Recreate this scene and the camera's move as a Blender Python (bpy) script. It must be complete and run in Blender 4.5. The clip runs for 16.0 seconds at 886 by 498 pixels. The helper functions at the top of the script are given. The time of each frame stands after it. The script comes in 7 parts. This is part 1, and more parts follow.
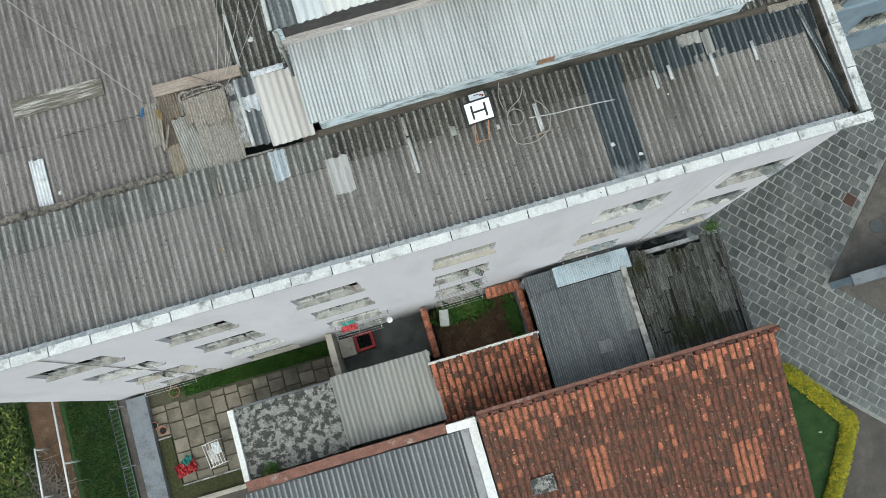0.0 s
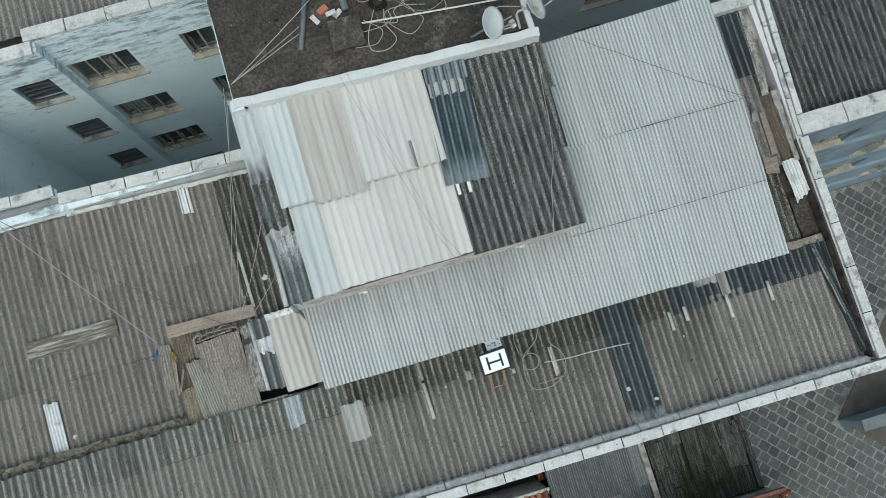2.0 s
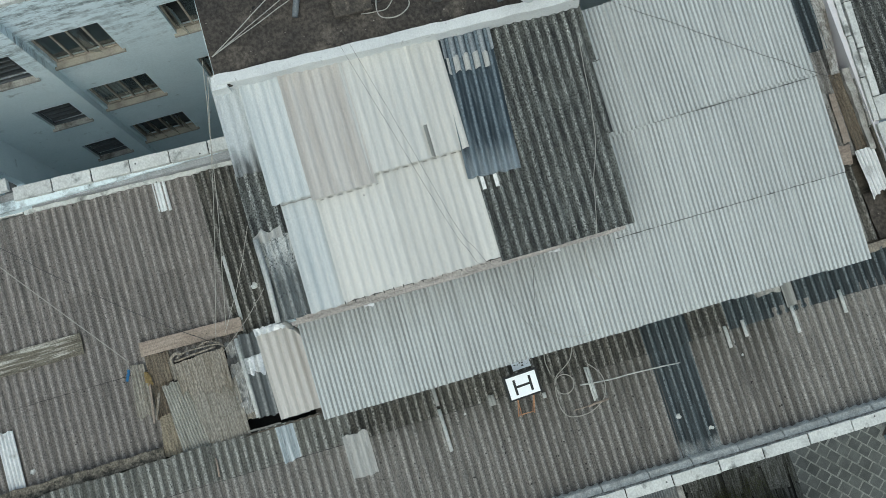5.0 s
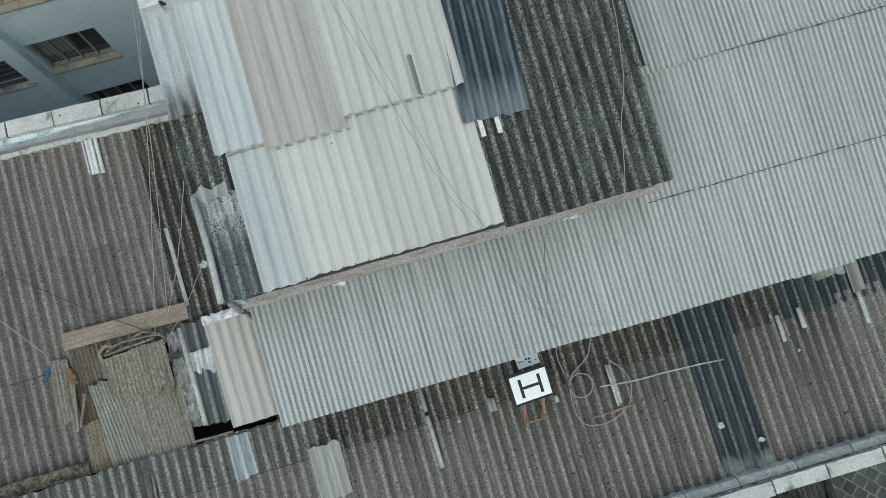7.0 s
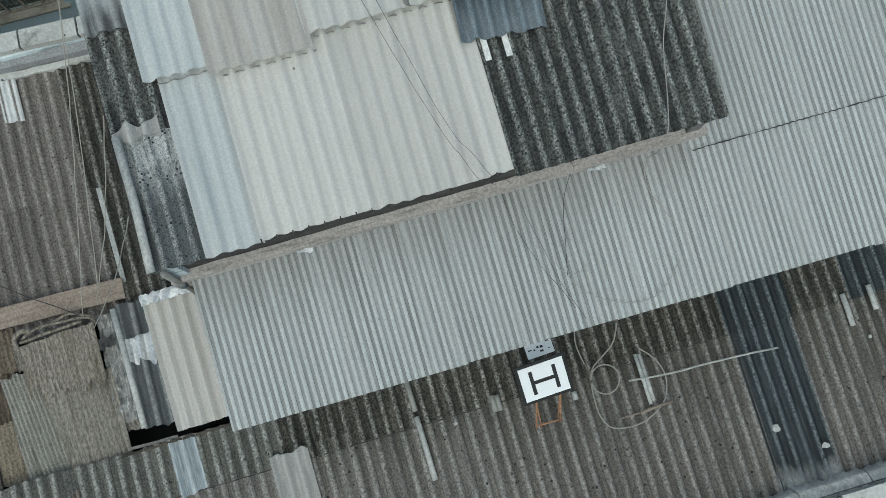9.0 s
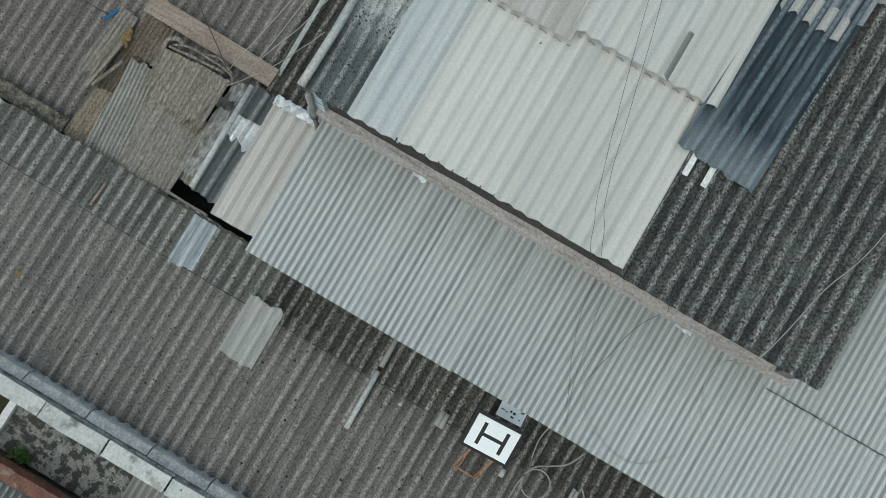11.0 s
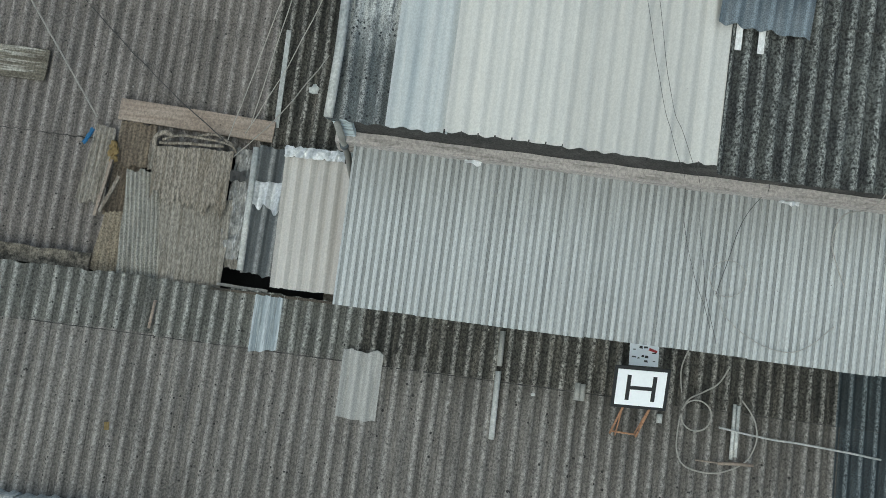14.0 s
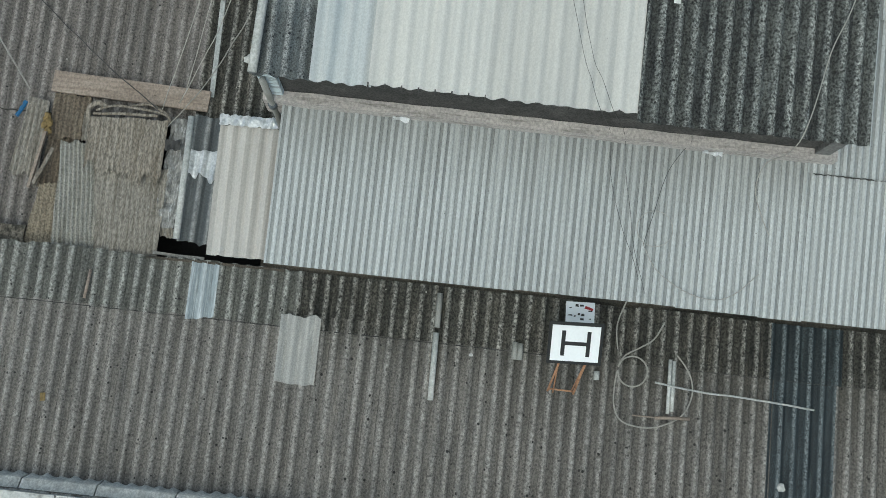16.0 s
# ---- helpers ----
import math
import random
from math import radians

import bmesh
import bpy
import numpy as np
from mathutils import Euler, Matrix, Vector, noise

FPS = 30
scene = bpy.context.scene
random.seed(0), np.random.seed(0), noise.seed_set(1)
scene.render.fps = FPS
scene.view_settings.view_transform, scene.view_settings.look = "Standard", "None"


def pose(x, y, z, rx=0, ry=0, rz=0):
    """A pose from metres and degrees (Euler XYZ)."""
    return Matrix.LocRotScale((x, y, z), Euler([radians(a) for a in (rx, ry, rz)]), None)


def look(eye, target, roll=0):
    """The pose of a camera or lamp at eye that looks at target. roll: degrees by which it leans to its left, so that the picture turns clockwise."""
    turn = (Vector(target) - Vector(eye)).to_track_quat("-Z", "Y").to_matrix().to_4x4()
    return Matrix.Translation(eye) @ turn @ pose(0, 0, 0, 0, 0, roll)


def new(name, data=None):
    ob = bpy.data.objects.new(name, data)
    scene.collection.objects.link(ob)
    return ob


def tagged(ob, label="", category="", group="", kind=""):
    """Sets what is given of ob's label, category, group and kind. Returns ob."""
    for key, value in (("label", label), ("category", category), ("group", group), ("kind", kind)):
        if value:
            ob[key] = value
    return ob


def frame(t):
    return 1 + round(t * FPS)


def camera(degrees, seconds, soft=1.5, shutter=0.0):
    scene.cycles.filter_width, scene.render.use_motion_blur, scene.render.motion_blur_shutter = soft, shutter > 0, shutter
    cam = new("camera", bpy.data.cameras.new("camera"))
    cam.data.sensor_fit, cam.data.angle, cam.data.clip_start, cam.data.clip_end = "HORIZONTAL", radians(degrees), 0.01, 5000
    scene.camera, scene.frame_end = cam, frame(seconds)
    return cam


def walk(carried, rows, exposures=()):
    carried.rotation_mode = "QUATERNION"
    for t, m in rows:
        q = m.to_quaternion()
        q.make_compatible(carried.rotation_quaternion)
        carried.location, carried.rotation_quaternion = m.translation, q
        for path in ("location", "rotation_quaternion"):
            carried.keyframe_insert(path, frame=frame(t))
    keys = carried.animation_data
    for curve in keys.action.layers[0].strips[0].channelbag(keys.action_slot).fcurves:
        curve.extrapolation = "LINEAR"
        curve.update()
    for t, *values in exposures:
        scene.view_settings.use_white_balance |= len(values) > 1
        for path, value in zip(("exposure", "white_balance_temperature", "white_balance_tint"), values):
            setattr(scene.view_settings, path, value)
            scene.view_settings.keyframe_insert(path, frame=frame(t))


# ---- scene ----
# camera: a drone that rises over the roofs, sinks, and turns
cam = camera(51.58, 16.0, soft=0.6)
ROWS = [
    (0, -2.398, -7.259, 33.499, 8.980, 0.010, -16.269),
    (0.5, -2.109, -6.114, 33.574, 9.124, 0.043, -16.249),
    (1, -1.780, -4.743, 33.750, 9.326, 0.044, -16.230),
    (1.5, -1.448, -3.269, 34.004, 9.346, -0.003, -16.312),
    (2, -1.244, -2.266, 34.257, 8.787, 0.093, -16.370),
    (2.5, -1.244, -1.770, 34.363, 8.406, 0.085, -16.444),
    (3, -1.285, -1.582, 34.234, 8.187, 0.125, -16.476),
    (3.5, -1.361, -1.530, 33.754, 8.230, 0.148, -16.537),
    (3.7, -1.415, -1.523, 33.487, 8.268, 0.123, -16.514),
    (6, -1.394, -1.743, 30.053, 8.803, 0.090, -16.294),
    (6.5, -1.363, -1.783, 29.313, 9.042, 0.039, -16.251),
    (7, -1.314, -1.830, 28.506, 9.294, 0.092, -16.144),
    (7.5, -1.277, -1.801, 27.651, 9.045, 0.085, -16.128),
    (8, -1.316, -1.859, 26.829, 9.091, -0.045, -16.067),
    (8.5, -1.343, -1.872, 26.253, 9.286, -0.162, -16.097),
    (9, -1.333, -1.859, 25.999, 9.280, -0.380, -16.157),
    (9.5, -1.296, -1.856, 25.889, 8.874, -1.164, -0.957),
    (9.7, -1.289, -1.861, 25.893, 8.451, -1.697, 11.004),
    (10.1, -1.27, -1.87, 25.93, 8.35, -2.25, 27.3),
    (10.6, -1.24, -1.895, 26.0, 8.3, -2.2, 33.2),
    (11.2, -1.2, -1.925, 26.09, 8.34, -1.8, 27.2),
    (11.8, -1.153, -1.959, 26.156, 8.431, -1.206, 16.481),
    (12, -1.148, -1.972, 26.129, 8.612, -0.929, 13.005),
    (12.5, -1.209, -1.992, 26.057, 8.867, -0.630, 8.622),
    (13, -1.386, -2.031, 25.914, 8.928, -0.619, 7.863),
    (13.5, -1.704, -2.171, 25.757, 9.025, -0.337, 7.572),
    (14, -2.265, -2.368, 25.531, 9.164, -0.281, 7.492),
    (14.5, -2.583, -2.471, 25.397, 9.118, -0.165, 7.503),
    (15, -2.586, -2.553, 25.408, 9.032, -0.154, 7.486),
    (15.5, -2.292, -2.673, 25.425, 9.239, -0.657, 7.468),
    (16, -1.753, -2.862, 25.506, 9.832, -1.616, 6.023),
]
walk(cam, [(t, pose(*r)) for t, *r in ROWS], [(0, 0.42, 6250, -2.5), (0.7, 0.36, 6250, -3.5), (1.5, 0.12, 6250, -4), (2.5, -0.03, 6220, -5), (3.5, -0.03, 6220, -5), (6, -0.19, 6220, -5.5), (8.5, -0.33, 6200, -5), (12.5, -0.34, 6250, -5), (13.5, -0.3, 6250, -5), (15, -0.16, 6250, -5), (16, -0.17, 6280, -5)])

# world, sun, exposure: a bright overcast sky
world = bpy.data.worlds.new("sky")
scene.world = world
world.use_nodes = True
wn = world.node_tree.nodes
sky = wn.new("ShaderNodeTexSky")
sky.sky_type, sky.sun_disc = "NISHITA", False
sky.sun_elevation, sky.sun_rotation = radians(58), radians(200)
sky.dust_density, sky.ozone_density = 4.0, 1.0
world.node_tree.links.new(sky.outputs[0], wn["Background"].inputs[0])
wn["Background"].inputs[1].default_value = 0.12
sun = new("sun", bpy.data.lights.new("sun", "SUN"))
sun.data.energy, sun.data.angle, sun.data.color = 1.35, radians(85), (1.0, 0.97, 0.93)
sun.matrix_world = look((-4, -10, 40), (0, 0, 0))


# ---- materials ----
def surface(name, c1, c2, scale=3.0, stain=None, stain_scale=1.2, stain_at=0.55, stain_soft=0.12, fine=40.0, fine_mix=0.18,
            stretch=(1, 1, 1), rough=0.85, metal=0.0, bump=0.3, bump_scale=90.0, vary=0.12, crest=None, spots=None, spec=0.3,
            valley=None, specks=None, drip=None, grain=(1, 0.8, 1), even=False, pits=0.0):
    """A weathered surface: two tones in broad patches, stains, fine grain, and a tone of its own for each object.
    crest: (pitch, colour, amount): worn colour and painted rib highlight on the crests of corrugated sheets. spots,
    specks: (colour, scale, size).
    valley: ((pitch, colour, amount[, where]), ...): trough lines of uneven strength, dirt and painted rib shade in one.
    drip: (colour, y0, y1, amount): mould that fades along the sheet's length. grain: how the fine grain is drawn out;
    even: trough lines of nearly even strength; pits: fine dark pitting."""
    m = bpy.data.materials.new(name)
    m.use_nodes = True
    nt = m.node_tree
    b = nt.nodes["Principled BSDF"]

    def node(kind, **kw):
        n = nt.nodes.new(kind)
        for k, v in kw.items():
            n.inputs[k].default_value = v
        return n

    def link(a, z):
        nt.links.new(a, z)

    geo = node("ShaderNodeNewGeometry")
    mapping = node("ShaderNodeMapping", Scale=stretch)
    link(geo.outputs["Position"], mapping.inputs["Vector"])
    info = node("ShaderNodeObjectInfo")
    shift = nt.nodes.new("ShaderNodeVectorMath")
    shift.operation = "ADD"
    link(mapping.outputs[0], shift.inputs[0])
    link(info.outputs["Random"], shift.inputs[1])

    def noise_tex(s, detail, vec, harsh=0.62):
        n = node("ShaderNodeTexNoise", Scale=s, Detail=detail, Roughness=harsh)
        link(vec, n.inputs["Vector"])
        return n.outputs["Fac"]

    def ramp(src, lo, hi):
        r = node("ShaderNodeMapRange")
        r.inputs["From Min"].default_value, r.inputs["From Max"].default_value = lo, hi
        link(src, r.inputs["Value"])
        return r.outputs[0]

    def mix(fac, a, z, kind="MIX"):
        n = nt.nodes.new("ShaderNodeMix")
        n.data_type, n.blend_type = "RGBA", kind
        if isinstance(fac, float):
            n.inputs[0].default_value = fac
        else:
            link(fac, n.inputs[0])
        for i, v in ((6, a), (7, z)):
            if isinstance(v, tuple):
                n.inputs[i].default_value = (*v, 1)
            else:
                link(v, n.inputs[i])
        return n.outputs[2]

    def times(a, k):
        n = nt.nodes.new("ShaderNodeMath")
        n.operation = "MULTIPLY"
        link(a, n.inputs[0])
        if isinstance(k, float):
            n.inputs[1].default_value = k
        else:
            link(k, n.inputs[1])
        return n.outputs[0]

    col = mix(ramp(noise_tex(scale, 4, shift.outputs[0]), 0.35, 0.65), c1, c2)
    grain_map = node("ShaderNodeMapping", Scale=grain)
    link(geo.outputs["Position"], grain_map.inputs["Vector"])
    grit = noise_tex(fine, 5, grain_map.outputs[0], 0.66)
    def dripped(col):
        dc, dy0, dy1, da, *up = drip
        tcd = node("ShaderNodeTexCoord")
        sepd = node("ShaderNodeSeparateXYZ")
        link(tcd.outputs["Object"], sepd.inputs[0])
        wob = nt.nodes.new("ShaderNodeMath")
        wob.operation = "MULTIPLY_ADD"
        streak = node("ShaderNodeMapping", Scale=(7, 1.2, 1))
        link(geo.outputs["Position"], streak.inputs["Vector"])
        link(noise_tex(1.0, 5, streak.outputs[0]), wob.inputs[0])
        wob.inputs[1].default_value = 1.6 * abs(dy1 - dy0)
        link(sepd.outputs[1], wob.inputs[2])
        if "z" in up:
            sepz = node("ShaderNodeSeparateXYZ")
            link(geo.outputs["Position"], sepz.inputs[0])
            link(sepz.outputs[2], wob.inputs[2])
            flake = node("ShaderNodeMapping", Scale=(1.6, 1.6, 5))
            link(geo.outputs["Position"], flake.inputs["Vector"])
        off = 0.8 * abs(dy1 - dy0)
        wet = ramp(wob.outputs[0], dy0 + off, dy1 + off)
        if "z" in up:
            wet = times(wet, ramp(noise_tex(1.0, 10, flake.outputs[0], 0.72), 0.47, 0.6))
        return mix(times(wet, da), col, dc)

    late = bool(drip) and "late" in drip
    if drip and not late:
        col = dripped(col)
    # paler crests: worn colour plus the ribs' highlight put into the colour
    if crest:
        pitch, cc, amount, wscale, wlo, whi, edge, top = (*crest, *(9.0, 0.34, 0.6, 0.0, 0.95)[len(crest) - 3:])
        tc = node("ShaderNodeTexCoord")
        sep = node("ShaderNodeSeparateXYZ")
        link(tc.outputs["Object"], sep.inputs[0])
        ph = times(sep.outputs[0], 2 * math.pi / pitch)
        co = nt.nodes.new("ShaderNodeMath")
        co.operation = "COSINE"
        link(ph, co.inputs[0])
        wear_light = times(ramp(co.outputs[0], edge, top), ramp(noise_tex(wscale, 5, grain_map.outputs[0]), wlo, whi))
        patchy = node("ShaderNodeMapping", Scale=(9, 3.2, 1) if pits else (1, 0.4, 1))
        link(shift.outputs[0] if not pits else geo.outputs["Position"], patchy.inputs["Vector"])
        col = mix(times(times(wear_light, amount), ramp(noise_tex(1.0, 5, patchy.outputs[0], 0.7), 0.08 if pits else -0.25, 0.62)), col, cc)
    if late:
        col = dripped(col)
    # dark lines in the troughs: dirt plus the ribs' shade, painted in
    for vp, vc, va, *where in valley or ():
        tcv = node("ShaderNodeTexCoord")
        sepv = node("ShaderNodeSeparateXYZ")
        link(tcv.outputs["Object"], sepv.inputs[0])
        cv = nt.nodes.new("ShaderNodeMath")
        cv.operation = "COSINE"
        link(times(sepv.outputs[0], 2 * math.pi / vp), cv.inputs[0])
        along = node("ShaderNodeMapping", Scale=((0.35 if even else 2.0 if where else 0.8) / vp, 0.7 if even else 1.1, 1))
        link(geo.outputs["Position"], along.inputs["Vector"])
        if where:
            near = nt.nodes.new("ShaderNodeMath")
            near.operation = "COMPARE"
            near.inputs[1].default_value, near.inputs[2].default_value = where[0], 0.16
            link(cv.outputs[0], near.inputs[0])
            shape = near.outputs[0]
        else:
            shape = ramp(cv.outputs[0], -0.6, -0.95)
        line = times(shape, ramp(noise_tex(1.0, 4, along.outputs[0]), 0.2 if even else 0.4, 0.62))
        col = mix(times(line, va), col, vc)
    if stain:
        s = noise_tex(stain_scale, 6, shift.outputs[0])
        col = mix(ramp(s, stain_at - stain_soft, stain_at + stain_soft), col, stain)
    if spots:
        v = node("ShaderNodeTexVoronoi", Scale=spots[1])
        link(geo.outputs["Position"], v.inputs["Vector"])
        dot = ramp(v.outputs["Distance"], spots[2], spots[2] * 0.6)
        col = mix(times(dot, ramp(noise_tex(2.5, 2, geo.outputs["Position"]), 0.45, 0.6)), col, spots[0])
    if specks:
        v = node("ShaderNodeTexVoronoi", Scale=specks[1])
        link(geo.outputs["Position"], v.inputs["Vector"])
        dot = ramp(v.outputs["Distance"], specks[2], specks[2] * 0.7)
        col = mix(times(dot, ramp(noise_tex(5.0, 2, geo.outputs["Position"]), 0.5, 0.56)), col, specks[0])
    if pits:
        v = node("ShaderNodeTexVoronoi", Scale=24.0)
        link(geo.outputs["Position"], v.inputs["Vector"])
        dot = times(ramp(v.outputs["Distance"], 0.36, 0.24), ramp(noise_tex(9.0, 3, geo.outputs["Position"]), 0.46, 0.54))
        col = mix(times(dot, pits), col, (0.03, 0.031, 0.03))
    g = nt.nodes.new("ShaderNodeMapRange")
    g.inputs["From Min"].default_value, g.inputs["From Max"].default_value = 0.4, 0.6
    g.inputs["To Min"].default_value, g.inputs["To Max"].default_value = 1 - fine_mix, 1 + fine_mix
    link(grit, g.inputs["Value"])
    r = nt.nodes.new("ShaderNodeMapRange")
    r.inputs["To Min"].default_value, r.inputs["To Max"].default_value = 1 - vary, 1 + vary
    link(info.outputs["Random"], r.inputs["Value"])
    comb = node("ShaderNodeCombineColor")
    both = times(g.outputs[0], r.outputs[0])
    for i in range(3):
        link(both, comb.inputs[i])
    col = mix(1.0, col, comb.outputs[0], "MULTIPLY")
    link(col, b.inputs["Base Color"])
    b.inputs["Roughness"].default_value = rough
    b.inputs["Metallic"].default_value = metal
    b.inputs["Specular IOR Level"].default_value = spec
    if bump:
        bn = node("ShaderNodeBump", Strength=bump, Distance=0.01)
        link(noise_tex(bump_scale, 4, geo.outputs["Position"]), bn.inputs["Height"])
        link(bn.outputs[0], b.inputs["Normal"])
    return m


def plain(name, c, rough=0.6, metal=0.0, transmission=0.0, var=0.15):
    m = surface(name, c, tuple(v * (1 - var) for v in c), scale=9, rough=rough, metal=metal, fine_mix=0.12, bump=0.1)
    m.node_tree.nodes["Principled BSDF"].inputs["Transmission Weight"].default_value = transmission
    return m


P_BIG, P_FINE = 0.157, 0.0757
M = {}
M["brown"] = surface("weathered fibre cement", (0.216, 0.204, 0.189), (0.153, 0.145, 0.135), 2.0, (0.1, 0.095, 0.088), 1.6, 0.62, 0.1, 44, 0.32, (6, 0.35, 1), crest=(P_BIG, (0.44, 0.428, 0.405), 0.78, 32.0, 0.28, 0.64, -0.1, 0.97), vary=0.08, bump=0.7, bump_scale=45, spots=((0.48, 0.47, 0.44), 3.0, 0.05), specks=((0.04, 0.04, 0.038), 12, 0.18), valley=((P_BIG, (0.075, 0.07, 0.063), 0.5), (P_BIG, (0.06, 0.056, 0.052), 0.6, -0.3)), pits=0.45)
M["brown_north"] = surface("weathered brownish fibre cement", (0.208, 0.19, 0.177), (0.146, 0.134, 0.125), 2.0, (0.1, 0.095, 0.088), 1.6, 0.62, 0.1, 44, 0.32, (6, 0.35, 1), crest=(P_BIG, (0.41, 0.388, 0.368), 0.74, 32.0, 0.28, 0.64, -0.1, 0.97), vary=0.08, bump=0.7, bump_scale=45, spots=((0.48, 0.47, 0.44), 3.0, 0.05), specks=((0.04, 0.04, 0.038), 12, 0.18), valley=((P_BIG, (0.075, 0.07, 0.063), 0.5), (P_BIG, (0.06, 0.056, 0.052), 0.6, -0.3)), pits=0.45)
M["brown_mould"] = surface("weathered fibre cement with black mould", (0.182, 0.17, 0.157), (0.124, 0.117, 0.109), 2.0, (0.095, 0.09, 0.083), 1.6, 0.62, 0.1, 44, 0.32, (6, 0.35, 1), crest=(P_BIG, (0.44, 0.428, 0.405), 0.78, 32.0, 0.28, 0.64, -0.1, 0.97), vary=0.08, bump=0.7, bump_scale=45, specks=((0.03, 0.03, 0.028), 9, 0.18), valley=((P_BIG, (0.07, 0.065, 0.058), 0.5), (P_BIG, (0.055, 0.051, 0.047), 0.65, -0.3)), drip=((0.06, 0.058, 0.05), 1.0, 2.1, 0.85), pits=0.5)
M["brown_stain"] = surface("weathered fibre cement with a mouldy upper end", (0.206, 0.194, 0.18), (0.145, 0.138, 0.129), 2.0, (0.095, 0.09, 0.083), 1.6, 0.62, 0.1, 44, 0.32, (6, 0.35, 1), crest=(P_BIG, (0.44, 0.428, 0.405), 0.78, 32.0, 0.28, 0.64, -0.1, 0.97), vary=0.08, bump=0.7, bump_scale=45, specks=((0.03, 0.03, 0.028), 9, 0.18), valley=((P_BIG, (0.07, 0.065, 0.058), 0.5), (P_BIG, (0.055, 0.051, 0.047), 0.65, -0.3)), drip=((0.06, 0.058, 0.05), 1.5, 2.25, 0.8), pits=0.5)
M["brown_grey"] = surface("grey-green weathered fibre cement", (0.165, 0.165, 0.15), (0.105, 0.106, 0.097), 2.0, (0.07, 0.071, 0.064), 1.6, 0.6, 0.1, 44, 0.36, (6, 0.35, 1), crest=(P_BIG, (0.5, 0.505, 0.475), 0.85, 32.0, 0.26, 0.62, -0.1, 0.97), vary=0.08, bump=0.8, bump_scale=45, specks=((0.04, 0.04, 0.038), 12, 0.18), valley=((P_BIG, (0.06, 0.06, 0.053), 0.6), (P_BIG, (0.045, 0.045, 0.04), 0.65, -0.3)), pits=0.5)
M["brown_dark"] = surface("blackened fibre cement", (0.07, 0.067, 0.058), (0.03, 0.03, 0.027), 2.5, (0.14, 0.13, 0.112), 2.6, 0.62, 0.1, 40, 0.55, (6, 0.4, 1), crest=(P_BIG, (0.42, 0.41, 0.378), 0.88, 28.0, 0.32, 0.62, 0.15, 0.98), vary=0.12, bump=1.0, bump_scale=45, specks=((0.36, 0.35, 0.32), 7, 0.1), pits=0.7)
M["blue_dark"] = surface("bluish black fibre cement", (0.03, 0.039, 0.044), (0.016, 0.022, 0.025), 2.5, (0.06, 0.076, 0.082), 2.0, 0.62, 0.1, 60, 0.4, (5, 0.4, 1), crest=(P_BIG, (0.24, 0.275, 0.29), 0.9, 40.0, 0.34, 0.62, 0.3), vary=0.1, bump=0.6, rough=0.6)
M["blue_dark_edge"] = surface("bluish black fibre cement with a pale edge", (0.036, 0.046, 0.052), (0.02, 0.026, 0.03), 2.5, (0.07, 0.086, 0.094), 2.0, 0.62, 0.1, 90, 0.5, (5, 0.4, 1), crest=(P_BIG, (0.24, 0.275, 0.29), 0.9, 40.0, 0.34, 0.62, 0.3), vary=0.1, bump=0.6, rough=0.6, drip=((0.42, 0.43, 0.42), 0.3, 0.06, 0.85))
M["blue_sheet"] = surface("slate blue weathered sheet with a pale lower edge", (0.038, 0.053, 0.066), (0.02, 0.03, 0.04), 2.5, (0.1, 0.128, 0.148), 2.0, 0.62, 0.1, 90, 0.3, (5, 0.4, 1), crest=(P_BIG, (0.22, 0.27, 0.305), 0.85, 30.0, 0.25, 0.62, 0.25), vary=0.1, bump=0.4, rough=0.5, drip=((0.22, 0.255, 0.28), 0.55, 0.1, 0.7))
M["blue_fade"] = surface("pale sheet with bluish black mould", (0.5, 0.52, 0.515), (0.38, 0.4, 0.4), 3.5, (0.13, 0.148, 0.155), 5.0, 0.58, 0.08, 80, 0.4, (3, 0.6, 1), crest=(P_BIG, (0.56, 0.58, 0.57), 0.6, 40.0, 0.3, 0.62, 0.1), vary=0.05, bump=0.8, bump_scale=70, specks=((0.03, 0.036, 0.04), 20, 0.3), drip=((0.05, 0.06, 0.063), 1.1, 0.65, 0.85), pits=0.5)
M["smudge_sheet"] = surface("pale bluish sheet with a black smudge", (0.5, 0.53, 0.54), (0.44, 0.475, 0.49), 2.5, (0.36, 0.39, 0.4), 2.0, 0.6, 0.1, 60, 0.15, (5, 0.4, 1), crest=(P_BIG, (0.6, 0.62, 0.62), 0.5, 3.0, 0.2, 0.6, -0.4), vary=0.05, bump=0.3, drip=((0.06, 0.065, 0.066), 0.5, 0.1, 0.95))
M["blue_haze"] = surface("dull milky blue sheet", (0.18, 0.208, 0.23), (0.125, 0.148, 0.168), 3, (0.32, 0.34, 0.36), 2.0, 0.6, 0.1, 60, 0.2, (6, 0.5, 1), crest=(P_BIG, (0.36, 0.385, 0.41), 0.7, 30.0, 0.2, 0.6, 0.0), vary=0.05, bump=0.3, rough=0.5)
M["lichen"] = surface("lichen-blackened fibre cement", (0.08, 0.084, 0.078), (0.032, 0.034, 0.035), 3.0, (0.12, 0.128, 0.122), 2.6, 0.6, 0.12, 46, 0.6, (2, 0.6, 1), crest=(P_BIG, (0.41, 0.43, 0.41), 1.0, 44.0, 0.34, 0.64, -0.2, 0.85), vary=0.12, bump=1.0, bump_scale=50, pits=0.85)
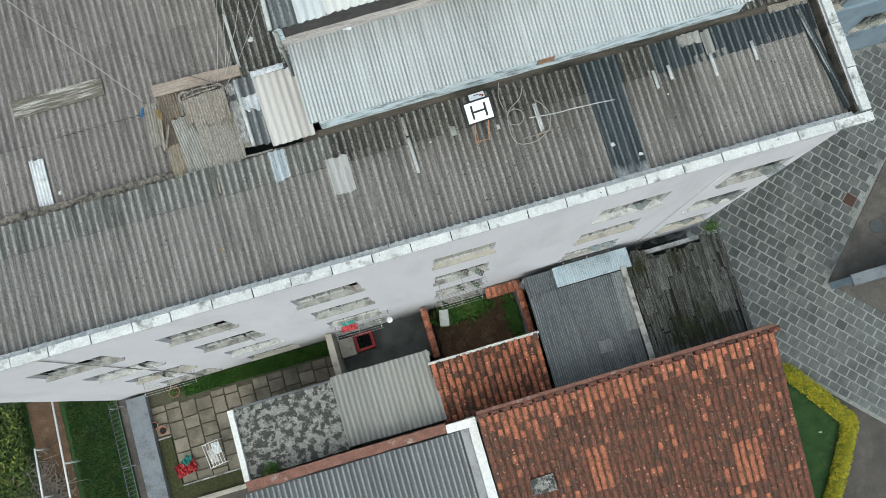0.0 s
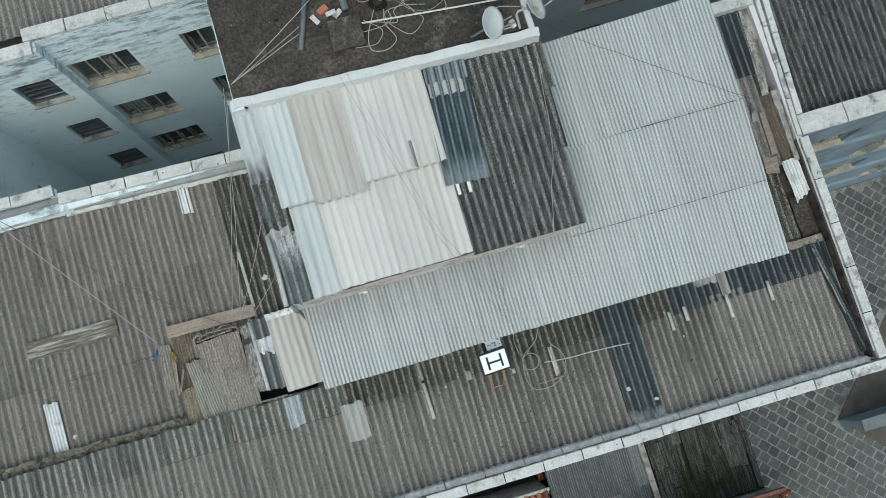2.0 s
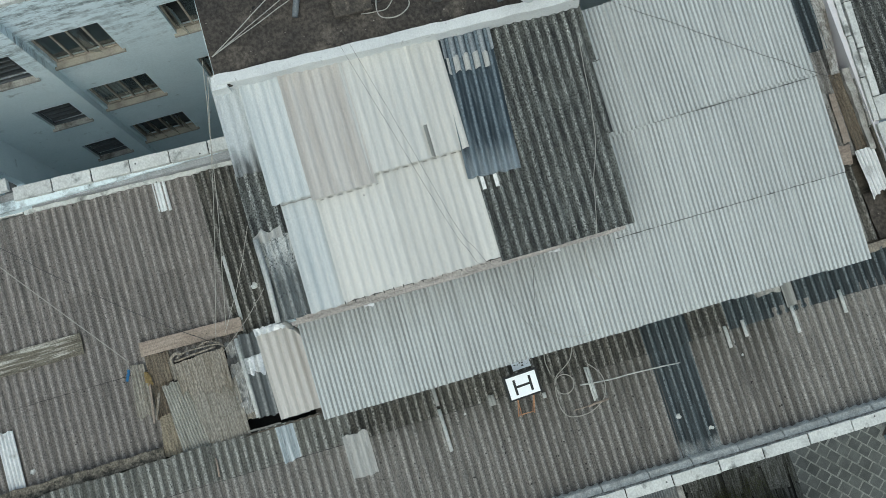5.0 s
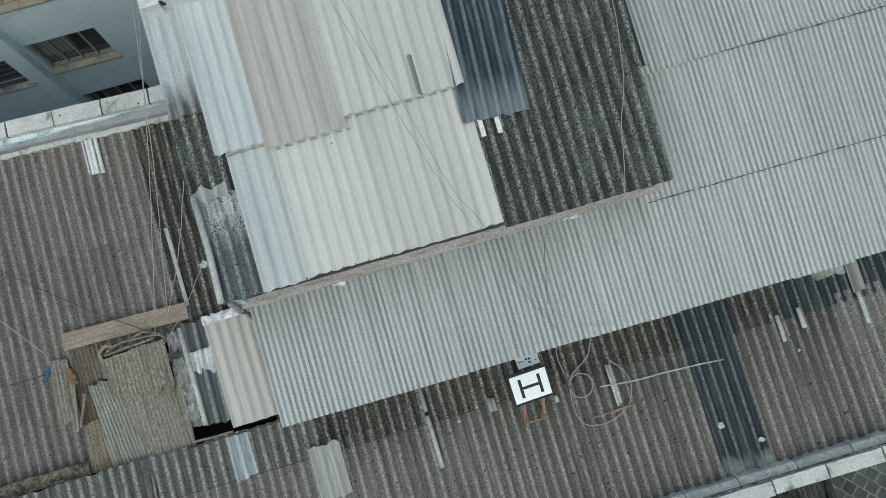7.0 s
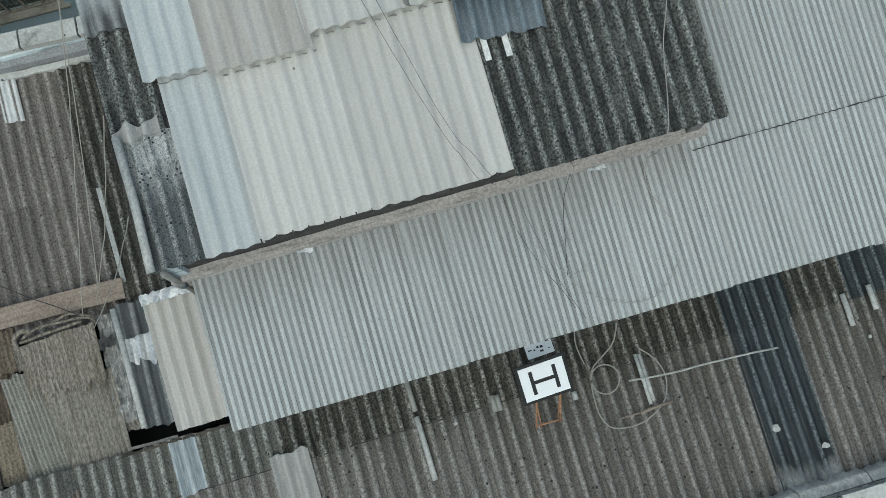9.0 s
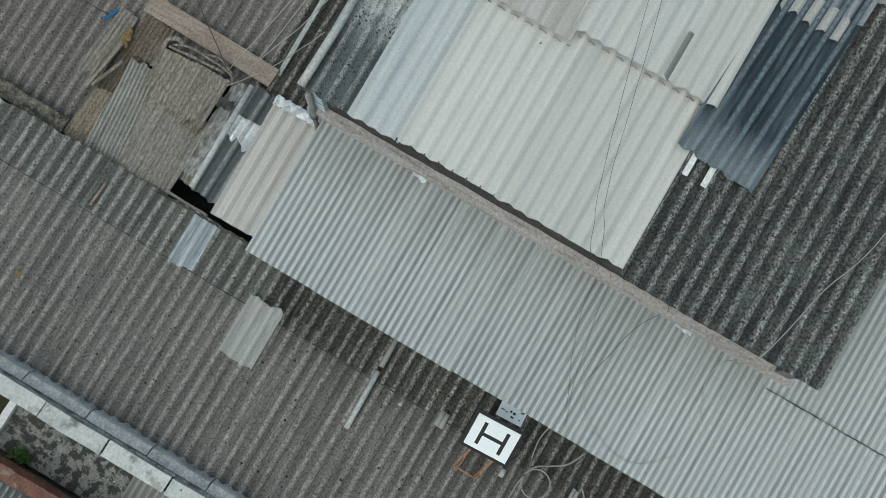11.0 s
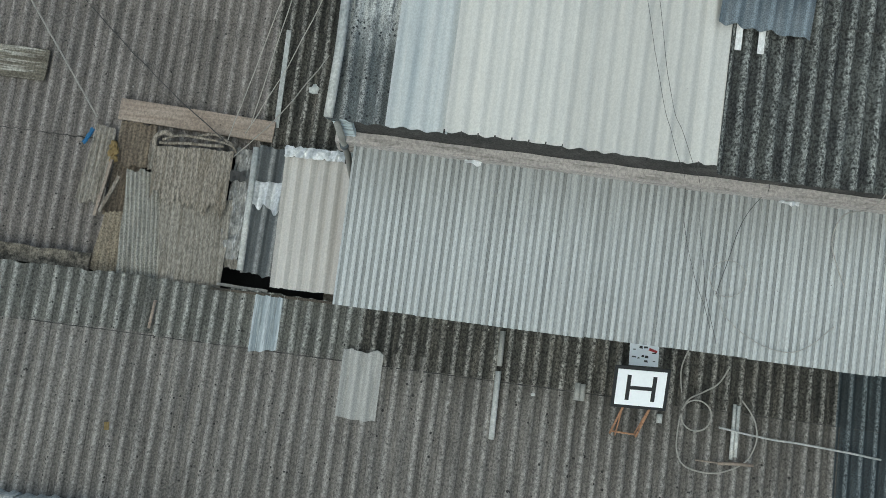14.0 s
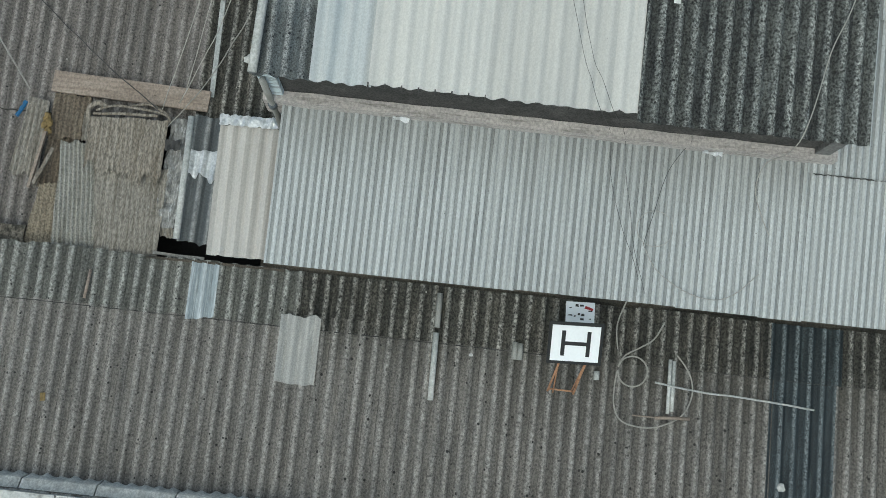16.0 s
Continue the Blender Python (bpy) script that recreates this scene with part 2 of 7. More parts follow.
M["lichen_far"] = surface("lichen-dark fibre cement", (0.06, 0.063, 0.06), (0.026, 0.028, 0.029), 3.0, (0.11, 0.115, 0.11), 2.6, 0.6, 0.1, 46, 0.6, (2, 0.6, 1), crest=(P_BIG, (0.36, 0.37, 0.355), 1.0, 40.0, 0.38, 0.64, -0.1, 0.9), vary=0.12, bump=1.0, bump_scale=50, pits=0.7)
M["white_sheet"] = surface("pale fibre cement", (0.6, 0.595, 0.565), (0.53, 0.53, 0.51), 1.0, (0.46, 0.475, 0.47), 0.8, 0.64, 0.14, 60, 0.07, (5, 0.25, 1), crest=(P_BIG, (0.68, 0.675, 0.645), 0.5, 3.0, 0.2, 0.6, -0.4), vary=0.09, bump=0.2, rough=0.75, spots=((0.1, 0.1, 0.1), 2.2, 0.04))
M["beige_sheet"] = surface("beige stained fibre cement", (0.5, 0.477, 0.452), (0.555, 0.542, 0.52), 1.5, (0.42, 0.392, 0.365), 1.0, 0.6, 0.12, 60, 0.09, (7, 0.3, 1), crest=(P_BIG, (0.62, 0.604, 0.58), 0.5, 3.0, 0.2, 0.6, -0.4), vary=0.07, bump=0.2, rough=0.75)
M["bluegrey_sheet"] = surface("bluish pale fibre cement", (0.51, 0.546, 0.556), (0.56, 0.577, 0.573), 1.5, (0.42, 0.464, 0.482), 1.2, 0.6, 0.12, 60, 0.09, (7, 0.3, 1), crest=(P_BIG, (0.62, 0.645, 0.645), 0.5, 3.0, 0.2, 0.6, -0.4), vary=0.07, bump=0.2, rough=0.75, spots=((0.1, 0.1, 0.1), 2.2, 0.035))
# zinc ribs: highlight and shade are painted as colour stripes
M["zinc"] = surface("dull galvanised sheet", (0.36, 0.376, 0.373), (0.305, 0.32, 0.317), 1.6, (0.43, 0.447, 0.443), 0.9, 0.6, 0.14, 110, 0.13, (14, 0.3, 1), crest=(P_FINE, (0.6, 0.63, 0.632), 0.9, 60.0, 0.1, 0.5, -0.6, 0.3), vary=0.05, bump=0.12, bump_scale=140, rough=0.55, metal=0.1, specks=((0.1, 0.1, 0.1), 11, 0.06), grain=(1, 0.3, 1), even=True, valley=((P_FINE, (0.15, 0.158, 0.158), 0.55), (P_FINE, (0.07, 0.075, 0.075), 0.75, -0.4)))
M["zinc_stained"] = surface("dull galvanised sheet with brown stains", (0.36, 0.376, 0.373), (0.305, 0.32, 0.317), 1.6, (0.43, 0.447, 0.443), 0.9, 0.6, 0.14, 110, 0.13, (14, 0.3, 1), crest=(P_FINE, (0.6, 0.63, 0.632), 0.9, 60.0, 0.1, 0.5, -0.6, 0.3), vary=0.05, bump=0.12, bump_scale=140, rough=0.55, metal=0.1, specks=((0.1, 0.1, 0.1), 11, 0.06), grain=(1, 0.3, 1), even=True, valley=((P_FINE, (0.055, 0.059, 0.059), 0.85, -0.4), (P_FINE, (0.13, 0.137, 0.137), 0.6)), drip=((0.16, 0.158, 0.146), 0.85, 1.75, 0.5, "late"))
M["zinc_dark"] = surface("darkened galvanised sheet", (0.1, 0.112, 0.118), (0.07, 0.08, 0.086), 1.0, (0.045, 0.052, 0.056), 0.9, 0.6, 0.1, 90, 0.12, (6, 0.4, 1), crest=(P_FINE, (0.24, 0.26, 0.27), 0.85), vary=0.06, bump=0.15, rough=0.6, metal=0.15)
M["zinc_pale"] = surface("greyed galvanised sheet", (0.17, 0.18, 0.183), (0.135, 0.144, 0.147), 1.6, (0.1, 0.107, 0.11), 1.2, 0.64, 0.1, 30, 0.2, (6, 0.4, 1), crest=(P_FINE, (0.27, 0.285, 0.29), 0.7), vary=0.06, bump=0.15, rough=0.6)
M["zinc_low"] = surface("dark corrugated low roof", (0.12, 0.13, 0.135), (0.08, 0.09, 0.095), 1.6, (0.05, 0.055, 0.06), 1.2, 0.66, 0.1, 60, 0.2, (5, 0.4, 1), crest=(0.17, (0.36, 0.37, 0.37), 0.9, 20.0, 0.2, 0.55, 0.1), vary=0.06, bump=0.2, rough=0.6)
M["zinc_grey"] = surface("grey corrugated sheet", (0.27, 0.272, 0.257), (0.215, 0.218, 0.206), 1.6, (0.17, 0.168, 0.156), 1.2, 0.64, 0.1, 90, 0.12, (5, 0.4, 1), crest=(0.17, (0.38, 0.383, 0.365), 0.7, 20.0, 0.1, 0.5, 0.0), valley=((0.17, (0.13, 0.13, 0.122), 0.5),), even=True, vary=0.06, bump=0.15, rough=0.6, metal=0.1)
# bright ribs and dark troughs of this sheet are painted shading
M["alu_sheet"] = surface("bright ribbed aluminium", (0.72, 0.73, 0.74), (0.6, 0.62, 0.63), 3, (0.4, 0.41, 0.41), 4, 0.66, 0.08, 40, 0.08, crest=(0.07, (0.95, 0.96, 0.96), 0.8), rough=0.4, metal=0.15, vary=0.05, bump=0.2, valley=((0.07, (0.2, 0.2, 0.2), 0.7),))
M["dish_mesh"] = surface("grey-green dish mesh", (0.33, 0.37, 0.35), (0.28, 0.315, 0.3), 3, (0.42, 0.45, 0.43), 2, 0.6, 0.1, 40, 0.15, rough=0.6, bump=0.2)
M["foil"] = surface("crumpled foil tape", (0.85, 0.86, 0.87), (0.55, 0.57, 0.58), 14, None, rough=0.35, metal=0.6, bump=0.8, bump_scale=30, fine_mix=0.1)
M["cap"] = surface("peeling white parapet paint", (0.64, 0.65, 0.63), (0.52, 0.53, 0.515), 4, (0.2, 0.205, 0.195), 3.6, 0.62, 0.07, 30, 0.11, rough=0.8, bump=0.6, vary=0.07, specks=((0.1, 0.1, 0.1), 6, 0.12))
M["flash_white"] = surface("white painted mortar", (0.66, 0.665, 0.64), (0.5, 0.5, 0.475), 5, (0.36, 0.36, 0.35), 4.5, 0.64, 0.09, 36, 0.2, rough=0.85, bump=0.6, vary=0.08)
M["kerb_white"] = surface("peeling white mortar", (0.45, 0.445, 0.425), (0.32, 0.31, 0.29), 6, (0.16, 0.145, 0.128), 3.5, 0.52, 0.07, 30, 0.3, (2, 0.7, 1), rough=0.9, bump=0.8)
M["slab_white"] = surface("white painted roof edge", (0.74, 0.76, 0.76), (0.66, 0.68, 0.685), 3, (0.3, 0.3, 0.29), 5, 0.7, 0.05, 50, 0.08, rough=0.75, bump=0.3)
M["lilac_wall"] = surface("pale lilac rendered wall", (0.72, 0.71, 0.74), (0.67, 0.665, 0.695), 0.8, (0.55, 0.55, 0.57), 0.6, 0.66, 0.15, 40, 0.04, (1, 1, 0.3), rough=0.9, bump=0.15, vary=0)
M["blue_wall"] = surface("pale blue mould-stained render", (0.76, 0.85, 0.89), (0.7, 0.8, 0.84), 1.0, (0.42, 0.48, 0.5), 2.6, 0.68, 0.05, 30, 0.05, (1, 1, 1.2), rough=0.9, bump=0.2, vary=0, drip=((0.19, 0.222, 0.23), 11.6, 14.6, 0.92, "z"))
M["east_wall"] = surface("pale blue render with grey stains", (0.27, 0.345, 0.405), (0.22, 0.285, 0.335), 1.2, (0.15, 0.175, 0.195), 1.3, 0.6, 0.1, 40, 0.08, (1, 1, 0.5), rough=0.9, bump=0.2, vary=0)
M["pink_ledge"] = surface("bare pale mortar", (0.52, 0.49, 0.47), (0.42, 0.395, 0.38), 3, (0.24, 0.225, 0.21), 2.2, 0.62, 0.08, 36, 0.2, (1, 8, 8), rough=0.9, bump=0.8)
M["tower_wall"] = surface("stained grey render", (0.24, 0.24, 0.235), (0.17, 0.17, 0.17), 2, (0.08, 0.08, 0.078), 2, 0.6, 0.1, 50, 0.2, rough=0.9, bump=0.4)
M["slab"] = surface("dirty dark roof slab", (0.086, 0.075, 0.065), (0.045, 0.041, 0.038), 1.3, (0.14, 0.122, 0.103), 2.2, 0.6, 0.07, 18, 0.35, rough=0.9, bump=0.6, spots=((0.4, 0.37, 0.33), 9, 0.1), specks=((0.015, 0.015, 0.015), 3, 0.14))
M["lid"] = surface("dark worn concrete lid", (0.085, 0.074, 0.062), (0.05, 0.045, 0.04), 4, (0.15, 0.13, 0.108), 5, 0.6, 0.06, 24, 0.3, rough=0.85, bump=0.5)
M["wood_grey"] = surface("grey weathered board", (0.26, 0.23, 0.19), (0.19, 0.165, 0.135), 2.5, (0.36, 0.34, 0.31), 2, 0.62, 0.1, 40, 0.25, (9, 0.8, 1), rough=0.85, bump=0.5, vary=0.18)
P_OLD = 0.06
M["old_sheet"] = surface("grey-brown weathered thin sheet", (0.3, 0.278, 0.242), (0.215, 0.198, 0.17), 2.2, (0.14, 0.125, 0.1), 1.8, 0.62, 0.1, 60, 0.32, (7, 0.4, 1), crest=(P_OLD, (0.38, 0.37, 0.335), 0.4, 60, 0.1, 0.7), rough=0.85, bump=0.8, vary=0.14, spots=((0.5, 0.49, 0.46), 16, 0.12), valley=((P_OLD, (0.12, 0.108, 0.09), 0.5),), grain=(1, 0.35, 1))
M["ribbed_grey"] = surface("pale grey-green ribbed sheet", (0.37, 0.36, 0.325), (0.29, 0.282, 0.252), 2.2, (0.2, 0.192, 0.165), 1.8, 0.62, 0.1, 60, 0.35, (7, 0.6, 1), crest=(0.052, (0.5, 0.495, 0.46), 0.6), rough=0.8, bump=0.6, vary=0.1, valley=((0.052, (0.13, 0.128, 0.112), 0.7),))
M["patch_grey"] = surface("greyed translucent sheet", (0.4, 0.4, 0.385), (0.33, 0.333, 0.325), 4, (0.5, 0.5, 0.485), 4, 0.6, 0.1, 70, 0.15, (7, 0.6, 1), crest=(P_BIG, (0.52, 0.52, 0.5), 0.7, 40, 0.25, 0.6, 0.1), rough=0.5, bump=0.3, vary=0.05, valley=((P_BIG, (0.2, 0.2, 0.19), 0.7),))
M["patch_blue"] = surface("bluish clear plastic sheet", (0.36, 0.41, 0.44), (0.25, 0.295, 0.32), 4, (0.56, 0.61, 0.63), 4, 0.6, 0.1, 60, 0.15, (30, 0.5, 1), crest=(P_BIG, (0.6, 0.65, 0.68), 0.8, 30, 0.2, 0.6, 0.2), rough=0.3, bump=0.6, vary=0.05, valley=((P_BIG, (0.12, 0.14, 0.155), 0.75), (0.052, (0.2, 0.23, 0.25), 0.5)), grain=(1, 0.1, 1))
M["ochre"] = surface("dull ochre foam", (0.27, 0.2, 0.09), (0.18, 0.13, 0.06), 12, None, rough=0.9, bump=0.6)
M["old_sheet_warm"] = surface("warm grey torn sheet", (0.29, 0.262, 0.222), (0.215, 0.19, 0.158), 2.2, (0.15, 0.128, 0.098), 1.8, 0.6, 0.1, 60, 0.4, (7, 0.4, 1), crest=(P_OLD, (0.4, 0.375, 0.33), 0.5), rough=0.85, bump=0.7, vary=0.1, valley=((P_OLD, (0.13, 0.112, 0.09), 0.5),), grain=(1, 0.35, 1))
M["old_sheet_tan"] = surface("tan weathered thin sheet", (0.3, 0.262, 0.2), (0.225, 0.195, 0.148), 2.2, (0.12, 0.095, 0.07), 1.8, 0.6, 0.1, 50, 0.4, (7, 0.6, 1), crest=(P_OLD, (0.36, 0.31, 0.23), 0.6), rough=0.85, bump=0.6, vary=0.14)
M["rusty_sheet"] = surface("rusty brown thin sheet", (0.16, 0.132, 0.1), (0.105, 0.087, 0.068), 3.0, (0.23, 0.2, 0.155), 2.4, 0.6, 0.1, 40, 0.35, (7, 0.6, 1), crest=(P_OLD, (0.25, 0.2, 0.15), 0.4), rough=0.85, bump=0.6, vary=0.1)
M["wood_plank"] = surface("sun-bleached pinkish plank", (0.34, 0.285, 0.24), (0.26, 0.212, 0.175), 2, (0.25, 0.2, 0.165), 2, 0.64, 0.1, 40, 0.2, (0.8, 12, 1), rough=0.8, bump=0.5, vary=0.08, specks=((0.1, 0.08, 0.06), 9, 0.1))
M["wood_board"] = surface("silvered old board", (0.17, 0.155, 0.125), (0.1, 0.09, 0.07), 2, (0.42, 0.41, 0.37), 1.1, 0.56, 0.06, 40, 0.3, (0.9, 14, 1), rough=0.85, bump=0.5, vary=0.08)
M["mould_plank"] = surface("black mouldy roof board", (0.088, 0.09, 0.086), (0.05, 0.052, 0.049), 2, (0.026, 0.028, 0.02), 2, 0.54, 0.1, 30, 0.45, (8, 0.7, 1), rough=0.85, bump=0.6, vary=0.35)
M["rubble"] = surface("crumbly mortar dirt", (0.22, 0.2, 0.165), (0.12, 0.108, 0.09), 9, (0.05, 0.047, 0.04), 7, 0.54, 0.06, 40, 0.4, rough=0.95, bump=1.0, bump_scale=40)
M["gutter_dirt"] = surface("brown gutter dirt", (0.12, 0.105, 0.085), (0.075, 0.066, 0.055), 3, (0.03, 0.03, 0.027), 1.3, 0.56, 0.1, 50, 0.3, (0.6, 3, 1), rough=0.9, bump=0.6)
M["grime"] = surface("black grime", (0.022, 0.022, 0.021), (0.035, 0.033, 0.031), 5, None, rough=0.95)
M["fascia"] = surface("dark grey for hooks and drawn shade", (0.085, 0.083, 0.08), (0.055, 0.054, 0.053), 5, (0.13, 0.125, 0.12), 3, 0.62, 0.1, (50), 0.3, rough=0.95)
M["moss"] = surface("damp moss", (0.05, 0.055, 0.02), (0.03, 0.035, 0.015), 8, None, fine_mix=0.4, bump=0.8)
M["tile"] = surface("weathered clay roof tile", (0.19, 0.074, 0.05), (0.115, 0.052, 0.04), 4, (0.075, 0.047, 0.038), 3.2, 0.53, 0.1, 40, 0.4, rough=0.85, bump=0.5, vary=0.32, spots=((0.46, 0.2, 0.125), 7.0, 0.3), specks=((0.05, 0.04, 0.035), 9, 0.22))
M["tile_new"] = surface("newer orange clay roof tile", (0.42, 0.155, 0.09), (0.3, 0.112, 0.068), 5, (0.15, 0.07, 0.05), 4.0, 0.58, 0.1, 40, 0.35, rough=0.8, bump=0.4, vary=0.25, spots=((0.6, 0.3, 0.2), 8.0, 0.28))
M["terracotta"] = surface("terracotta", (0.4, 0.17, 0.1), (0.3, 0.13, 0.08), 6, (0.15, 0.1, 0.08), 4, 0.62, 0.1, rough=0.8, bump=0.3)
M["brick"] = surface("red-brown weathered coping", (0.2, 0.1, 0.075), (0.14, 0.075, 0.06), 4, (0.3, 0.27, 0.25), 3, 0.64, 0.07, 40, 0.3, rough=0.9, bump=0.5)
M["paver"] = surface("grey stone paver", (0.128, 0.138, 0.135), (0.09, 0.098, 0.096), 2, (0.06, 0.065, 0.063), 0.7, 0.56, 0.14, 60, 0.2, rough=0.85, bump=0.5, vary=0.2)
M["joint"] = surface("pale sandy joint", (0.25, 0.26, 0.247), (0.19, 0.198, 0.188), 3, (0.13, 0.137, 0.128), 1.5, 0.6, 0.1, 40, 0.25, rough=0.95)
M["flag"] = surface("buff stone flag", (0.225, 0.203, 0.163), (0.17, 0.152, 0.118), 3, (0.11, 0.101, 0.078), 1.2, 0.56, 0.12, 60, 0.18, rough=0.9, bump=0.5, vary=0.18)
M["flag_joint"] = surface("mossy dark joint", (0.09, 0.085, 0.06), (0.06, 0.06, 0.04), 6, None, rough=0.95)
M["cement"] = surface("mould-blotched cement slab", (0.17, 0.173, 0.16), (0.25, 0.253, 0.238), 9.0, (0.05, 0.051, 0.047), 4.6, 0.5, 0.035, 40, 0.45, rough=0.9, bump=0.7, spots=((0.36, 0.365, 0.345), 16, 0.28), specks=((0.04, 0.041, 0.038), 10, 0.3))
M["dark_floor"] = surface("dark damp concrete", (0.09, 0.1, 0.105), (0.065, 0.072, 0.076), 1.5, (0.13, 0.14, 0.14), 1.8, 0.62, 0.1, 45, 0.2, rough=0.7, bump=0.3)
M["court"] = surface("damp grey-green concrete", (0.15, 0.158, 0.15), (0.11, 0.117, 0.111), 1.5, (0.07, 0.075, 0.07), 1.3, 0.58, 0.12, 60, 0.2, rough=0.6, bump=0.3)
M["asphalt"] = surface("brownish worn concrete ground", (0.095, 0.087, 0.079), (0.07, 0.064, 0.059), 1.0, (0.13, 0.12, 0.107), 1.3, 0.62, 0.12, 45, 0.25, rough=0.9, bump=0.4)
M["soil"] = surface("red-brown damp soil", (0.12, 0.075, 0.045), (0.085, 0.055, 0.035), 2.5, (0.17, 0.11, 0.07), 3, 0.6, 0.1, 40, 0.4, rough=0.95, bump=0.8)
M["grass_ground"] = surface("grass ground", (0.03, 0.075, 0.02), (0.022, 0.05, 0.017), 2, (0.06, 0.085, 0.03), 3, 0.62, 0.1, 40, 0.5, rough=0.95, bump=0.8)
M["leaf"] = surface("green leaf", (0.03, 0.078, 0.017), (0.075, 0.115, 0.026), 2.5, (0.14, 0.13, 0.04), 2.2, 0.62, 0.1, rough=0.6, vary=0.3)
M["lawn_blade"] = surface("fresh green grass blade", (0.05, 0.13, 0.02), (0.075, 0.155, 0.03), 3, (0.1, 0.14, 0.04), 2, 0.62, 0.1, rough=0.6, vary=0.2)
M["leaf_lime"] = surface("yellow-green leaf", (0.16, 0.2, 0.035), (0.1, 0.15, 0.028), 3, (0.22, 0.22, 0.05), 2, 0.62, 0.1, rough=0.6, vary=0.2)
M["manhole"] = surface("dark red-brown iron", (0.09, 0.045, 0.036), (0.065, 0.036, 0.03), 8, None, rough=0.8)
M["leaf_yellow"] = surface("yellow flowering hedge leaf", (0.44, 0.37, 0.02), (0.26, 0.27, 0.025), 5, (0.1, 0.16, 0.025), 4, 0.6, 0.1, rough=0.6, vary=0.25)
M["white_paint"] = plain("white paint", (0.78, 0.79, 0.78), 0.6)
M["sign_white"] = surface("white sign face", (0.88, 0.91, 0.94), (0.86, 0.89, 0.92), 9, rough=0.5, fine_mix=0.015, bump=0.0, vary=0.02)
M["black"] = plain("black paint", (0.012, 0.014, 0.016), 0.5)
M["dark"] = plain("near-black for shaded gaps", (0.02, 0.02, 0.02), 0.9)
M["rust"] = surface("rusty steel", (0.42, 0.24, 0.14), (0.32, 0.18, 0.11), 14, (0.16, 0.09, 0.065), 12, 0.64, 0.1, rough=0.8)
M["cable"] = plain("pale cable", (0.4, 0.39, 0.36), 0.6)
M["cable_dark"] = plain("dark cable", (0.06, 0.06, 0.06), 0.6)
M["pvc"] = surface("grey white pipe", (0.54, 0.55, 0.54), (0.42, 0.44, 0.43), 6, (0.24, 0.25, 0.24), 5, 0.66, 0.1, rough=0.5, bump=0.1)
M["pipe_dark"] = surface("grey blue steel pipe", (0.16, 0.18, 0.195), (0.12, 0.135, 0.15), 6, None, rough=0.6, metal=0.2)
M["dish"] = surface("pale grey dish enamel", (0.6, 0.63, 0.64), (0.54, 0.57, 0.58), 3, None, fine_mix=0.04, rough=0.45, bump=0.05)
M["dish_rust"] = surface("rust-spotted dish enamel", (0.6, 0.62, 0.6), (0.55, 0.56, 0.54), 3, (0.45, 0.22, 0.08), 4.0, 0.6, 0.05, fine_mix=0.05, rough=0.5, bump=0.1)
M["frame"] = surface("weathered cream window frame", (0.42, 0.38, 0.32), (0.32, 0.29, 0.25), 6, (0.2, 0.17, 0.14), 5, 0.62, 0.1, rough=0.8)
M["frame_grey"] = surface("grey painted window frame", (0.5, 0.5, 0.49), (0.4, 0.4, 0.39), 6, (0.2, 0.19, 0.18), 5, 0.6, 0.1, rough=0.7)
M["sill"] = surface("stained cream sill", (0.42, 0.395, 0.34), (0.34, 0.32, 0.28), 3, (0.22, 0.2, 0.18), 3, 0.64, 0.1, 30, 0.1, rough=0.85, bump=0.3)
M["sill_grey"] = surface("stained grey sill", (0.42, 0.42, 0.4), (0.32, 0.31, 0.29), 4, (0.14, 0.135, 0.125), 3, 0.56, 0.1, rough=0.85, bump=0.4)
M["curtain"] = plain("dull curtain cloth", (0.52, 0.51, 0.49), 0.9)
M["red"] = plain("red plastic", (0.38, 0.04, 0.045), 0.5)
M["blue_plastic"] = plain("blue plastic", (0.03, 0.14, 0.3), 0.4)
M["teal"] = plain("teal cloth", (0.05, 0.25, 0.22), 0.8)
M["plastic_sheet"] = surface("crinkled clear plastic sheet", (0.36, 0.36, 0.35), (0.19, 0.19, 0.18), 9, (0.55, 0.555, 0.55), 7, 0.6, 0.06, stretch=(5, 1, 1), rough=0.25, bump=0.8, bump_scale=25)
M["polycarb"] = surface("milky blue translucent sheet", (0.4, 0.48, 0.53), (0.33, 0.41, 0.455), 2, (0.26, 0.32, 0.35), 2, 0.6, 0.1, fine_mix=0.1, rough=0.35, bump=0.1, crest=(P_FINE, (0.5, 0.57, 0.61), 0.5), valley=((P_FINE, (0.2, 0.25, 0.28), 0.5),))
M["house_wall"] = surface("grey rendered wall", (0.34, 0.35, 0.36), (0.28, 0.29, 0.3), 2, (0.16, 0.16, 0.16), 2, 0.62, 0.1, rough=0.9)
M["grey_blue_wall"] = surface("grey blue painted wall top", (0.2, 0.222, 0.243), (0.165, 0.184, 0.203), 2, (0.11, 0.12, 0.13), 2, 0.62, 0.1, 30, 0.12, rough=0.85)
glass = bpy.data.materials.new("window glass")
glass.use_nodes = True
gb = glass.node_tree.nodes["Principled BSDF"]
gb.inputs["Base Color"].default_value = (0.75, 0.82, 0.82, 1)
gb.inputs["Roughness"].default_value, gb.inputs["Transmission Weight"].default_value = 0.05, 1.0
M["glass"] = glass


# ---- helpers of this scene ----
def mesh_of(name, bm):
    me = bpy.data.meshes.new(name)
    bm.to_mesh(me)
    bm.free()
    return me


def put_material(me, mat):
    me.materials.append(M[mat])
    return me


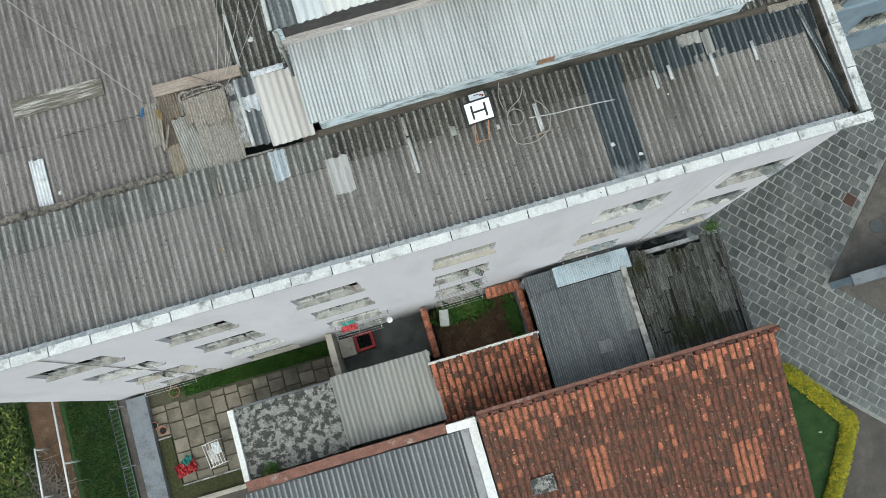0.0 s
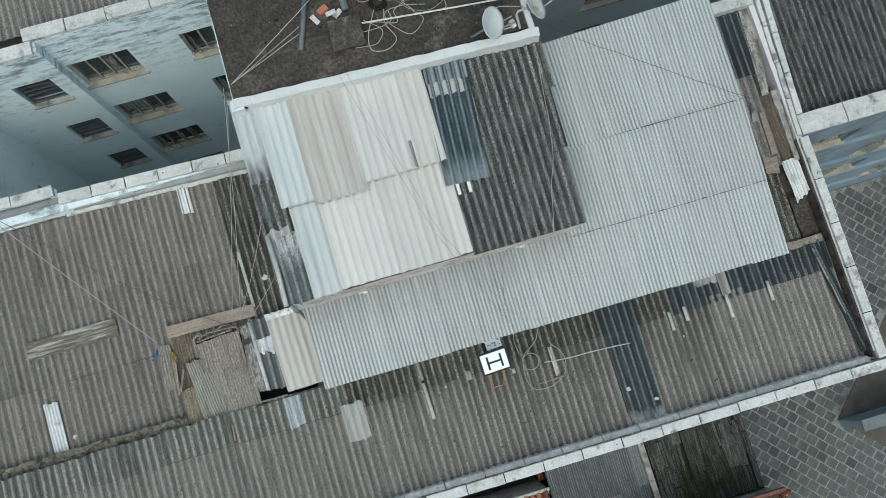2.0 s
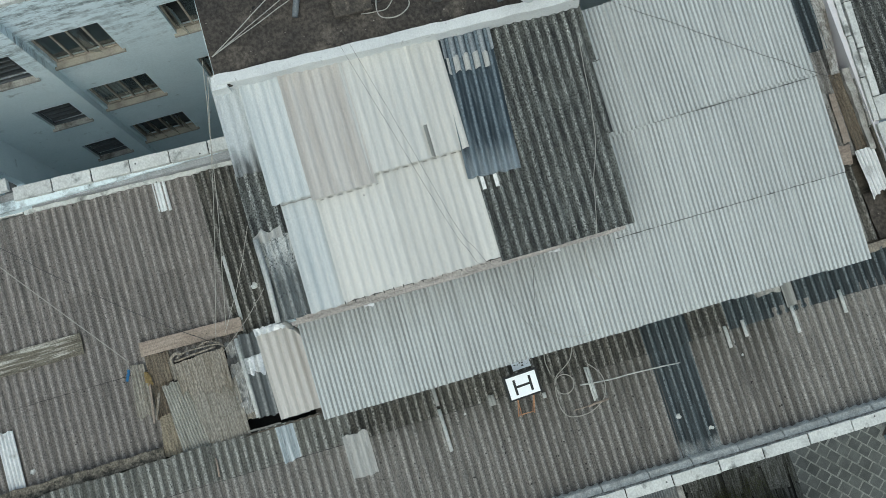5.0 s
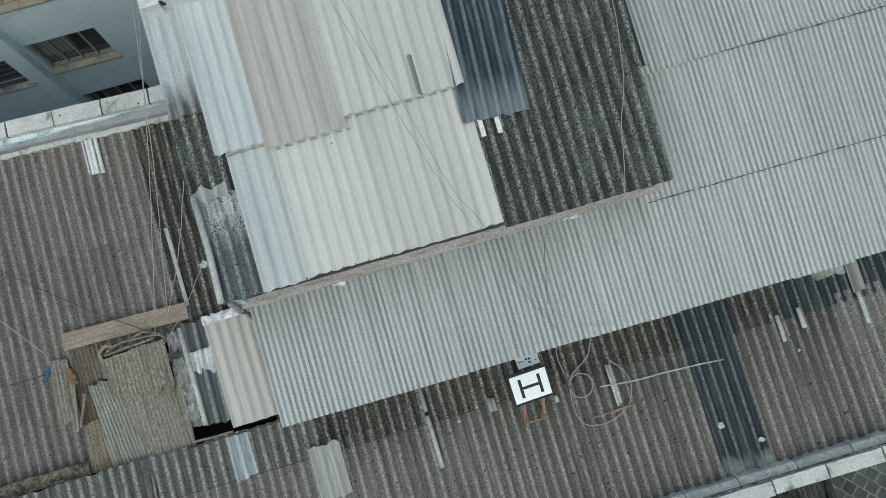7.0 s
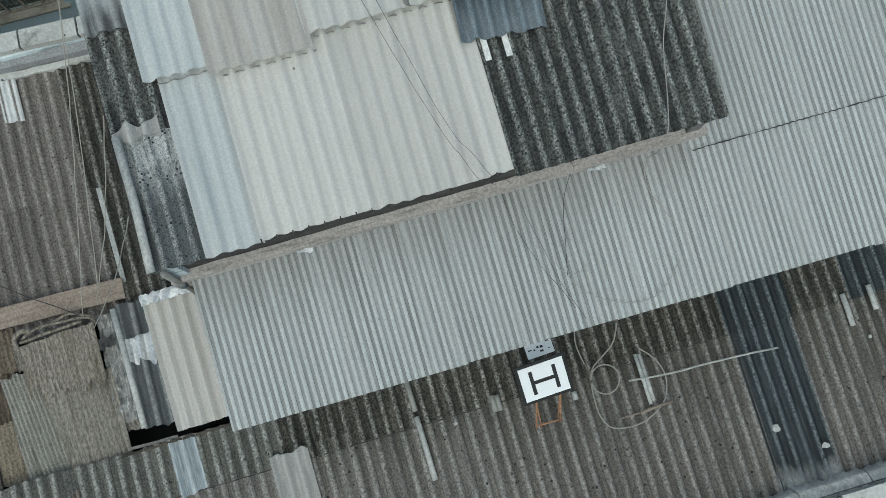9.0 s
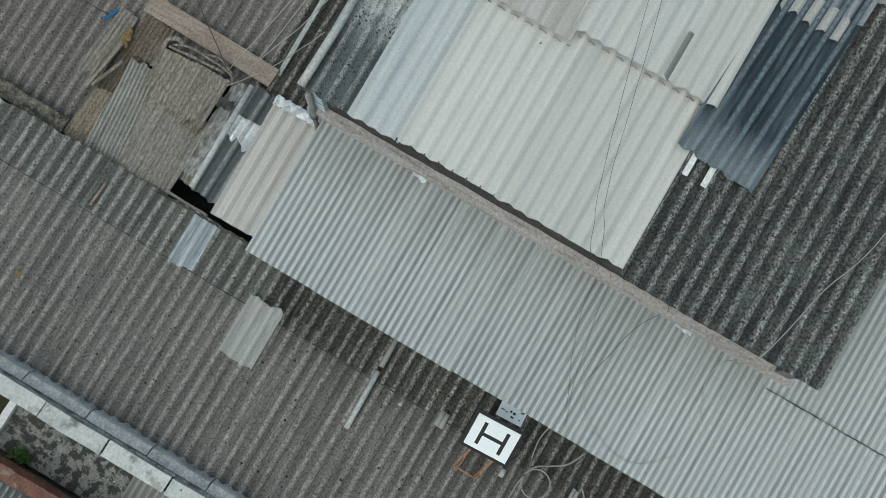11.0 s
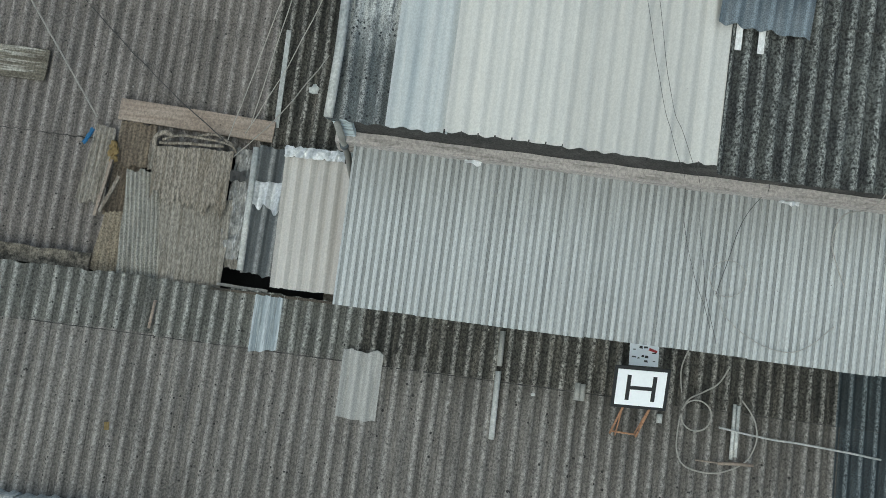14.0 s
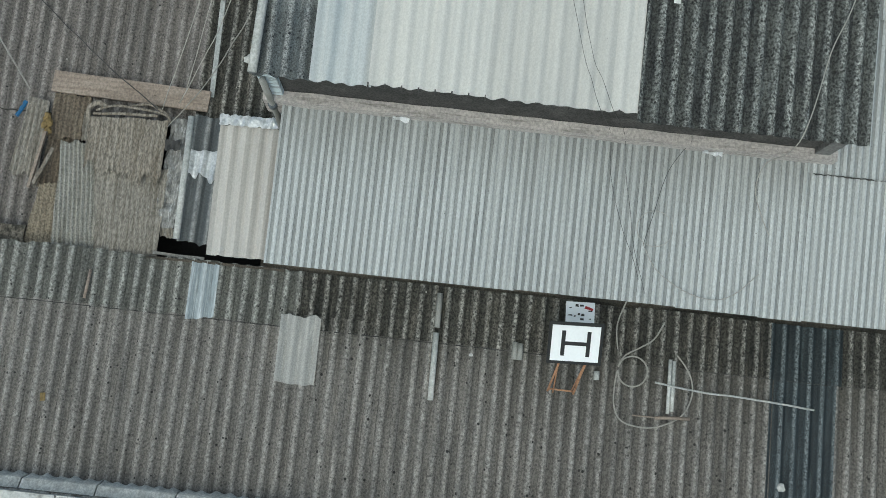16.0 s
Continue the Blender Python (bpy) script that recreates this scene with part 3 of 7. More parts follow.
def part(name, bm, material, parent, label="", at=None):
    """Links a bmesh, or a ready mesh, as one object under a thing."""
    me = bm if isinstance(bm, bpy.types.Mesh) else put_material(mesh_of(name, bm), material)
    ob = new(name, me)
    if parent is not None:
        ob.parent = parent
    if at is not None:
        ob.matrix_basis = at
    return tagged(ob, label)


def thing(name, label, category, at=None, group="", kind=""):
    ob = new(name)
    ob.empty_display_size = 0.1
    if at is not None:
        ob.matrix_basis = at
    return tagged(ob, label, category, group, kind)


def solo(name, bm, material, label, category, at=None, group="", kind=""):
    ob = part(name, bm, material, None, at=at)
    return tagged(ob, label, category, group, kind)


def box(x0, x1, y0, y1, z0, z1, bevel=0.0, bm=None):
    bm = bm or bmesh.new()
    m = Matrix.Translation(((x0 + x1) / 2, (y0 + y1) / 2, (z0 + z1) / 2)) @ Matrix.Diagonal((abs(x1 - x0), abs(y1 - y0), abs(z1 - z0), 1))
    made = bmesh.ops.create_cube(bm, size=1, matrix=m)
    if bevel:
        edges = list({e for v in made["verts"] for e in v.link_edges})
        bmesh.ops.bevel(bm, geom=edges, offset=bevel, segments=2, profile=0.6, affect="EDGES")
    return bm


def rough_box(x0, x1, y0, y1, z0, z1, step=0.12, amp=0.008, seed=0.0):
    """A box with wavering faces, for worn masonry and old boards."""
    bm = box(x0, x1, y0, y1, z0, z1)
    for axis, (a, b) in enumerate(((x0, x1), (y0, y1), (z0, z1))):
        n = min(60, int((b - a) / step))
        for i in range(1, n + 1):
            co = [0, 0, 0]
            co[axis] = a + (b - a) * i / (n + 1)
            no = [0, 0, 0]
            no[axis] = 1
            bmesh.ops.bisect_plane(bm, geom=bm.verts[:] + bm.edges[:] + bm.faces[:], plane_co=co, plane_no=no)
    for v in bm.verts:
        v.co += amp * noise.noise_vector(v.co * 4 + Vector((seed, 0, 0)))
    return bm


def tube(points, radius, sides=8, bm=None, closed=False):
    """A round bar along a polyline."""
    bm = bm or bmesh.new()
    pts = [Vector(p) for p in points]
    rings = []
    for i, p in enumerate(pts):
        d = (pts[min(i + 1, len(pts) - 1)] - pts[max(i - 1, 0)]).normalized()
        a = d.orthogonal().normalized() if abs(d.z) > 0.95 else d.cross(Vector((0, 0, 1))).normalized()
        b = d.cross(a)
        rings.append([bm.verts.new(p + radius * (math.cos(2 * math.pi * k / sides) * a + math.sin(2 * math.pi * k / sides) * b)) for k in range(sides)])
    for r, s in zip(rings, rings[1:]):
        for k in range(sides):
            bm.faces.new((r[k], r[(k + 1) % sides], s[(k + 1) % sides], s[k]))
    bm.faces.new(rings[0][::-1])
    bm.faces.new(rings[-1])
    for f in bm.faces:
        f.smooth = True
    return bm


def loose(points, n=40, wob=0.0, seed=0):
    """A smooth line through the points, with a slight waver."""
    P = [Vector(p) for p in points]
    P = [2 * P[0] - P[1]] + P + [2 * P[-1] - P[-2]]
    out = []
    segs = len(P) - 3
    for i in range(n + 1):
        u = i / n * segs
        k = min(int(u), segs - 1)
        t = u - k
        a, b, c, d = P[k:k + 4]
        p = 0.5 * ((2 * b) + (c - a) * t + (2 * a - 5 * b + 4 * c - d) * t * t + (3 * b - a - 3 * c + d) * t ** 3)
        out.append(p + wob * noise.noise_vector(p * 3 + Vector((seed, 0, 0))))
    return out


def sheet(w, l, pitch, amp, thick=0.006, per=8, ragged=0.0, seed=0, sag=0.0):
    """A corrugated sheet: waves across x from 0 to w, length along y from 0 to l."""
    bm = bmesh.new()
    n = max(2, round(w / pitch * per))
    rows = 3 if (sag or ragged) else 2
    grid = {}
    for side, dz in ((0, 0.0), (1, -thick)):
        for j in range(rows):
            for i in range(n + 1):
                x = w * i / n
                y = l * j / (rows - 1)
                if ragged and j in (0, rows - 1):
                    y += ragged * noise.noise(Vector((x * 9, seed + j * 7.3, 0))) * (1 if j else -1)
                z = amp * math.cos(2 * math.pi * x / pitch) + dz - sag * (1 - (2 * y / l - 1) ** 2)
                grid[side, j, i] = bm.verts.new((x, y, z))
    for j in range(rows - 1):
        for i in range(n):
            f = bm.faces.new((grid[0, j, i], grid[0, j, i + 1], grid[0, j + 1, i + 1], grid[0, j + 1, i]))
            f.smooth = True
            g = bm.faces.new((grid[1, j, i], grid[1, j + 1, i], grid[1, j + 1, i + 1], grid[1, j, i + 1]))
            g.smooth = True
    def rim(*keys):
        bm.faces.new([bm.verts.new(grid[k].co) for k in keys])

    for i in range(n):
        rim((0, 0, i), (1, 0, i), (1, 0, i + 1), (0, 0, i + 1))
        rim((0, rows - 1, i), (0, rows - 1, i + 1), (1, rows - 1, i + 1), (1, rows - 1, i))
    for j in range(rows - 1):
        rim((0, j, 0), (0, j + 1, 0), (1, j + 1, 0), (1, j, 0))
        rim((0, j, n), (1, j, n), (1, j + 1, n), (0, j + 1, n))
    return bm


SHEETS = {}


def sheet_mesh(w, l, pitch, amp, mat, ragged=0.0, seed=0):
    key = (round(w, 3), round(l, 3), pitch, amp, mat, ragged, seed)
    if key not in SHEETS:
        SHEETS[key] = put_material(mesh_of("sheet", sheet(w, l, pitch, amp, per=8 if pitch > 0.1 else 6, ragged=ragged, seed=seed)), mat)
    return SHEETS[key]


def roofing(roof, x0, x1, rows, zat, pitch, amp, waves, mat, name="corrugated_sheet", skip=None, ragged=0.0):
    """Lays rows of overlapping sheets on a slope. rows: (y0, y1) from the low end up; zat(x, y): the height;
    mat: a material or a function of the sheet's middle."""
    rnd = random.Random(int(100 * abs(x0) + 7 * len(rows)))
    step = waves * pitch
    for j, (y0, y1) in enumerate(rows):
        i, x = 0, x0
        while x < x1 - 0.02:
            w = min(step + pitch * 0.5, x1 - x)
            xm, ym = x + w / 2, (y0 + y1) / 2
            m = mat(xm, ym) if callable(mat) else mat
            if m and not (skip and skip(xm, ym)):
                l = y1 - y0
                za, zb = zat(xm, y0), zat(xm, y1)
                tilt = math.degrees(math.atan2(zb - za, l))
                lift = 0.005 * (i % 2) + 0.014 * j
                me = sheet_mesh(w, l, pitch, amp, m, ragged, (i * 3 + j) % 3)
                part(name, me, m, roof, at=pose(x + rnd.uniform(-0.004, 0.004), y0 + rnd.uniform(-0.012, 0.012), za + lift, tilt + rnd.uniform(-0.2, 0.2), 0, rnd.uniform(-0.12, 0.12)))
            x += step
            i += 1


def wall_with(x0, x1, y0, y1, z0, z1, holes):
    """A wall along x with openings (xa, xb, za, zb) through it."""
    xs = sorted({x0, x1, *[h[0] for h in holes], *[h[1] for h in holes]})
    zs = sorted({z0, z1, *[h[2] for h in holes], *[h[3] for h in holes]})
    bm = bmesh.new()
    for za, zb in zip(zs, zs[1:]):
        run = None
        for xa, xb in zip(xs, xs[1:]):
            mx, mz = (xa + xb) / 2, (za + zb) / 2
            solid = not any(h[0] < mx < h[1] and h[2] < mz < h[3] for h in holes)
            if solid:
                run = (run[0], xb) if run else (xa, xb)
            if run and (not solid or xb == xs[-1]):
                box(run[0], run[1], y0, y1, za, zb, bm=bm)
                run = None
    bmesh.ops.remove_doubles(bm, verts=bm.verts[:], dist=0.001)
    return bm


def quad_prism(corners, thick):
    """A flat slab with the given outline (x, y, z) and thickness downwards."""
    bm = bmesh.new()
    top = [bm.verts.new(c) for c in corners]
    low = [bm.verts.new((c[0], c[1], c[2] - thick)) for c in corners]
    bm.faces.new(top)
    bm.faces.new(low[::-1])
    n = len(top)
    for i in range(n):
        bm.faces.new((top[i], low[i], low[(i + 1) % n], top[(i + 1) % n]))
    bmesh.ops.recalc_face_normals(bm, faces=bm.faces)
    return bm


def joined(name, verts, faces, mat, smooth=False):
    me = bpy.data.meshes.new(name)
    me.from_pydata(verts, [], faces)
    if smooth:
        me.polygons.foreach_set("use_smooth", [True] * len(me.polygons))
    return put_material(me, mat)


def leaf_cloud(n, size, where, mat, seed=0):
    """Many small folded leaves. where(rnd) gives a place."""
    rnd = random.Random(seed)
    V, F = [], []
    for _ in range(n):
        p = Vector(where(rnd))
        s = size * rnd.uniform(0.6, 1.4)
        q = Euler((rnd.uniform(-0.9, 0.9), rnd.uniform(-0.9, 0.9), rnd.uniform(0, 6.28))).to_matrix()
        k = len(V)
        for c in ((0, -1, 0), (0.38, -0.1, 0.12), (0, 1, 0.05), (-0.38, -0.1, 0.12), (0, -0.1, 0)):
            V.append(tuple(p + q @ Vector(c) * s))
        F += [(k, k + 1, k + 4), (k + 1, k + 2, k + 4), (k + 2, k + 3, k + 4), (k + 3, k, k + 4)]
    return joined("leaves", V, F, mat)


# ---- the large structure ----
XW, XE, YS = -13.7, 7.62, -4.2        # main building: west and east faces, south face
CAPZ = 15.3
ground = solo("ground", quad_prism([(-160, -160, -0.08), (160, -160, -0.08), (160, 160, -0.08), (-160, 160, -0.08)], 0.3), "asphalt", "worn brownish concrete ground round the buildings", "ground", kind="structure")

COLS = [(-11.6, -9.75), (-8.5, -6.85), (-5.25, -3.6), (-1.75, -0.2), (2.45, 4.2), (5.75, 7.3)]
TOPS = [12.1, 8.75, 5.4, 2.1]
south_holes = [(a, b, z - 1.3, z) for a, b in COLS for z in TOPS]
solo("wall_south", wall_with(XW, XE, YS, YS + 0.125, -0.1, 14.7, south_holes), "lilac_wall", "pale lilac rendered facade with four storeys of windows", "wall", kind="structure")
solo("wall_west", box(XW, XW + 0.22, YS + 0.22, 4.12, -0.1, CAPZ - 0.1), "lilac_wall", "plain pale rendered end wall", "wall", kind="structure")
solo("wall_east", box(XE - 0.12, XE, YS + 0.22, 4.4, -0.1, CAPZ - 0.1), "lilac_wall", "plain pale rendered end wall", "wall", kind="structure")
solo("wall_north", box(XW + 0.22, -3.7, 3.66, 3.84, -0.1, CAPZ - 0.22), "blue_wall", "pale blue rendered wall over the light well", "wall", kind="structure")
for k, z in enumerate((0.1, 3.45, 6.8, 10.15, 13.4)):
    solo("floor_%d" % (k + 1), box(XW + 0.25, XE - 0.25, YS + 0.25, 3.88, z - 0.15, z), "dark_floor", "dark concrete storey slab inside the building", "floor", kind="structure")


def window(a, b, z0, z1, y, depth, face, frame_mat, sill_mat, n, rnd, curtain=False, slats=0, label="", y_in=1):
    """A window in a wall at y whose outside looks towards -y (face -1)."""
    w = thing("window", label, "window", pose(0, 0, 0))
    d0, d1 = y + depth, y + depth + 0.05
    bm = box(a + 0.004, b - 0.004, d0, d1, z0 + 0.004, z0 + 0.06)
    box(a + 0.004, b - 0.004, d0, d1, z1 - 0.06, z1 - 0.004, bm=bm)
    box(a + 0.004, a + 0.06, d0, d1, z0 + 0.06, z1 - 0.06, bm=bm)
    box(b - 0.06, b - 0.004, d0, d1, z0 + 0.06, z1 - 0.06, bm=bm)
    part("window_frame", bm, frame_mat, w)
    part("window_sill", rough_box(a - 0.06, b + 0.06, y - (0.07 if y == YS else 0.06), d0 - 0.004, z0 - 0.06, z0 + 0.012, 0.2, 0.004, a), sill_mat, w)
    step = (b - a - 0.12) / n
    for i in range(n):
        xa = a + 0.06 + step * i
        part("mullion", box(xa + step - 0.02, xa + step + 0.02, d0 - 0.003, d1, z0 + 0.06, z1 - 0.06), frame_mat, w) if i < n - 1 else None
        if slats:
            for s in range(slats):
                zz = z0 + 0.1 + (z1 - z0 - 0.2) * s / (slats - 1)
                part("slat", box(xa + 0.02, xa + step - 0.02, -0.05, 0.05, -0.006, 0.006), frame_mat, w, at=pose(0, d0 + 0.02, zz, -35))
        else:
            swing = rnd.random() < 0.25
            g = part("pane", box(0, step - 0.04, -0.004, 0.004, z0 + 0.08, z1 - 0.08), "glass", w, at=pose(xa + 0.02, d0 + 0.03, 0, 0, 0, -rnd.uniform(20, 50) if swing else 0))
            g.visible_shadow = False
    if curtain:
        cv = bmesh.new()
        m = 24
        top = [cv.verts.new((a + 0.05 + (b - a - 0.1) * (0.95 if y == YS else 0.5) * i / m, d1 + 0.1 + 0.03 * math.sin(i * 1.7), z1 - 0.06)) for i in range(m + 1)]
        low = [cv.verts.new((v.co.x, v.co.y + 0.01, z0 + 0.03)) for v in top]
        for i in range(m):
            cv.faces.new((top[i], top[i + 1], low[i + 1], low[i]))
        part("curtain", cv, "curtain", w, "dull grey cloth curtain")
    return w


rnd = random.Random(4)
for ci, (a, b) in enumerate(COLS):
    for zi, z in enumerate(TOPS):
        window(a, b, z - 1.3, z, YS, 0.07, -1, "frame_grey", ("sill_grey", "sill", "sill_grey", "frame_grey", "sill_grey")[(ci * 2 + zi * 3) % 5], 4 if b - a > 1.6 else 3, rnd, curtain=(ci + zi) % 4 != 1,
               label="sliding window with grey frame and a stained sill" if (ci + zi) % 4 == 1 else "sliding window with grey frame and a pale drawn curtain")


def clothes_rack(a, b, z, label):
    r = thing("clothes_rack", label, "drying rack", group="clothes racks")
    for x in (a + 0.1, (a + b) / 2, b - 0.1):
        part("bracket", tube([(x, YS - 0.01, z - 0.16), (x, YS - 0.5, z - 0.1)], 0.009, 6), "frame_grey", r)
    for k in range(6):
        part("bar", tube([(a + 0.05, YS - 0.12 - 0.075 * k, z - 0.135 + 0.009 * k), (b - 0.05, YS - 0.12 - 0.075 * k, z - 0.135 + 0.009 * k)], 0.005, 6), "frame_grey", r)
    return r


for ci, z in ((3, 7.45), (3, 4.1), (2, 4.1), (0, 4.1), (4, 4.1)):
    clothes_rack(*COLS[ci], z - 0.05, "white metal clothes drying rack fixed below a window")
solo("drainpipe", tube([(-10.35, YS - 0.03, 14.6), (-10.35, YS - 0.03, 0.0)], 0.016), "sill_grey", "painted downpipe fixed along the lilac facade", "pipe")
solo("drainpipe", tube([(5.35, YS - 0.02, 12.8), (5.35, YS - 0.02, 0.0)], 0.012), "lilac_wall", "thin grey downpipe fixed along the lilac facade", "pipe")

# parapets with their cap stones
rnd = random.Random(9)


def cap_run(name, label, spots_at, along, lo, hi, z, width, height=0.11):
    p = thing(name, label, "parapet", kind="structure")
    for k, (a, b) in enumerate(zip(spots_at, spots_at[1:])):
        dz, dy = rnd.uniform(-0.008, 0.008), rnd.uniform(-0.008, 0.008)
        if along == "x":
            bm = rough_box(a + 0.011, b - 0.011, lo + dy, hi + dy, z - height, z + dz, 0.14, 0.009, k * 3.1)
        else:
            bm = rough_box(lo + dy, hi + dy, a + 0.011, b - 0.011, z - height, z + dz, 0.14, 0.009, k * 2.7 + 9)
        part("cap_stone", bm, "cap", p)
    ends = (spots_at[0] + 0.03, spots_at[-1] - 0.03)
    if along == "x":
        part("mortar_bed", box(*ends, lo + 0.015, hi - 0.015, z - height - 0.008, z - 0.045), "grime", p)
    else:
        part("mortar_bed", box(lo + 0.015, hi - 0.015, *ends, z - height - 0.008, z - 0.045), "grime", p)
    return p


def stops(a, b, step):
    n = max(1, round((b - a) / step))
    return [a + (b - a) * i / n + (rnd.uniform(-0.03, 0.03) if 0 < i < n else 0) for i in range(n + 1)]


NORTH = Matrix.Translation((-3.6, 3.74, 0)) @ pose(0, 0, 0, 0, 0, -2.2) @ Matrix.Translation((3.6, -3.74, 0))
cap_run("parapet_south", "white peeling cap stones along the roof edge", stops(XW - 0.05, 7.7, 0.84), "x", -4.385, -4.185, CAPZ, 0.25)
cap_run("parapet_east", "white peeling cap stones along the roof edge", stops(-4.16, 0.72, 0.95), "y", 7.52, 7.71, CAPZ, 0.25)
cap_run("parapet_north", "white cracked cap stones over the light well", stops(-8.0, -3.62, 0.72), "x", 3.62, 3.86, CAPZ - 0.1, 0.25).matrix_basis = NORTH
cap_run("parapet_north", "white cracked cap stones over the light well", stops(XW, -8.05, 0.9), "x", 4.02, 4.25, CAPZ - 0.1, 0.25)
solo("wall_south_upstand", rough_box(XW, XE, YS, -4.17, 14.704, CAPZ - 0.112, 0.2, 0.004, 11), "kerb_white", "stained pale upstand under the cap stones", "wall", kind="structure")


def scalloped(x0, x1, seed):
    """White mortar that rides over the ends of the corrugated sheets and rises to the parapet."""
    bm = bmesh.new()
    n = max(3, int((x1 - x0) / P_BIG * 8))
    rows = []
    for i in range(n + 1):
        x = x0 + (x1 - x0) * i / n
        wave = 0.026 * math.cos(2 * math.pi * (x - XW - 0.25) / P_BIG)
        w1 = noise.noise(Vector((x * 5, seed, 0)))
        zs = 14.883 + wave
        rows.append([(x, -4.03 + 0.025 * w1 + 0.6 * wave, zs + 0.012), (x, -4.04 + 0.02 * w1, zs + 0.07), (x, -4.062 + 0.01 * w1, 15.09 + 0.5 * wave), (x, -4.165, 15.15 + 0.2 * wave + 0.012 * w1), (x, -4.165, 14.6), (x, -4.03 + 0.025 * w1, 14.6)])
    V = [[bm.verts.new(c) for c in r] for r in rows]
    for a, b in zip(V, V[1:]):
        for j in range(6):
            k = (j + 1) % 6
            f = bm.faces.new((a[j], b[j], b[k], a[k]))
            f.smooth = j < 2
    bm.faces.new(V[0][::-1])
    bm.faces.new(V[-1])
    bmesh.ops.recalc_face_normals(bm, faces=bm.faces[:])
    return bm


flash = thing("trim_mortar", "scalloped white mortar flashing over the sheet ends", "flashing", kind="structure")
ends = stops(XW + 0.26, 7.4, 0.84)
for k, (a, b) in enumerate(zip(ends, ends[1:])):
    part("mortar_run", scalloped(a + 0.008, b - 0.008, k * 1.7), "flash_white", flash)
solo("trim", rough_box(-8.0, -3.66, 3.5, 3.64, 14.5, 15.0, 0.2, 0.01), "house_wall", "grey rendered ledge behind the parapet", "ledge", NORTH, kind="structure")
solo("trim", rough_box(XW, -8.05, 3.8, 4.01, 14.5, 15.0, 0.2, 0.01), "house_wall", "grey rendered ledge behind the parapet", "ledge", kind="structure")

# metal-roofed storey and its pale blue walls
def zmetal(x, y):
    return 16.38 + 0.11 * (y + 1.6)


solo("wall_middle", box(-3.3, 5.95, -1.27, -1.1, 14.3, 16.3), "blue_wall", "low pale blue wall under the metal eave", "wall", kind="structure")
solo("gutter_floor", rough_box(-3.75, 7.0, -1.7, -1.272, 14.6, 14.86, 0.12, 0.012), "gutter_dirt", "brown dirty gutter under the metal eave", "gutter", kind="structure")
solo("wall_middle_east", box(5.8, 5.95, -1.2, 3.57, 14.3, 16.25), "tower_wall", "stained grey wall under the metal roof", "wall", kind="structure")
solo("wall_middle_west", box(-3.3, -3.15, -1.2, 0.0, 14.3, 16.25), "tower_wall", "stained grey wall under the metal roof", "wall", kind="structure")
solo("wall_middle_north", box(2.2, 5.8, 3.42, 3.57, -0.1, 16.84), "blue_wall", "pale blue rendered wall", "wall", kind="structure")

vent = thing("wall_vent", "small brown shuttered opening in the low blue wall", "vent")
part("shutter", box(1.42, 1.72, -1.3, -1.272, 15.2, 15.6, 0.006), "rust", vent)
part("vent_frame", box(1.38, 1.76, -1.29, -1.271, 15.14, 15.66), "wood_grey", vent)
solo("rag", box(-0.1, 0.1, -0.02, 0.02, -0.25, 0.25, 0.015), "blue_wall", "pale blue cloth hanging on the low wall", "cloth", pose(0.55, -1.33, 15.5, 8))
# tower with its slab
solo("tower_wall", wall_with(-3.42, 1.95, 0.45, 0.6, 14.0, 17.28, []), "tower_wall", "stained grey render below the tower roof", "wall", kind="structure")
solo("tower_wall_west", box(-3.6, -3.42, 0.06, 6.9, -0.1, 17.28), "blue_wall", "pale blue rendered tower side", "wall", kind="structure")
solo("tower_wall_east", box(1.95, 2.1, 0.06, 6.9, -0.1, 17.1), "tower_wall", "stained grey rendered tower side", "wall", kind="structure")
solo("tower_wall_slab", box(-3.42, 1.95, 4.05, 4.15, 14.0, 17.84), "tower_wall", "stained wall below the roof slab", "wall", kind="structure")
solo("trim", rough_box(-3.62, 2.18, 0.0, 0.115, 16.3, 16.69, 0.08, 0.012, 3), "pink_ledge", "rough cracked pale mortar ledge along the tower foot", "ledge", kind="structure")
solo("roof_slab", rough_box(-3.48, 2.13, 3.72, 7.3, 17.86, 18.0, 0.4, 0.006), "slab", "dirty dark concrete roof slab", "roof slab", kind="structure")
solo("slab_edge", rough_box(0, 5.8, 0, 0.17, 17.25, 18.06, 0.09, 0.022, 5), "slab_white", "white painted crumbling slab edge", "ledge", pose(-3.5, 3.72, 0, 0, 0, -2.3), kind="structure")

solo("slab_edge", rough_box(-3.56, -3.32, 3.68, 3.88, 17.4, 18.03, 0.06, 0.035, 9), "slab_white", "crumbled white lump at the corner of the slab edge", "ledge", kind="structure")
solo("slab_edge", rough_box(2.14, 2.25, 3.65, 4.3, 17.72, 18.05, 0.09, 0.02, 7), "slab_white", "short white painted return of the slab edge", "ledge", kind="structure")
# dark front stands in for the shade on the wall below the eave
solo("tower_fascia", rough_box(-3.6, 2.12, 0.118, 0.2, 16.4, 17.28, 0.3, 0.004), "fascia", "dark panel painted as the shaded wall under the tower eave", "fascia", kind="structure")
solo("trim", rough_box(-8.0, -3.66, 3.42, 3.5, 14.72, 14.86, 0.05, 0.03, 4), "cap", "lumpy white mortar flashing along the ledge", "flashing", NORTH, kind="structure")
solo("trim", rough_box(XW + 0.3, -8.05, 3.64, 3.79, 14.72, 14.84, 0.1, 0.03, 6), "cap", "lumpy white mortar flashing along the ledge", "flashing", kind="structure")
# light well and the north wing
# hidden floor in pale paint, to throw light up the well walls
solo("floor_well", box(-13.4, -3.6, 3.86, 7.5, -0.07, 0.0), "cap", "floor of the light well, made pale to bounce light", "floor", kind="structure")
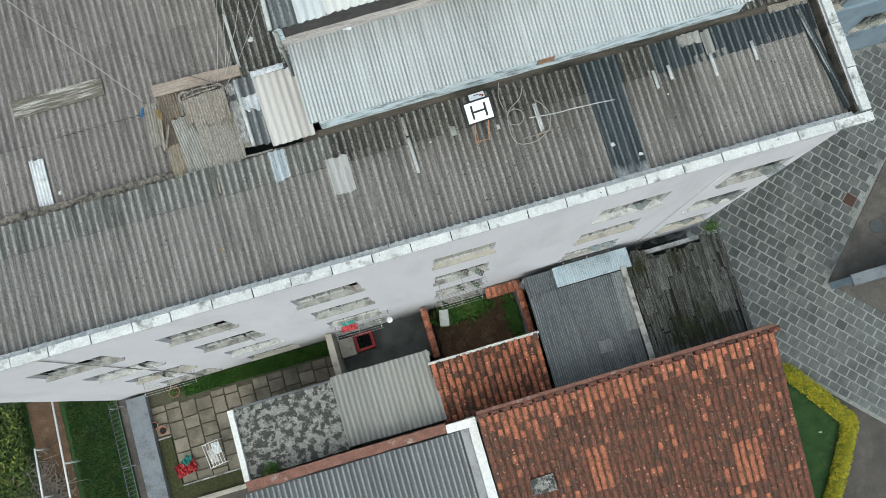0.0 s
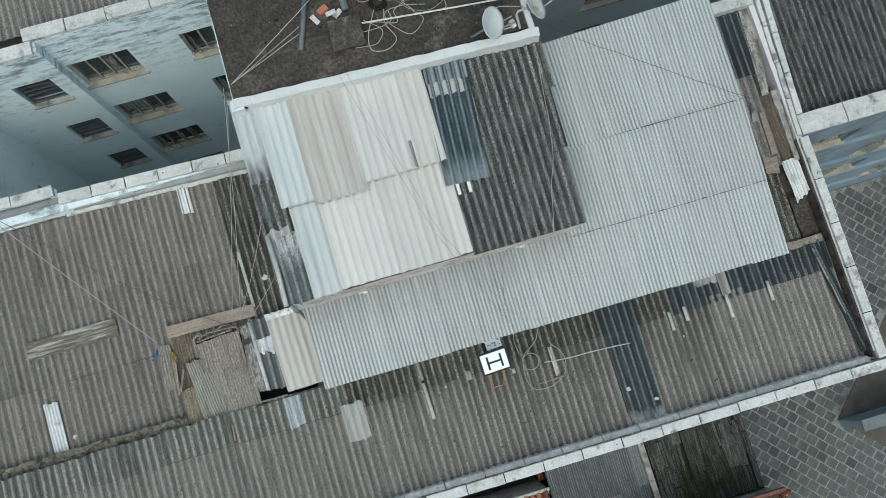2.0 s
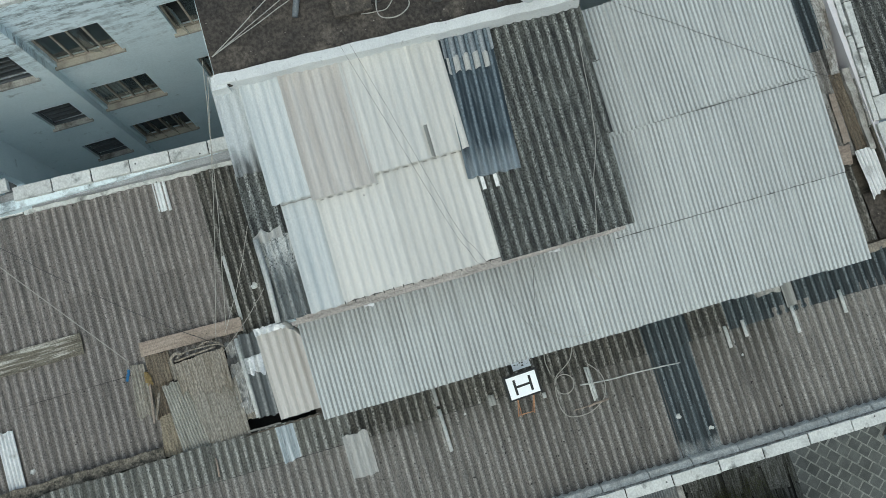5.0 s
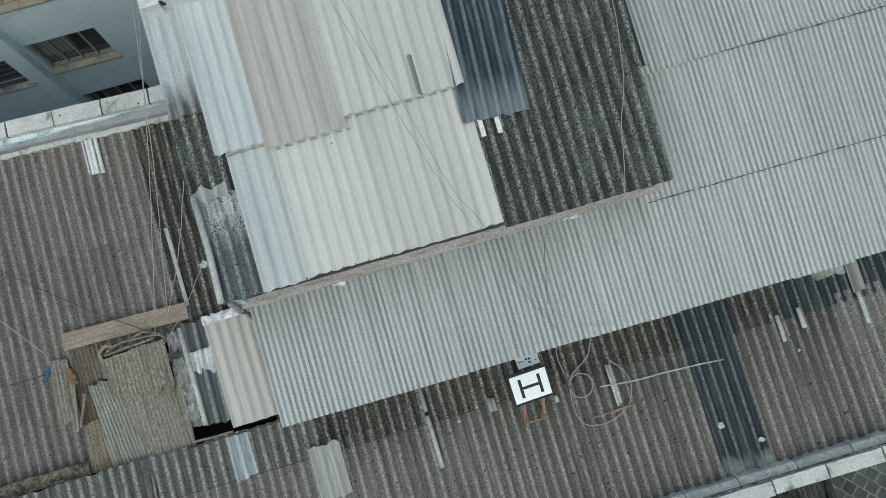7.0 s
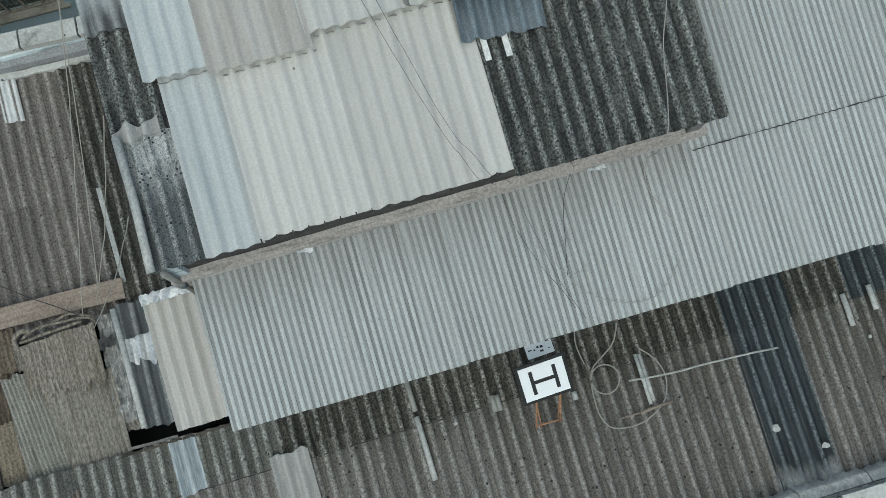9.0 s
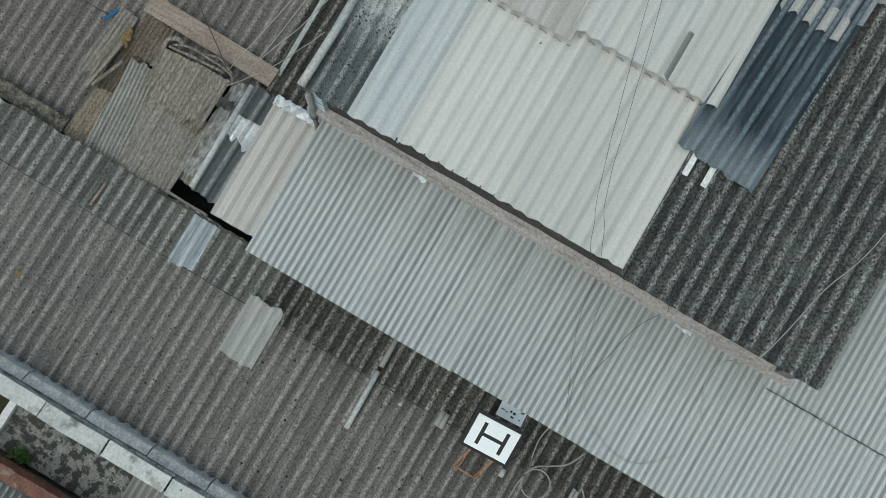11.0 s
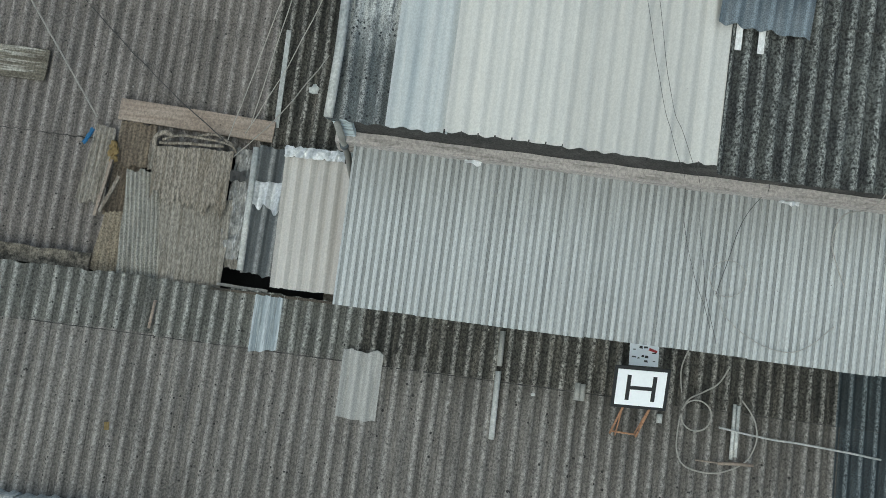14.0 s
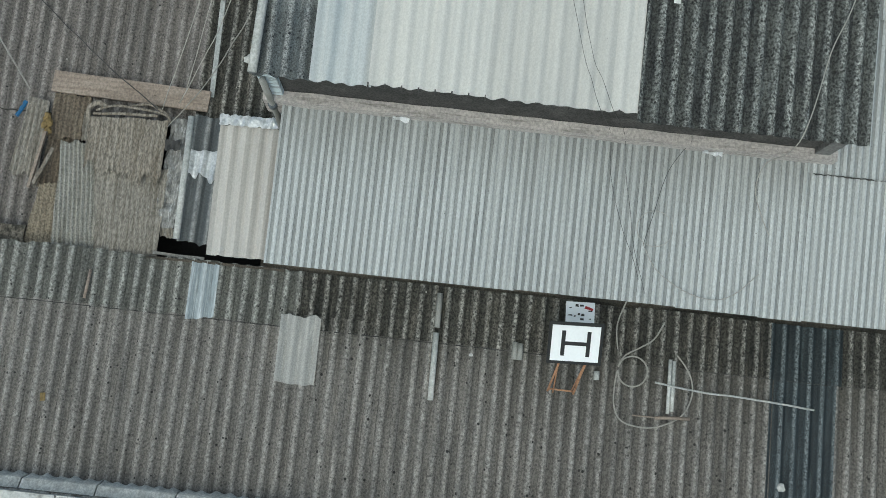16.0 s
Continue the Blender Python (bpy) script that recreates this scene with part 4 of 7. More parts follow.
NC = [(-7.68, -6.2), (-4.95, -3.4)]
NT = [13.55, 10.45, 7.35, 4.2]
north_holes = [(a, b, z - 1.5, z) for a, b in NC for z in NT]
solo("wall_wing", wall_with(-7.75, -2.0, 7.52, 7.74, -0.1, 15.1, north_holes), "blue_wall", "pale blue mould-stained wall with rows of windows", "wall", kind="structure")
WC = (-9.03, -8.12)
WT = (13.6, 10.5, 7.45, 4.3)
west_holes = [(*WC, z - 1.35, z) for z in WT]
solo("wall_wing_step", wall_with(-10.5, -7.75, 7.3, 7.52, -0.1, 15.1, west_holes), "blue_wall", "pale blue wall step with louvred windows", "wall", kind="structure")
well = wall_with(4.26, 7.3, 10.3, 10.5, -0.1, 13.7, [(5.7, 6.35, z - 1.3, z) for z in (9.9, 6.8, 3.7)])
bmesh.ops.transform(well, matrix=Matrix.Rotation(radians(90), 4, "Z"), verts=well.verts[:])
solo("wall_well_west", well, "blue_wall", "pale blue blotched end wall of the light well", "wall", kind="structure")
solo("wall_wing_back", box(-14, 13.0, 13.5, 13.7, -0.1, 15.0), "blue_wall", "plain closing wall", "wall", kind="structure")
for k, z in enumerate((3.0, 6.1, 9.2, 12.2, 14.6)):
    solo("wing_floor_%d" % (k + 1), box(-13.3, 12.9, 7.76, 13.4, z - 0.12, z), "dark_floor", "dark concrete storey slab inside the wing", "floor", kind="structure")
rnd = random.Random(12)
for a, b in NC:
    for z in NT:
        window(a, b, z - 1.5, z, 7.52, 0.1, -1, "frame", "sill", 4, rnd, curtain=rnd.random() < 0.4, label="weathered cream window with open sashes and a thick stained sill")
for z in WT:
    window(*WC, z - 1.35, z, 7.3, 0.08, -1, "pipe_dark", "sill_grey", 1, rnd, slats=6, label="small louvred window with grey slats")
EC = (5.98, 7.52)
ET = (12.4, 9.3, 6.2, 3.1)
solo("wall_wing_east", wall_with(-1.99, 13.0, 7.52, 7.74, -0.1, 15.1, [(*EC, z - 1.4, z) for z in ET]), "blue_wall", "pale blue rendered wall behind the metal roof", "wall", kind="structure")
for z in ET:
    window(*EC, z - 1.4, z, 7.52, 0.1, -1, "frame", "sill", 3, rnd, label="weathered cream window with dark panes and a stained sill")
# unseen floor, set high and pale as a reflector for the well walls
solo("floor_well_east", box(2.1, 13.0, 3.58, 7.5, 4.3, 4.5), "cap", "unseen raised pale floor, added to bounce light in the eastern well", "floor", kind="structure")
cap_run("parapet_wing", "white cracked cap stones along the wing's roof", stops(-7.95, 13.0, 0.95), "x", 7.52, 7.82, 15.22, 0.3)
cap_run("parapet_wing", "white cracked cap stones along the wing's roof", stops(-13.6, -7.8, 0.95), "x", 7.2, 7.5, 15.22, 0.3)

# east neighbour, pale blue with stained window bands
ENX = 7.64
east_holes = [(a, a + 1.5, z - 1.2, z) for a in (8.4, 11.6, 14.8) for z in (13.4, 10.3, 7.2, 4.1)]
solo("wall_neighbour", wall_with(ENX, 19.0, 0.82, 1.04, -0.1, 15.1, east_holes), "east_wall", "pale blue stained wall of the neighbouring block", "wall", kind="structure")
solo("wall_neighbour_west", box(ENX, ENX + 0.2, 1.04, 5.3, -0.1, 15.1), "east_wall", "pale blue side wall of the neighbouring block", "wall", kind="structure")
solo("wall_neighbour_north", box(ENX + 0.2, 19.0, 5.1, 5.3, -0.1, 15.1), "blue_wall", "pale blue well side of the neighbouring block", "wall", kind="structure")
solo("wall_well_end", box(12.8, 13.0, 5.3, 7.52, -0.1, 15.1), "blue_wall", "pale blue end wall of the eastern light well", "wall", kind="structure")
for a in (8.4, 11.6, 14.8):
    for z in (13.4, 10.3, 7.2, 4.1):
        window(a, a + 1.5, z - 1.2, z, 0.82, 0.09, -1, "frame", "sill", 3, rnd, label="cream framed window with a broad pale sill")
for z in (12.1, 9.0, 5.9, 2.8):
    solo("trim", rough_box(ENX + 0.02, 18.9, 0.72, 0.816, z - 0.12, z, 0.5, 0.004), "east_wall", "pale blue band below the windows", "ledge", kind="structure")
cap_run("parapet_neighbour", "white cap stones round the neighbouring dark roof", stops(7.62, 19, 1.0), "x", 0.76, 1.2, CAPZ - 0.02, 0.4)
cap_run("parapet_neighbour", "white cap stones round the neighbouring dark roof", stops(1.21, 5.0, 1.0), "y", 7.625, 7.755, CAPZ - 0.02, 0.28).matrix_basis = pose(7.69, 0.8, 0, 0, 0, -3.2) @ pose(-7.69, -0.8, 0)
cap_run("parapet_east", "narrow white peeling cap stones beside the neighbour's cap", stops(0.76, 4.15, 0.95), "y", 7.52, 7.61, CAPZ - 0.03, 0.25).matrix_basis = pose(7.57, 0.8, 0, 0, 0, -2.4) @ pose(-7.57, -0.8, 0)
solo("floor_neighbour", box(7.95, 18.9, 1.1, 5.1, 14.6, 14.75), "dark_floor", "slab under the neighbouring roof", "floor", kind="structure")

# ---- the roofs ----
def zsouth(x, y):
    return 14.88 + 0.016 * (y + 4.05)


def znorth(x, y):
    return 14.62 + 0.035 * (y + 1.3)


def ztower(x, y):
    return 17.33 + 0.1 * y


roof = thing("corrugated_roof", "brown-grey weathered fibre cement roof strip behind the parapet", "roof")


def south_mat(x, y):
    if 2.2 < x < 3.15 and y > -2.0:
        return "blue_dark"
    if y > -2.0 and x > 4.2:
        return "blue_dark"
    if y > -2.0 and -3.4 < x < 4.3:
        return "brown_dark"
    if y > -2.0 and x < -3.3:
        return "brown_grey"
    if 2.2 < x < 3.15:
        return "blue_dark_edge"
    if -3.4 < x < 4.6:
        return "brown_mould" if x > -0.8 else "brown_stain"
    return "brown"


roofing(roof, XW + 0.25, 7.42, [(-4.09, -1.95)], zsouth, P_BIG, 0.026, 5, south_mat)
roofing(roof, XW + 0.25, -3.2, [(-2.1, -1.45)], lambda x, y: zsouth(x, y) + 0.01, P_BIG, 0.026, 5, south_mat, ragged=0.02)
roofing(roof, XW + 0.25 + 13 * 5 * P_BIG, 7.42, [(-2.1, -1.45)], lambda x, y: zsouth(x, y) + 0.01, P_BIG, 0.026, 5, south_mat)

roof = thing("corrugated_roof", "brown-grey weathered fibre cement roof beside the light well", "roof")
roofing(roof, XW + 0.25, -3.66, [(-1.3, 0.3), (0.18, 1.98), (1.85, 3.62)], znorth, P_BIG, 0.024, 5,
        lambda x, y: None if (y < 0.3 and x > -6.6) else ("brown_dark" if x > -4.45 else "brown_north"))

roof = thing("corrugated_roof", "patchwork of pale and blackened fibre cement sheets over the tower", "roof")
roofing(roof, -2.53, 0.0, [(0.035, 1.95)], ztower, P_BIG, 0.02, 7, "white_sheet", ragged=0.02)
roofing(roof, -3.08, -2.5, [(0.025, 1.95)], ztower, P_BIG, 0.02, 7, "bluegrey_sheet", ragged=0.02)
roofing(roof, -3.2, -2.5, [(1.77, 3.9)], lambda x, y: ztower(x, y) + 0.1, P_BIG, 0.02, 7, "bluegrey_sheet", ragged=0.02)
roofing(roof, -2.58, -1.55, [(1.685, 3.9)], lambda x, y: ztower(x, y) + 0.12, P_BIG, 0.02, 7, "beige_sheet", ragged=0.02)
roofing(roof, -1.62, 0.0, [(1.82, 3.86)], lambda x, y: ztower(x, y) + 0.11, P_BIG, 0.02, 7, "white_sheet", ragged=0.02)
roofing(roof, -3.64, -3.04, [(0.03, 1.45)], lambda x, y: ztower(x, y) - 0.03, P_BIG, 0.026, 7, "blue_fade", ragged=0.02)
roofing(roof, -3.64, -3.04, [(1.34, 2.45)], lambda x, y: ztower(x, y) - 0.015, P_BIG, 0.026, 7, "lichen", ragged=0.02)
roofing(roof, -3.62, -3.16, [(2.36, 4.0)], lambda x, y: ztower(x, y) + 0.05, P_BIG, 0.02, 7, "smudge_sheet", ragged=0.03)
part("corrugated_sheet", sheet(0.86, 2.34, P_BIG, 0.026, ragged=0.04, seed=4), "blue_sheet", roof, at=pose(-0.16, 1.34, ztower(0, 1.34) + 0.085, 5.7, 0, -3.5))
part("flashing", sheet(0.66, 0.26, P_BIG, 0.026, ragged=0.05), "patch_grey", roof, "pale tape band", pose(0.03, 3.0, ztower(0, 3.0) + 0.1, 5.7, 0, -3.5))
part("corrugated_sheet", sheet(0.8, 0.46, P_BIG, 0.026, ragged=0.03, seed=6), "blue_haze", roof, "milky bluish translucent sheet end", pose(0.02, 3.25, ztower(0, 3.25) + 0.094, 5.7, 0, -3.5))
for fx, fy, fl in ((0.24, 1.12, 0.3), (0.03, 1.13, 0.26)):
    part("flashing", box(0, 0.06, 0, fl, 0, 0.008), "white_paint", roof, "white tape strip", pose(fx, fy, ztower(0, fy) + 0.028, 5.7))
part("edge_strip", tube([(-3.61, 0.03, 17.36), (-3.59, 0.7, 17.43), (-3.6, 1.36, 17.5)], 0.045), "pvc", roof, "pale rounded edge strip")
part("collar_band", sheet(0.46, 0.14, P_BIG, 0.03, ragged=0.08, seed=2), "patch_grey", roof, "torn pale sealing band", pose(-3.63, 1.3, ztower(0, 1.3) + 0.012, 5.7))
part("patch", sheet(0.09, 0.5, P_BIG, 0.01, ragged=0.06), "zinc_grey", roof, "grey tape patch", pose(-0.6, 1.84, ztower(0, 1.84) + 0.132, 5.7))
for k in range(16):
    part("roof_hook", tube([(-2.53 + P_BIG * k, 0.06, 17.352), (-2.53 + P_BIG * k, 0.026, 17.35), (-2.53 + P_BIG * k, 0.02, 17.3)], 0.008, 5), "fascia", roof, "dark sheet hook")
roofing(roof, 0.0, 2.19, [(-0.02, 1.6)], ztower, P_BIG, 0.026, 6, "lichen")
roofing(roof, 0.0, 2.28, [(1.455, 2.75)], lambda x, y: ztower(x, y) + 0.016, P_BIG, 0.026, 6, "lichen")
roofing(roof, 0.0, 2.34, [(2.61, 3.62)], lambda x, y: ztower(x, y) + 0.032, P_BIG, 0.026, 6, "lichen")

roof = thing("corrugated_roof", "dull galvanised finely corrugated sheets at a gentle slope", "roof")
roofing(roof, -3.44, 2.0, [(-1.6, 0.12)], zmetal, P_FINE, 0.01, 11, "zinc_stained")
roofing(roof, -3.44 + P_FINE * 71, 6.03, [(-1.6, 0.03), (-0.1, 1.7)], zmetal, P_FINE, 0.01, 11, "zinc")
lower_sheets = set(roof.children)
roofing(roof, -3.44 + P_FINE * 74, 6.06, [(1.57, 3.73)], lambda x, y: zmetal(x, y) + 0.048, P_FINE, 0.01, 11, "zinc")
for ob in roof.children:
    if ob not in lower_sheets:
        ob.matrix_basis = pose(3.97, 1.6, 0, 0, 0, 1.5) @ pose(-4.0, -1.6, 0) @ ob.matrix_basis

roof = thing("corrugated_roof", "lichen-black corrugated roof of the neighbouring block", "roof")
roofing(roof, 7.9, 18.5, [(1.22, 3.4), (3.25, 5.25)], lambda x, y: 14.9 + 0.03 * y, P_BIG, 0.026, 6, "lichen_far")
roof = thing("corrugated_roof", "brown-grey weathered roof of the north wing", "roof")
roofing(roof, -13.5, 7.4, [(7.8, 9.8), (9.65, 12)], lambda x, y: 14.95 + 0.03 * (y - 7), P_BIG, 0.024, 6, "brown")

# thin dark strips that draw the shadow and dirt at the sheet laps
for x0, x1, y, zf, pitch, amp in ((1.96, 6.02, -0.112, lambda x, y: zmetal(x, y) + 0.014, P_FINE, 0.01), (2.24, 6.05, 1.558, lambda x, y: zmetal(x, y) + 0.03, P_FINE, 0.01), (XW + 0.3, 7.4, -2.11, zsouth, P_BIG, 0.026), (XW + 0.3, -4.5, 0.17, znorth, P_BIG, 0.024),
                                  (XW + 0.3, -3.75, 1.84, znorth, P_BIG, 0.024), (0.75, 2.24, 1.445, ztower, P_BIG, 0.026), (0.75, 2.3, 2.6, lambda x, y: ztower(x, y) + 0.016, P_BIG, 0.026), (-3.18, -2.58, 1.76, ztower, P_BIG, 0.02), (-2.56, -1.62, 1.675, ztower, P_BIG, 0.02), (-1.58, -0.04, 1.81, ztower, P_BIG, 0.02)):
    bm = sheet(x1 - x0, 0.012 if pitch > 0.1 else 0.01, pitch, amp, 0.004, 8, 0.008, y)
    solo("lap_dirt", bm, "sill_grey" if -3.4 < x0 < 0 else "fascia", "thin dark strip drawn for the shadow and dirt at a sheet lap", "dirt", pose(x0 + (XW + 0.25 - x0) % pitch, y - 0.004, zf((x0 + x1) / 2, y) + (0.014 if pitch < 0.1 else 0.009)), "lap dirt")

# ---- low roofs south of the building ----
roof = thing("corrugated_roof", "dark finely corrugated shed roof", "roof")
roofing(roof, 1.15, 4.3, [(-8.22, -5.05)], lambda x, y: 3.55 + 0.06 * (y + 8.1), P_FINE, 0.01, 12, "zinc_dark")
roof = thing("corrugated_roof", "pale grey corrugated shed roof", "roof")
roofing(roof, -5.75, -2.5, [(-8.05, -5.75)], lambda x, y: 3.6 + 0.04 * (y + 8), 0.17, 0.022, 6, "zinc_grey")
roof = thing("corrugated_roof", "dark corrugated roof of the low house", "roof")
roofing(roof, -9.1, -1.95, [(-13.5, -8.5)], lambda x, y: 4.35 + 0.02 * (y + 8.5), 0.17, 0.034, 6, "zinc_low")
roof = thing("corrugated_roof", "small dark patch of corrugated roofing", "roof")
roofing(roof, 1.15, 2.15, [(-5.05, -4.4)], lambda x, y: 3.66, P_FINE, 0.01, 7, "zinc_dark")
roof = thing("translucent_roof", "milky blue translucent sheets on a small frame", "roof")
for k in range(4):
    part("sheet", sheet(0.66, 0.66, P_FINE, 0.008), "polycarb", roof, at=pose(2.15 + 0.63 * k, -5.02, 3.72 + 0.004 * (k % 2), 2))

for lab, x, y, w, l in (("paler strip of finely corrugated sheet on the shed roof", 3.93, -7.0, 0.4, 1.94), ("square pale grey patch on the shed roof", 2.9, -7.47, 0.42, 0.4)):
    solo("roof_patch", sheet(w, l, P_FINE, 0.01, 0.005, 6, 0.02, x), "zinc_pale", lab, "roof patch", pose(x, y, 3.55 + 0.06 * (y + 8.1) + 0.018, 3.4), "shed patches")
solo("cement_roof", rough_box(-9.0, -5.76, -8.1, -5.88, 3.45, 3.62, 0.3, 0.01), "cement", "mould-blotched cement slab roof", "roof")
solo("wall_yard", rough_box(-9.18, -9.0, -8.15, -5.86, 0, 3.8, 0.3, 0.012), "white_paint", "white painted narrow wall beside the cement roof", "wall", kind="structure")
# walls under the low roofs
for nm, b in (("shed_wall_north", (-9.0, -2.45, -5.95, -5.8, 0, 3.44)), ("shed_wall_tile", (-2.5, 1.1, -6.4, -6.25, 0, 3.6)), ("shed_wall_zinc", (1.12, 4.3, -4.6, -4.45, 0, 3.5)), ("shed_wall_south", (-9.0, 8.0, -8.4, -8.24, 0, 4.2)),
              ("shed_wall_wood", (4.6, 7.9, -4.75, -4.6, 0, 3.3)), ("shed_wall_east", (7.72, 7.88, -8.1, -4.76, 0, 3.3)), ("house_wall_east", (7.5, 7.7, -18, -8.4, 0, 3.6)), ("house_wall_west", (-2.2, -1.95, -18, -8.4, 0, 4.5))):
    solo(nm, box(*b), "house_wall", "grey rendered wall below the low roof", "wall", kind="structure")
solo("wall_white", rough_box(-1.94, -1.66, -14, -8.2, 3.2, 4.75, 0.2, 0.012), "white_paint", "white painted wall top between two roofs", "wall", kind="structure")
solo("trim", rough_box(-2.6, -1.66, -8.46, -8.2, 4.3, 4.76, 0.15, 0.012), "white_paint", "white painted wall corner", "wall top", kind="structure")
solo("coping", rough_box(-9.0, -2.6, -8.44, -8.14, 3.9, 4.45, 0.15, 0.03), "brick", "red-brown crumbling coping beside the low roofs", "coping", kind="structure")
solo("flashing", rough_box(4.3, 4.48, -8.1, -4.95, 3.72, 3.82, 0.2, 0.008), "sill_grey", "pale mortar strip between two roofs", "flashing", kind="structure")

# roof of black mouldy boards
rnd = random.Random(21)
old = thing("board_roof", "black mouldy roof of overlapping old boards", "roof")
x = 4.5
while x < 7.9:
    w = rnd.choice((0.06, 0.08, 0.1, 0.14, 0.2))
    y = -8.2 + rnd.uniform(-0.03, 0.08)
    while y < -4.6:
        l = rnd.uniform(0.5, 1.6)
        y1 = min(y + l, -4.5 - rnd.uniform(0, 0.25))
        if 5.1 < x < 7.0:
            y1 = min(y1, -4.86 - 0.06 * math.sin(9 * x))
        if y1 - y > 0.15 and rnd.random() < 0.96:
            part("board", box(0, w - 0.012, 0, y1 - y, -0.01, 0.01), "mould_plank", old, at=pose(x, y, 3.52 + rnd.uniform(0, 0.04) + 0.01 * (y + 8), rnd.uniform(-0.8, 0.8), rnd.uniform(-4, 4), rnd.uniform(-1.2, 1.2)))
        y += l + rnd.uniform(-0.05, 0.08)
    x += w
for k in range(9):
    w, l = rnd.uniform(0.22, 0.42), rnd.uniform(0.7, 1.5)
    x, y = rnd.uniform(4.7, 7.4), rnd.uniform(-7.9, -5.9)
    part("board", box(0, w, 0, l, -0.008, 0.008), "mould_plank", old, at=pose(x, y, 3.585 + 0.004 * k, 0, rnd.uniform(-1, 1), rnd.uniform(-4, 4)))
for k, (x, y) in enumerate(((5.1, -4.95), (5.9, -7.4), (6.6, -7.0), (5.5, -7.7), (6.2, -5.1), (4.85, -5.15), (6.1, -7.7), (5.6, -7.1), (6.9, -7.7))):
    part("moss", leaf_cloud(700, 0.02, lambda r, x=x, y=y: (x + r.gauss(0, 0.22), y + r.gauss(0, 0.18), 3.58 + 0.03 * r.random()), "moss", k), "moss", old, "dark olive moss cushion")
solo("board_roof_deck", box(4.5, 7.9, -8.22, -4.9, 3.40, 3.47), "dark", "dark underlay of the board roof", "roof deck")

# clay tile roofs
def tile_points(w, l, h, seg=5):
    V, F = [], []
    for yy, k in ((0, 1.0), (l, 0.86)):
        for dz in (0.0, -0.014):
            for i in range(seg + 1):
                a = math.pi * i / seg
                V.append((w / 2 + math.cos(a) * (w / 2 + dz) * k, yy, math.sin(a) * (h + dz)))
    n = seg + 1
    for i in range(seg):
        F.append((i, i + 1, 2 * n + i + 1, 2 * n + i))
        F.append((n + i, 3 * n + i, 3 * n + i + 1, n + i + 1))
        F.append((i, n + i, n + i + 1, i + 1))
    return V, F


def tiled_roof(roof, x0, x1, ytop, ybot, ztop, zbot, pitch, row, near, mats, seed, extra=None):
    """Barrel tiles in columns from the ridge down to the south; near(x, y) picks those that are parts."""
    rnd = random.Random(seed)
    V, F = tile_points(pitch * 0.8, row * 1.22, 0.075)
    meshes = {m: joined("roof_tile", V, F, m, True) for m in set(mats)}
    rest = {m: ([], []) for m in set(mats)}
    slope = (ztop - zbot) / (ytop - ybot)
    tilt = math.degrees(math.atan(slope))
    made = 0
    for i in range(int((x1 - x0) / pitch)):
        for j in range(int((ytop - ybot) / row)):
            x, y = x0 + i * pitch, ytop - (j + 1.1) * row
            z = zbot + slope * (y - ybot) + 0.03
            patch = noise.noise(Vector((x * 0.9, y * 0.9, seed)))
            m = mats[1] if (rnd.random() < 0.05 + max(0, patch) * 0.3 + (extra(x, y) if extra else 0)) else mats[0]
            p = pose(x + rnd.uniform(-0.012, 0.012), y + rnd.uniform(-0.02, 0.02), z + rnd.uniform(0, 0.012), tilt + 3.5, 0, rnd.uniform(-2, 2))
            if made < 300 and near(x, y):
                part("roof_tile", meshes[m], m, roof, at=p)
                made += 1
            else:
                vs, fs = rest[m]
                k = len(vs)
                vs += [tuple(p @ Vector(v)) for v in V]
                fs += [tuple(k + q for q in f) for f in F]
    for m, (vs, fs) in rest.items():
        if vs:
            tagged(part("roof_tiles", joined("roof_tiles", vs, fs, m, True), m, roof), kind="stuff")
    bm = quad_prism([(x0 - 0.03, ytop, ztop), (x0 - 0.03, ybot, zbot), (x1 - 0.12, ybot, zbot), (x1 - 0.12, ytop, ztop)], 0.06)
    part("underlay", bm, "soil", roof)


roof = thing("tiled_roof", "old red-brown clay tile roof of the low house", "roof")
tiled_roof(roof, -1.58, 8.06, -8.3, -15.5, 5.15, 3.3, 0.222, 0.225, lambda x, y: y > -9.6 and x > 0.5, ("tile", "tile_new"), 5, lambda x, y: 1.0 if (-11.5 < y < -10.25 and 1.2 < x < 1.9 or -12.75 < y < -11.45 and 5.6 < x < 6.5) else max(0.0, 1.0 - 1.1 * (-8.5 - y)) * (1.0 if x < 3.5 else 0.75))
part("ridge_mortar", rough_box(-1.6, 8.0, -8.22, -8.05, 5.0, 5.2, 0.2, 0.012), "brick", roof, "pinkish mortar bed under the ridge tiles")
for k in range(28):
    V, F = tile_points(0.22, 0.42, 0.08)
    part("ridge_tile", joined("ridge_tile", V, F, "tile", True), "tile", roof, at=pose(-1.6 + 0.345 * k, -8.12, 5.15, 0, 0, -90))
roof = thing("tiled_roof", "small orange clay tile roof over the garden bed", "roof")
tiled_roof(roof, -2.55, 1.1, -6.25, -8.22, 3.75, 3.33, 0.2146, 0.218, lambda x, y: True, ("tile", "tile_new"), 8, lambda x, y: 0.62)
solo("flashing", rough_box(-2.6, 1.12, -6.26, -6.18, 3.66, 3.84, 0.2, 0.012), "cap", "pale mortar edge along the small tile roof", "flashing", kind="structure")
solo("roof_hatch", rough_box(-0.6, 0.15, -11.0, -10.5, 4.55, 4.75, 0.15, 0.012), "cement", "grey concrete block on the tile roof", "hatch")

# ---- street and gardens ----
street = thing("pavement_street", "grey stone pavers with pale joints", "pavement", kind="structure")
rnd = random.Random(31)
me = put_material(mesh_of("paver", box(-0.178, 0.178, -0.158, 0.158, -0.06, 0.0, 0.012)), "paver")
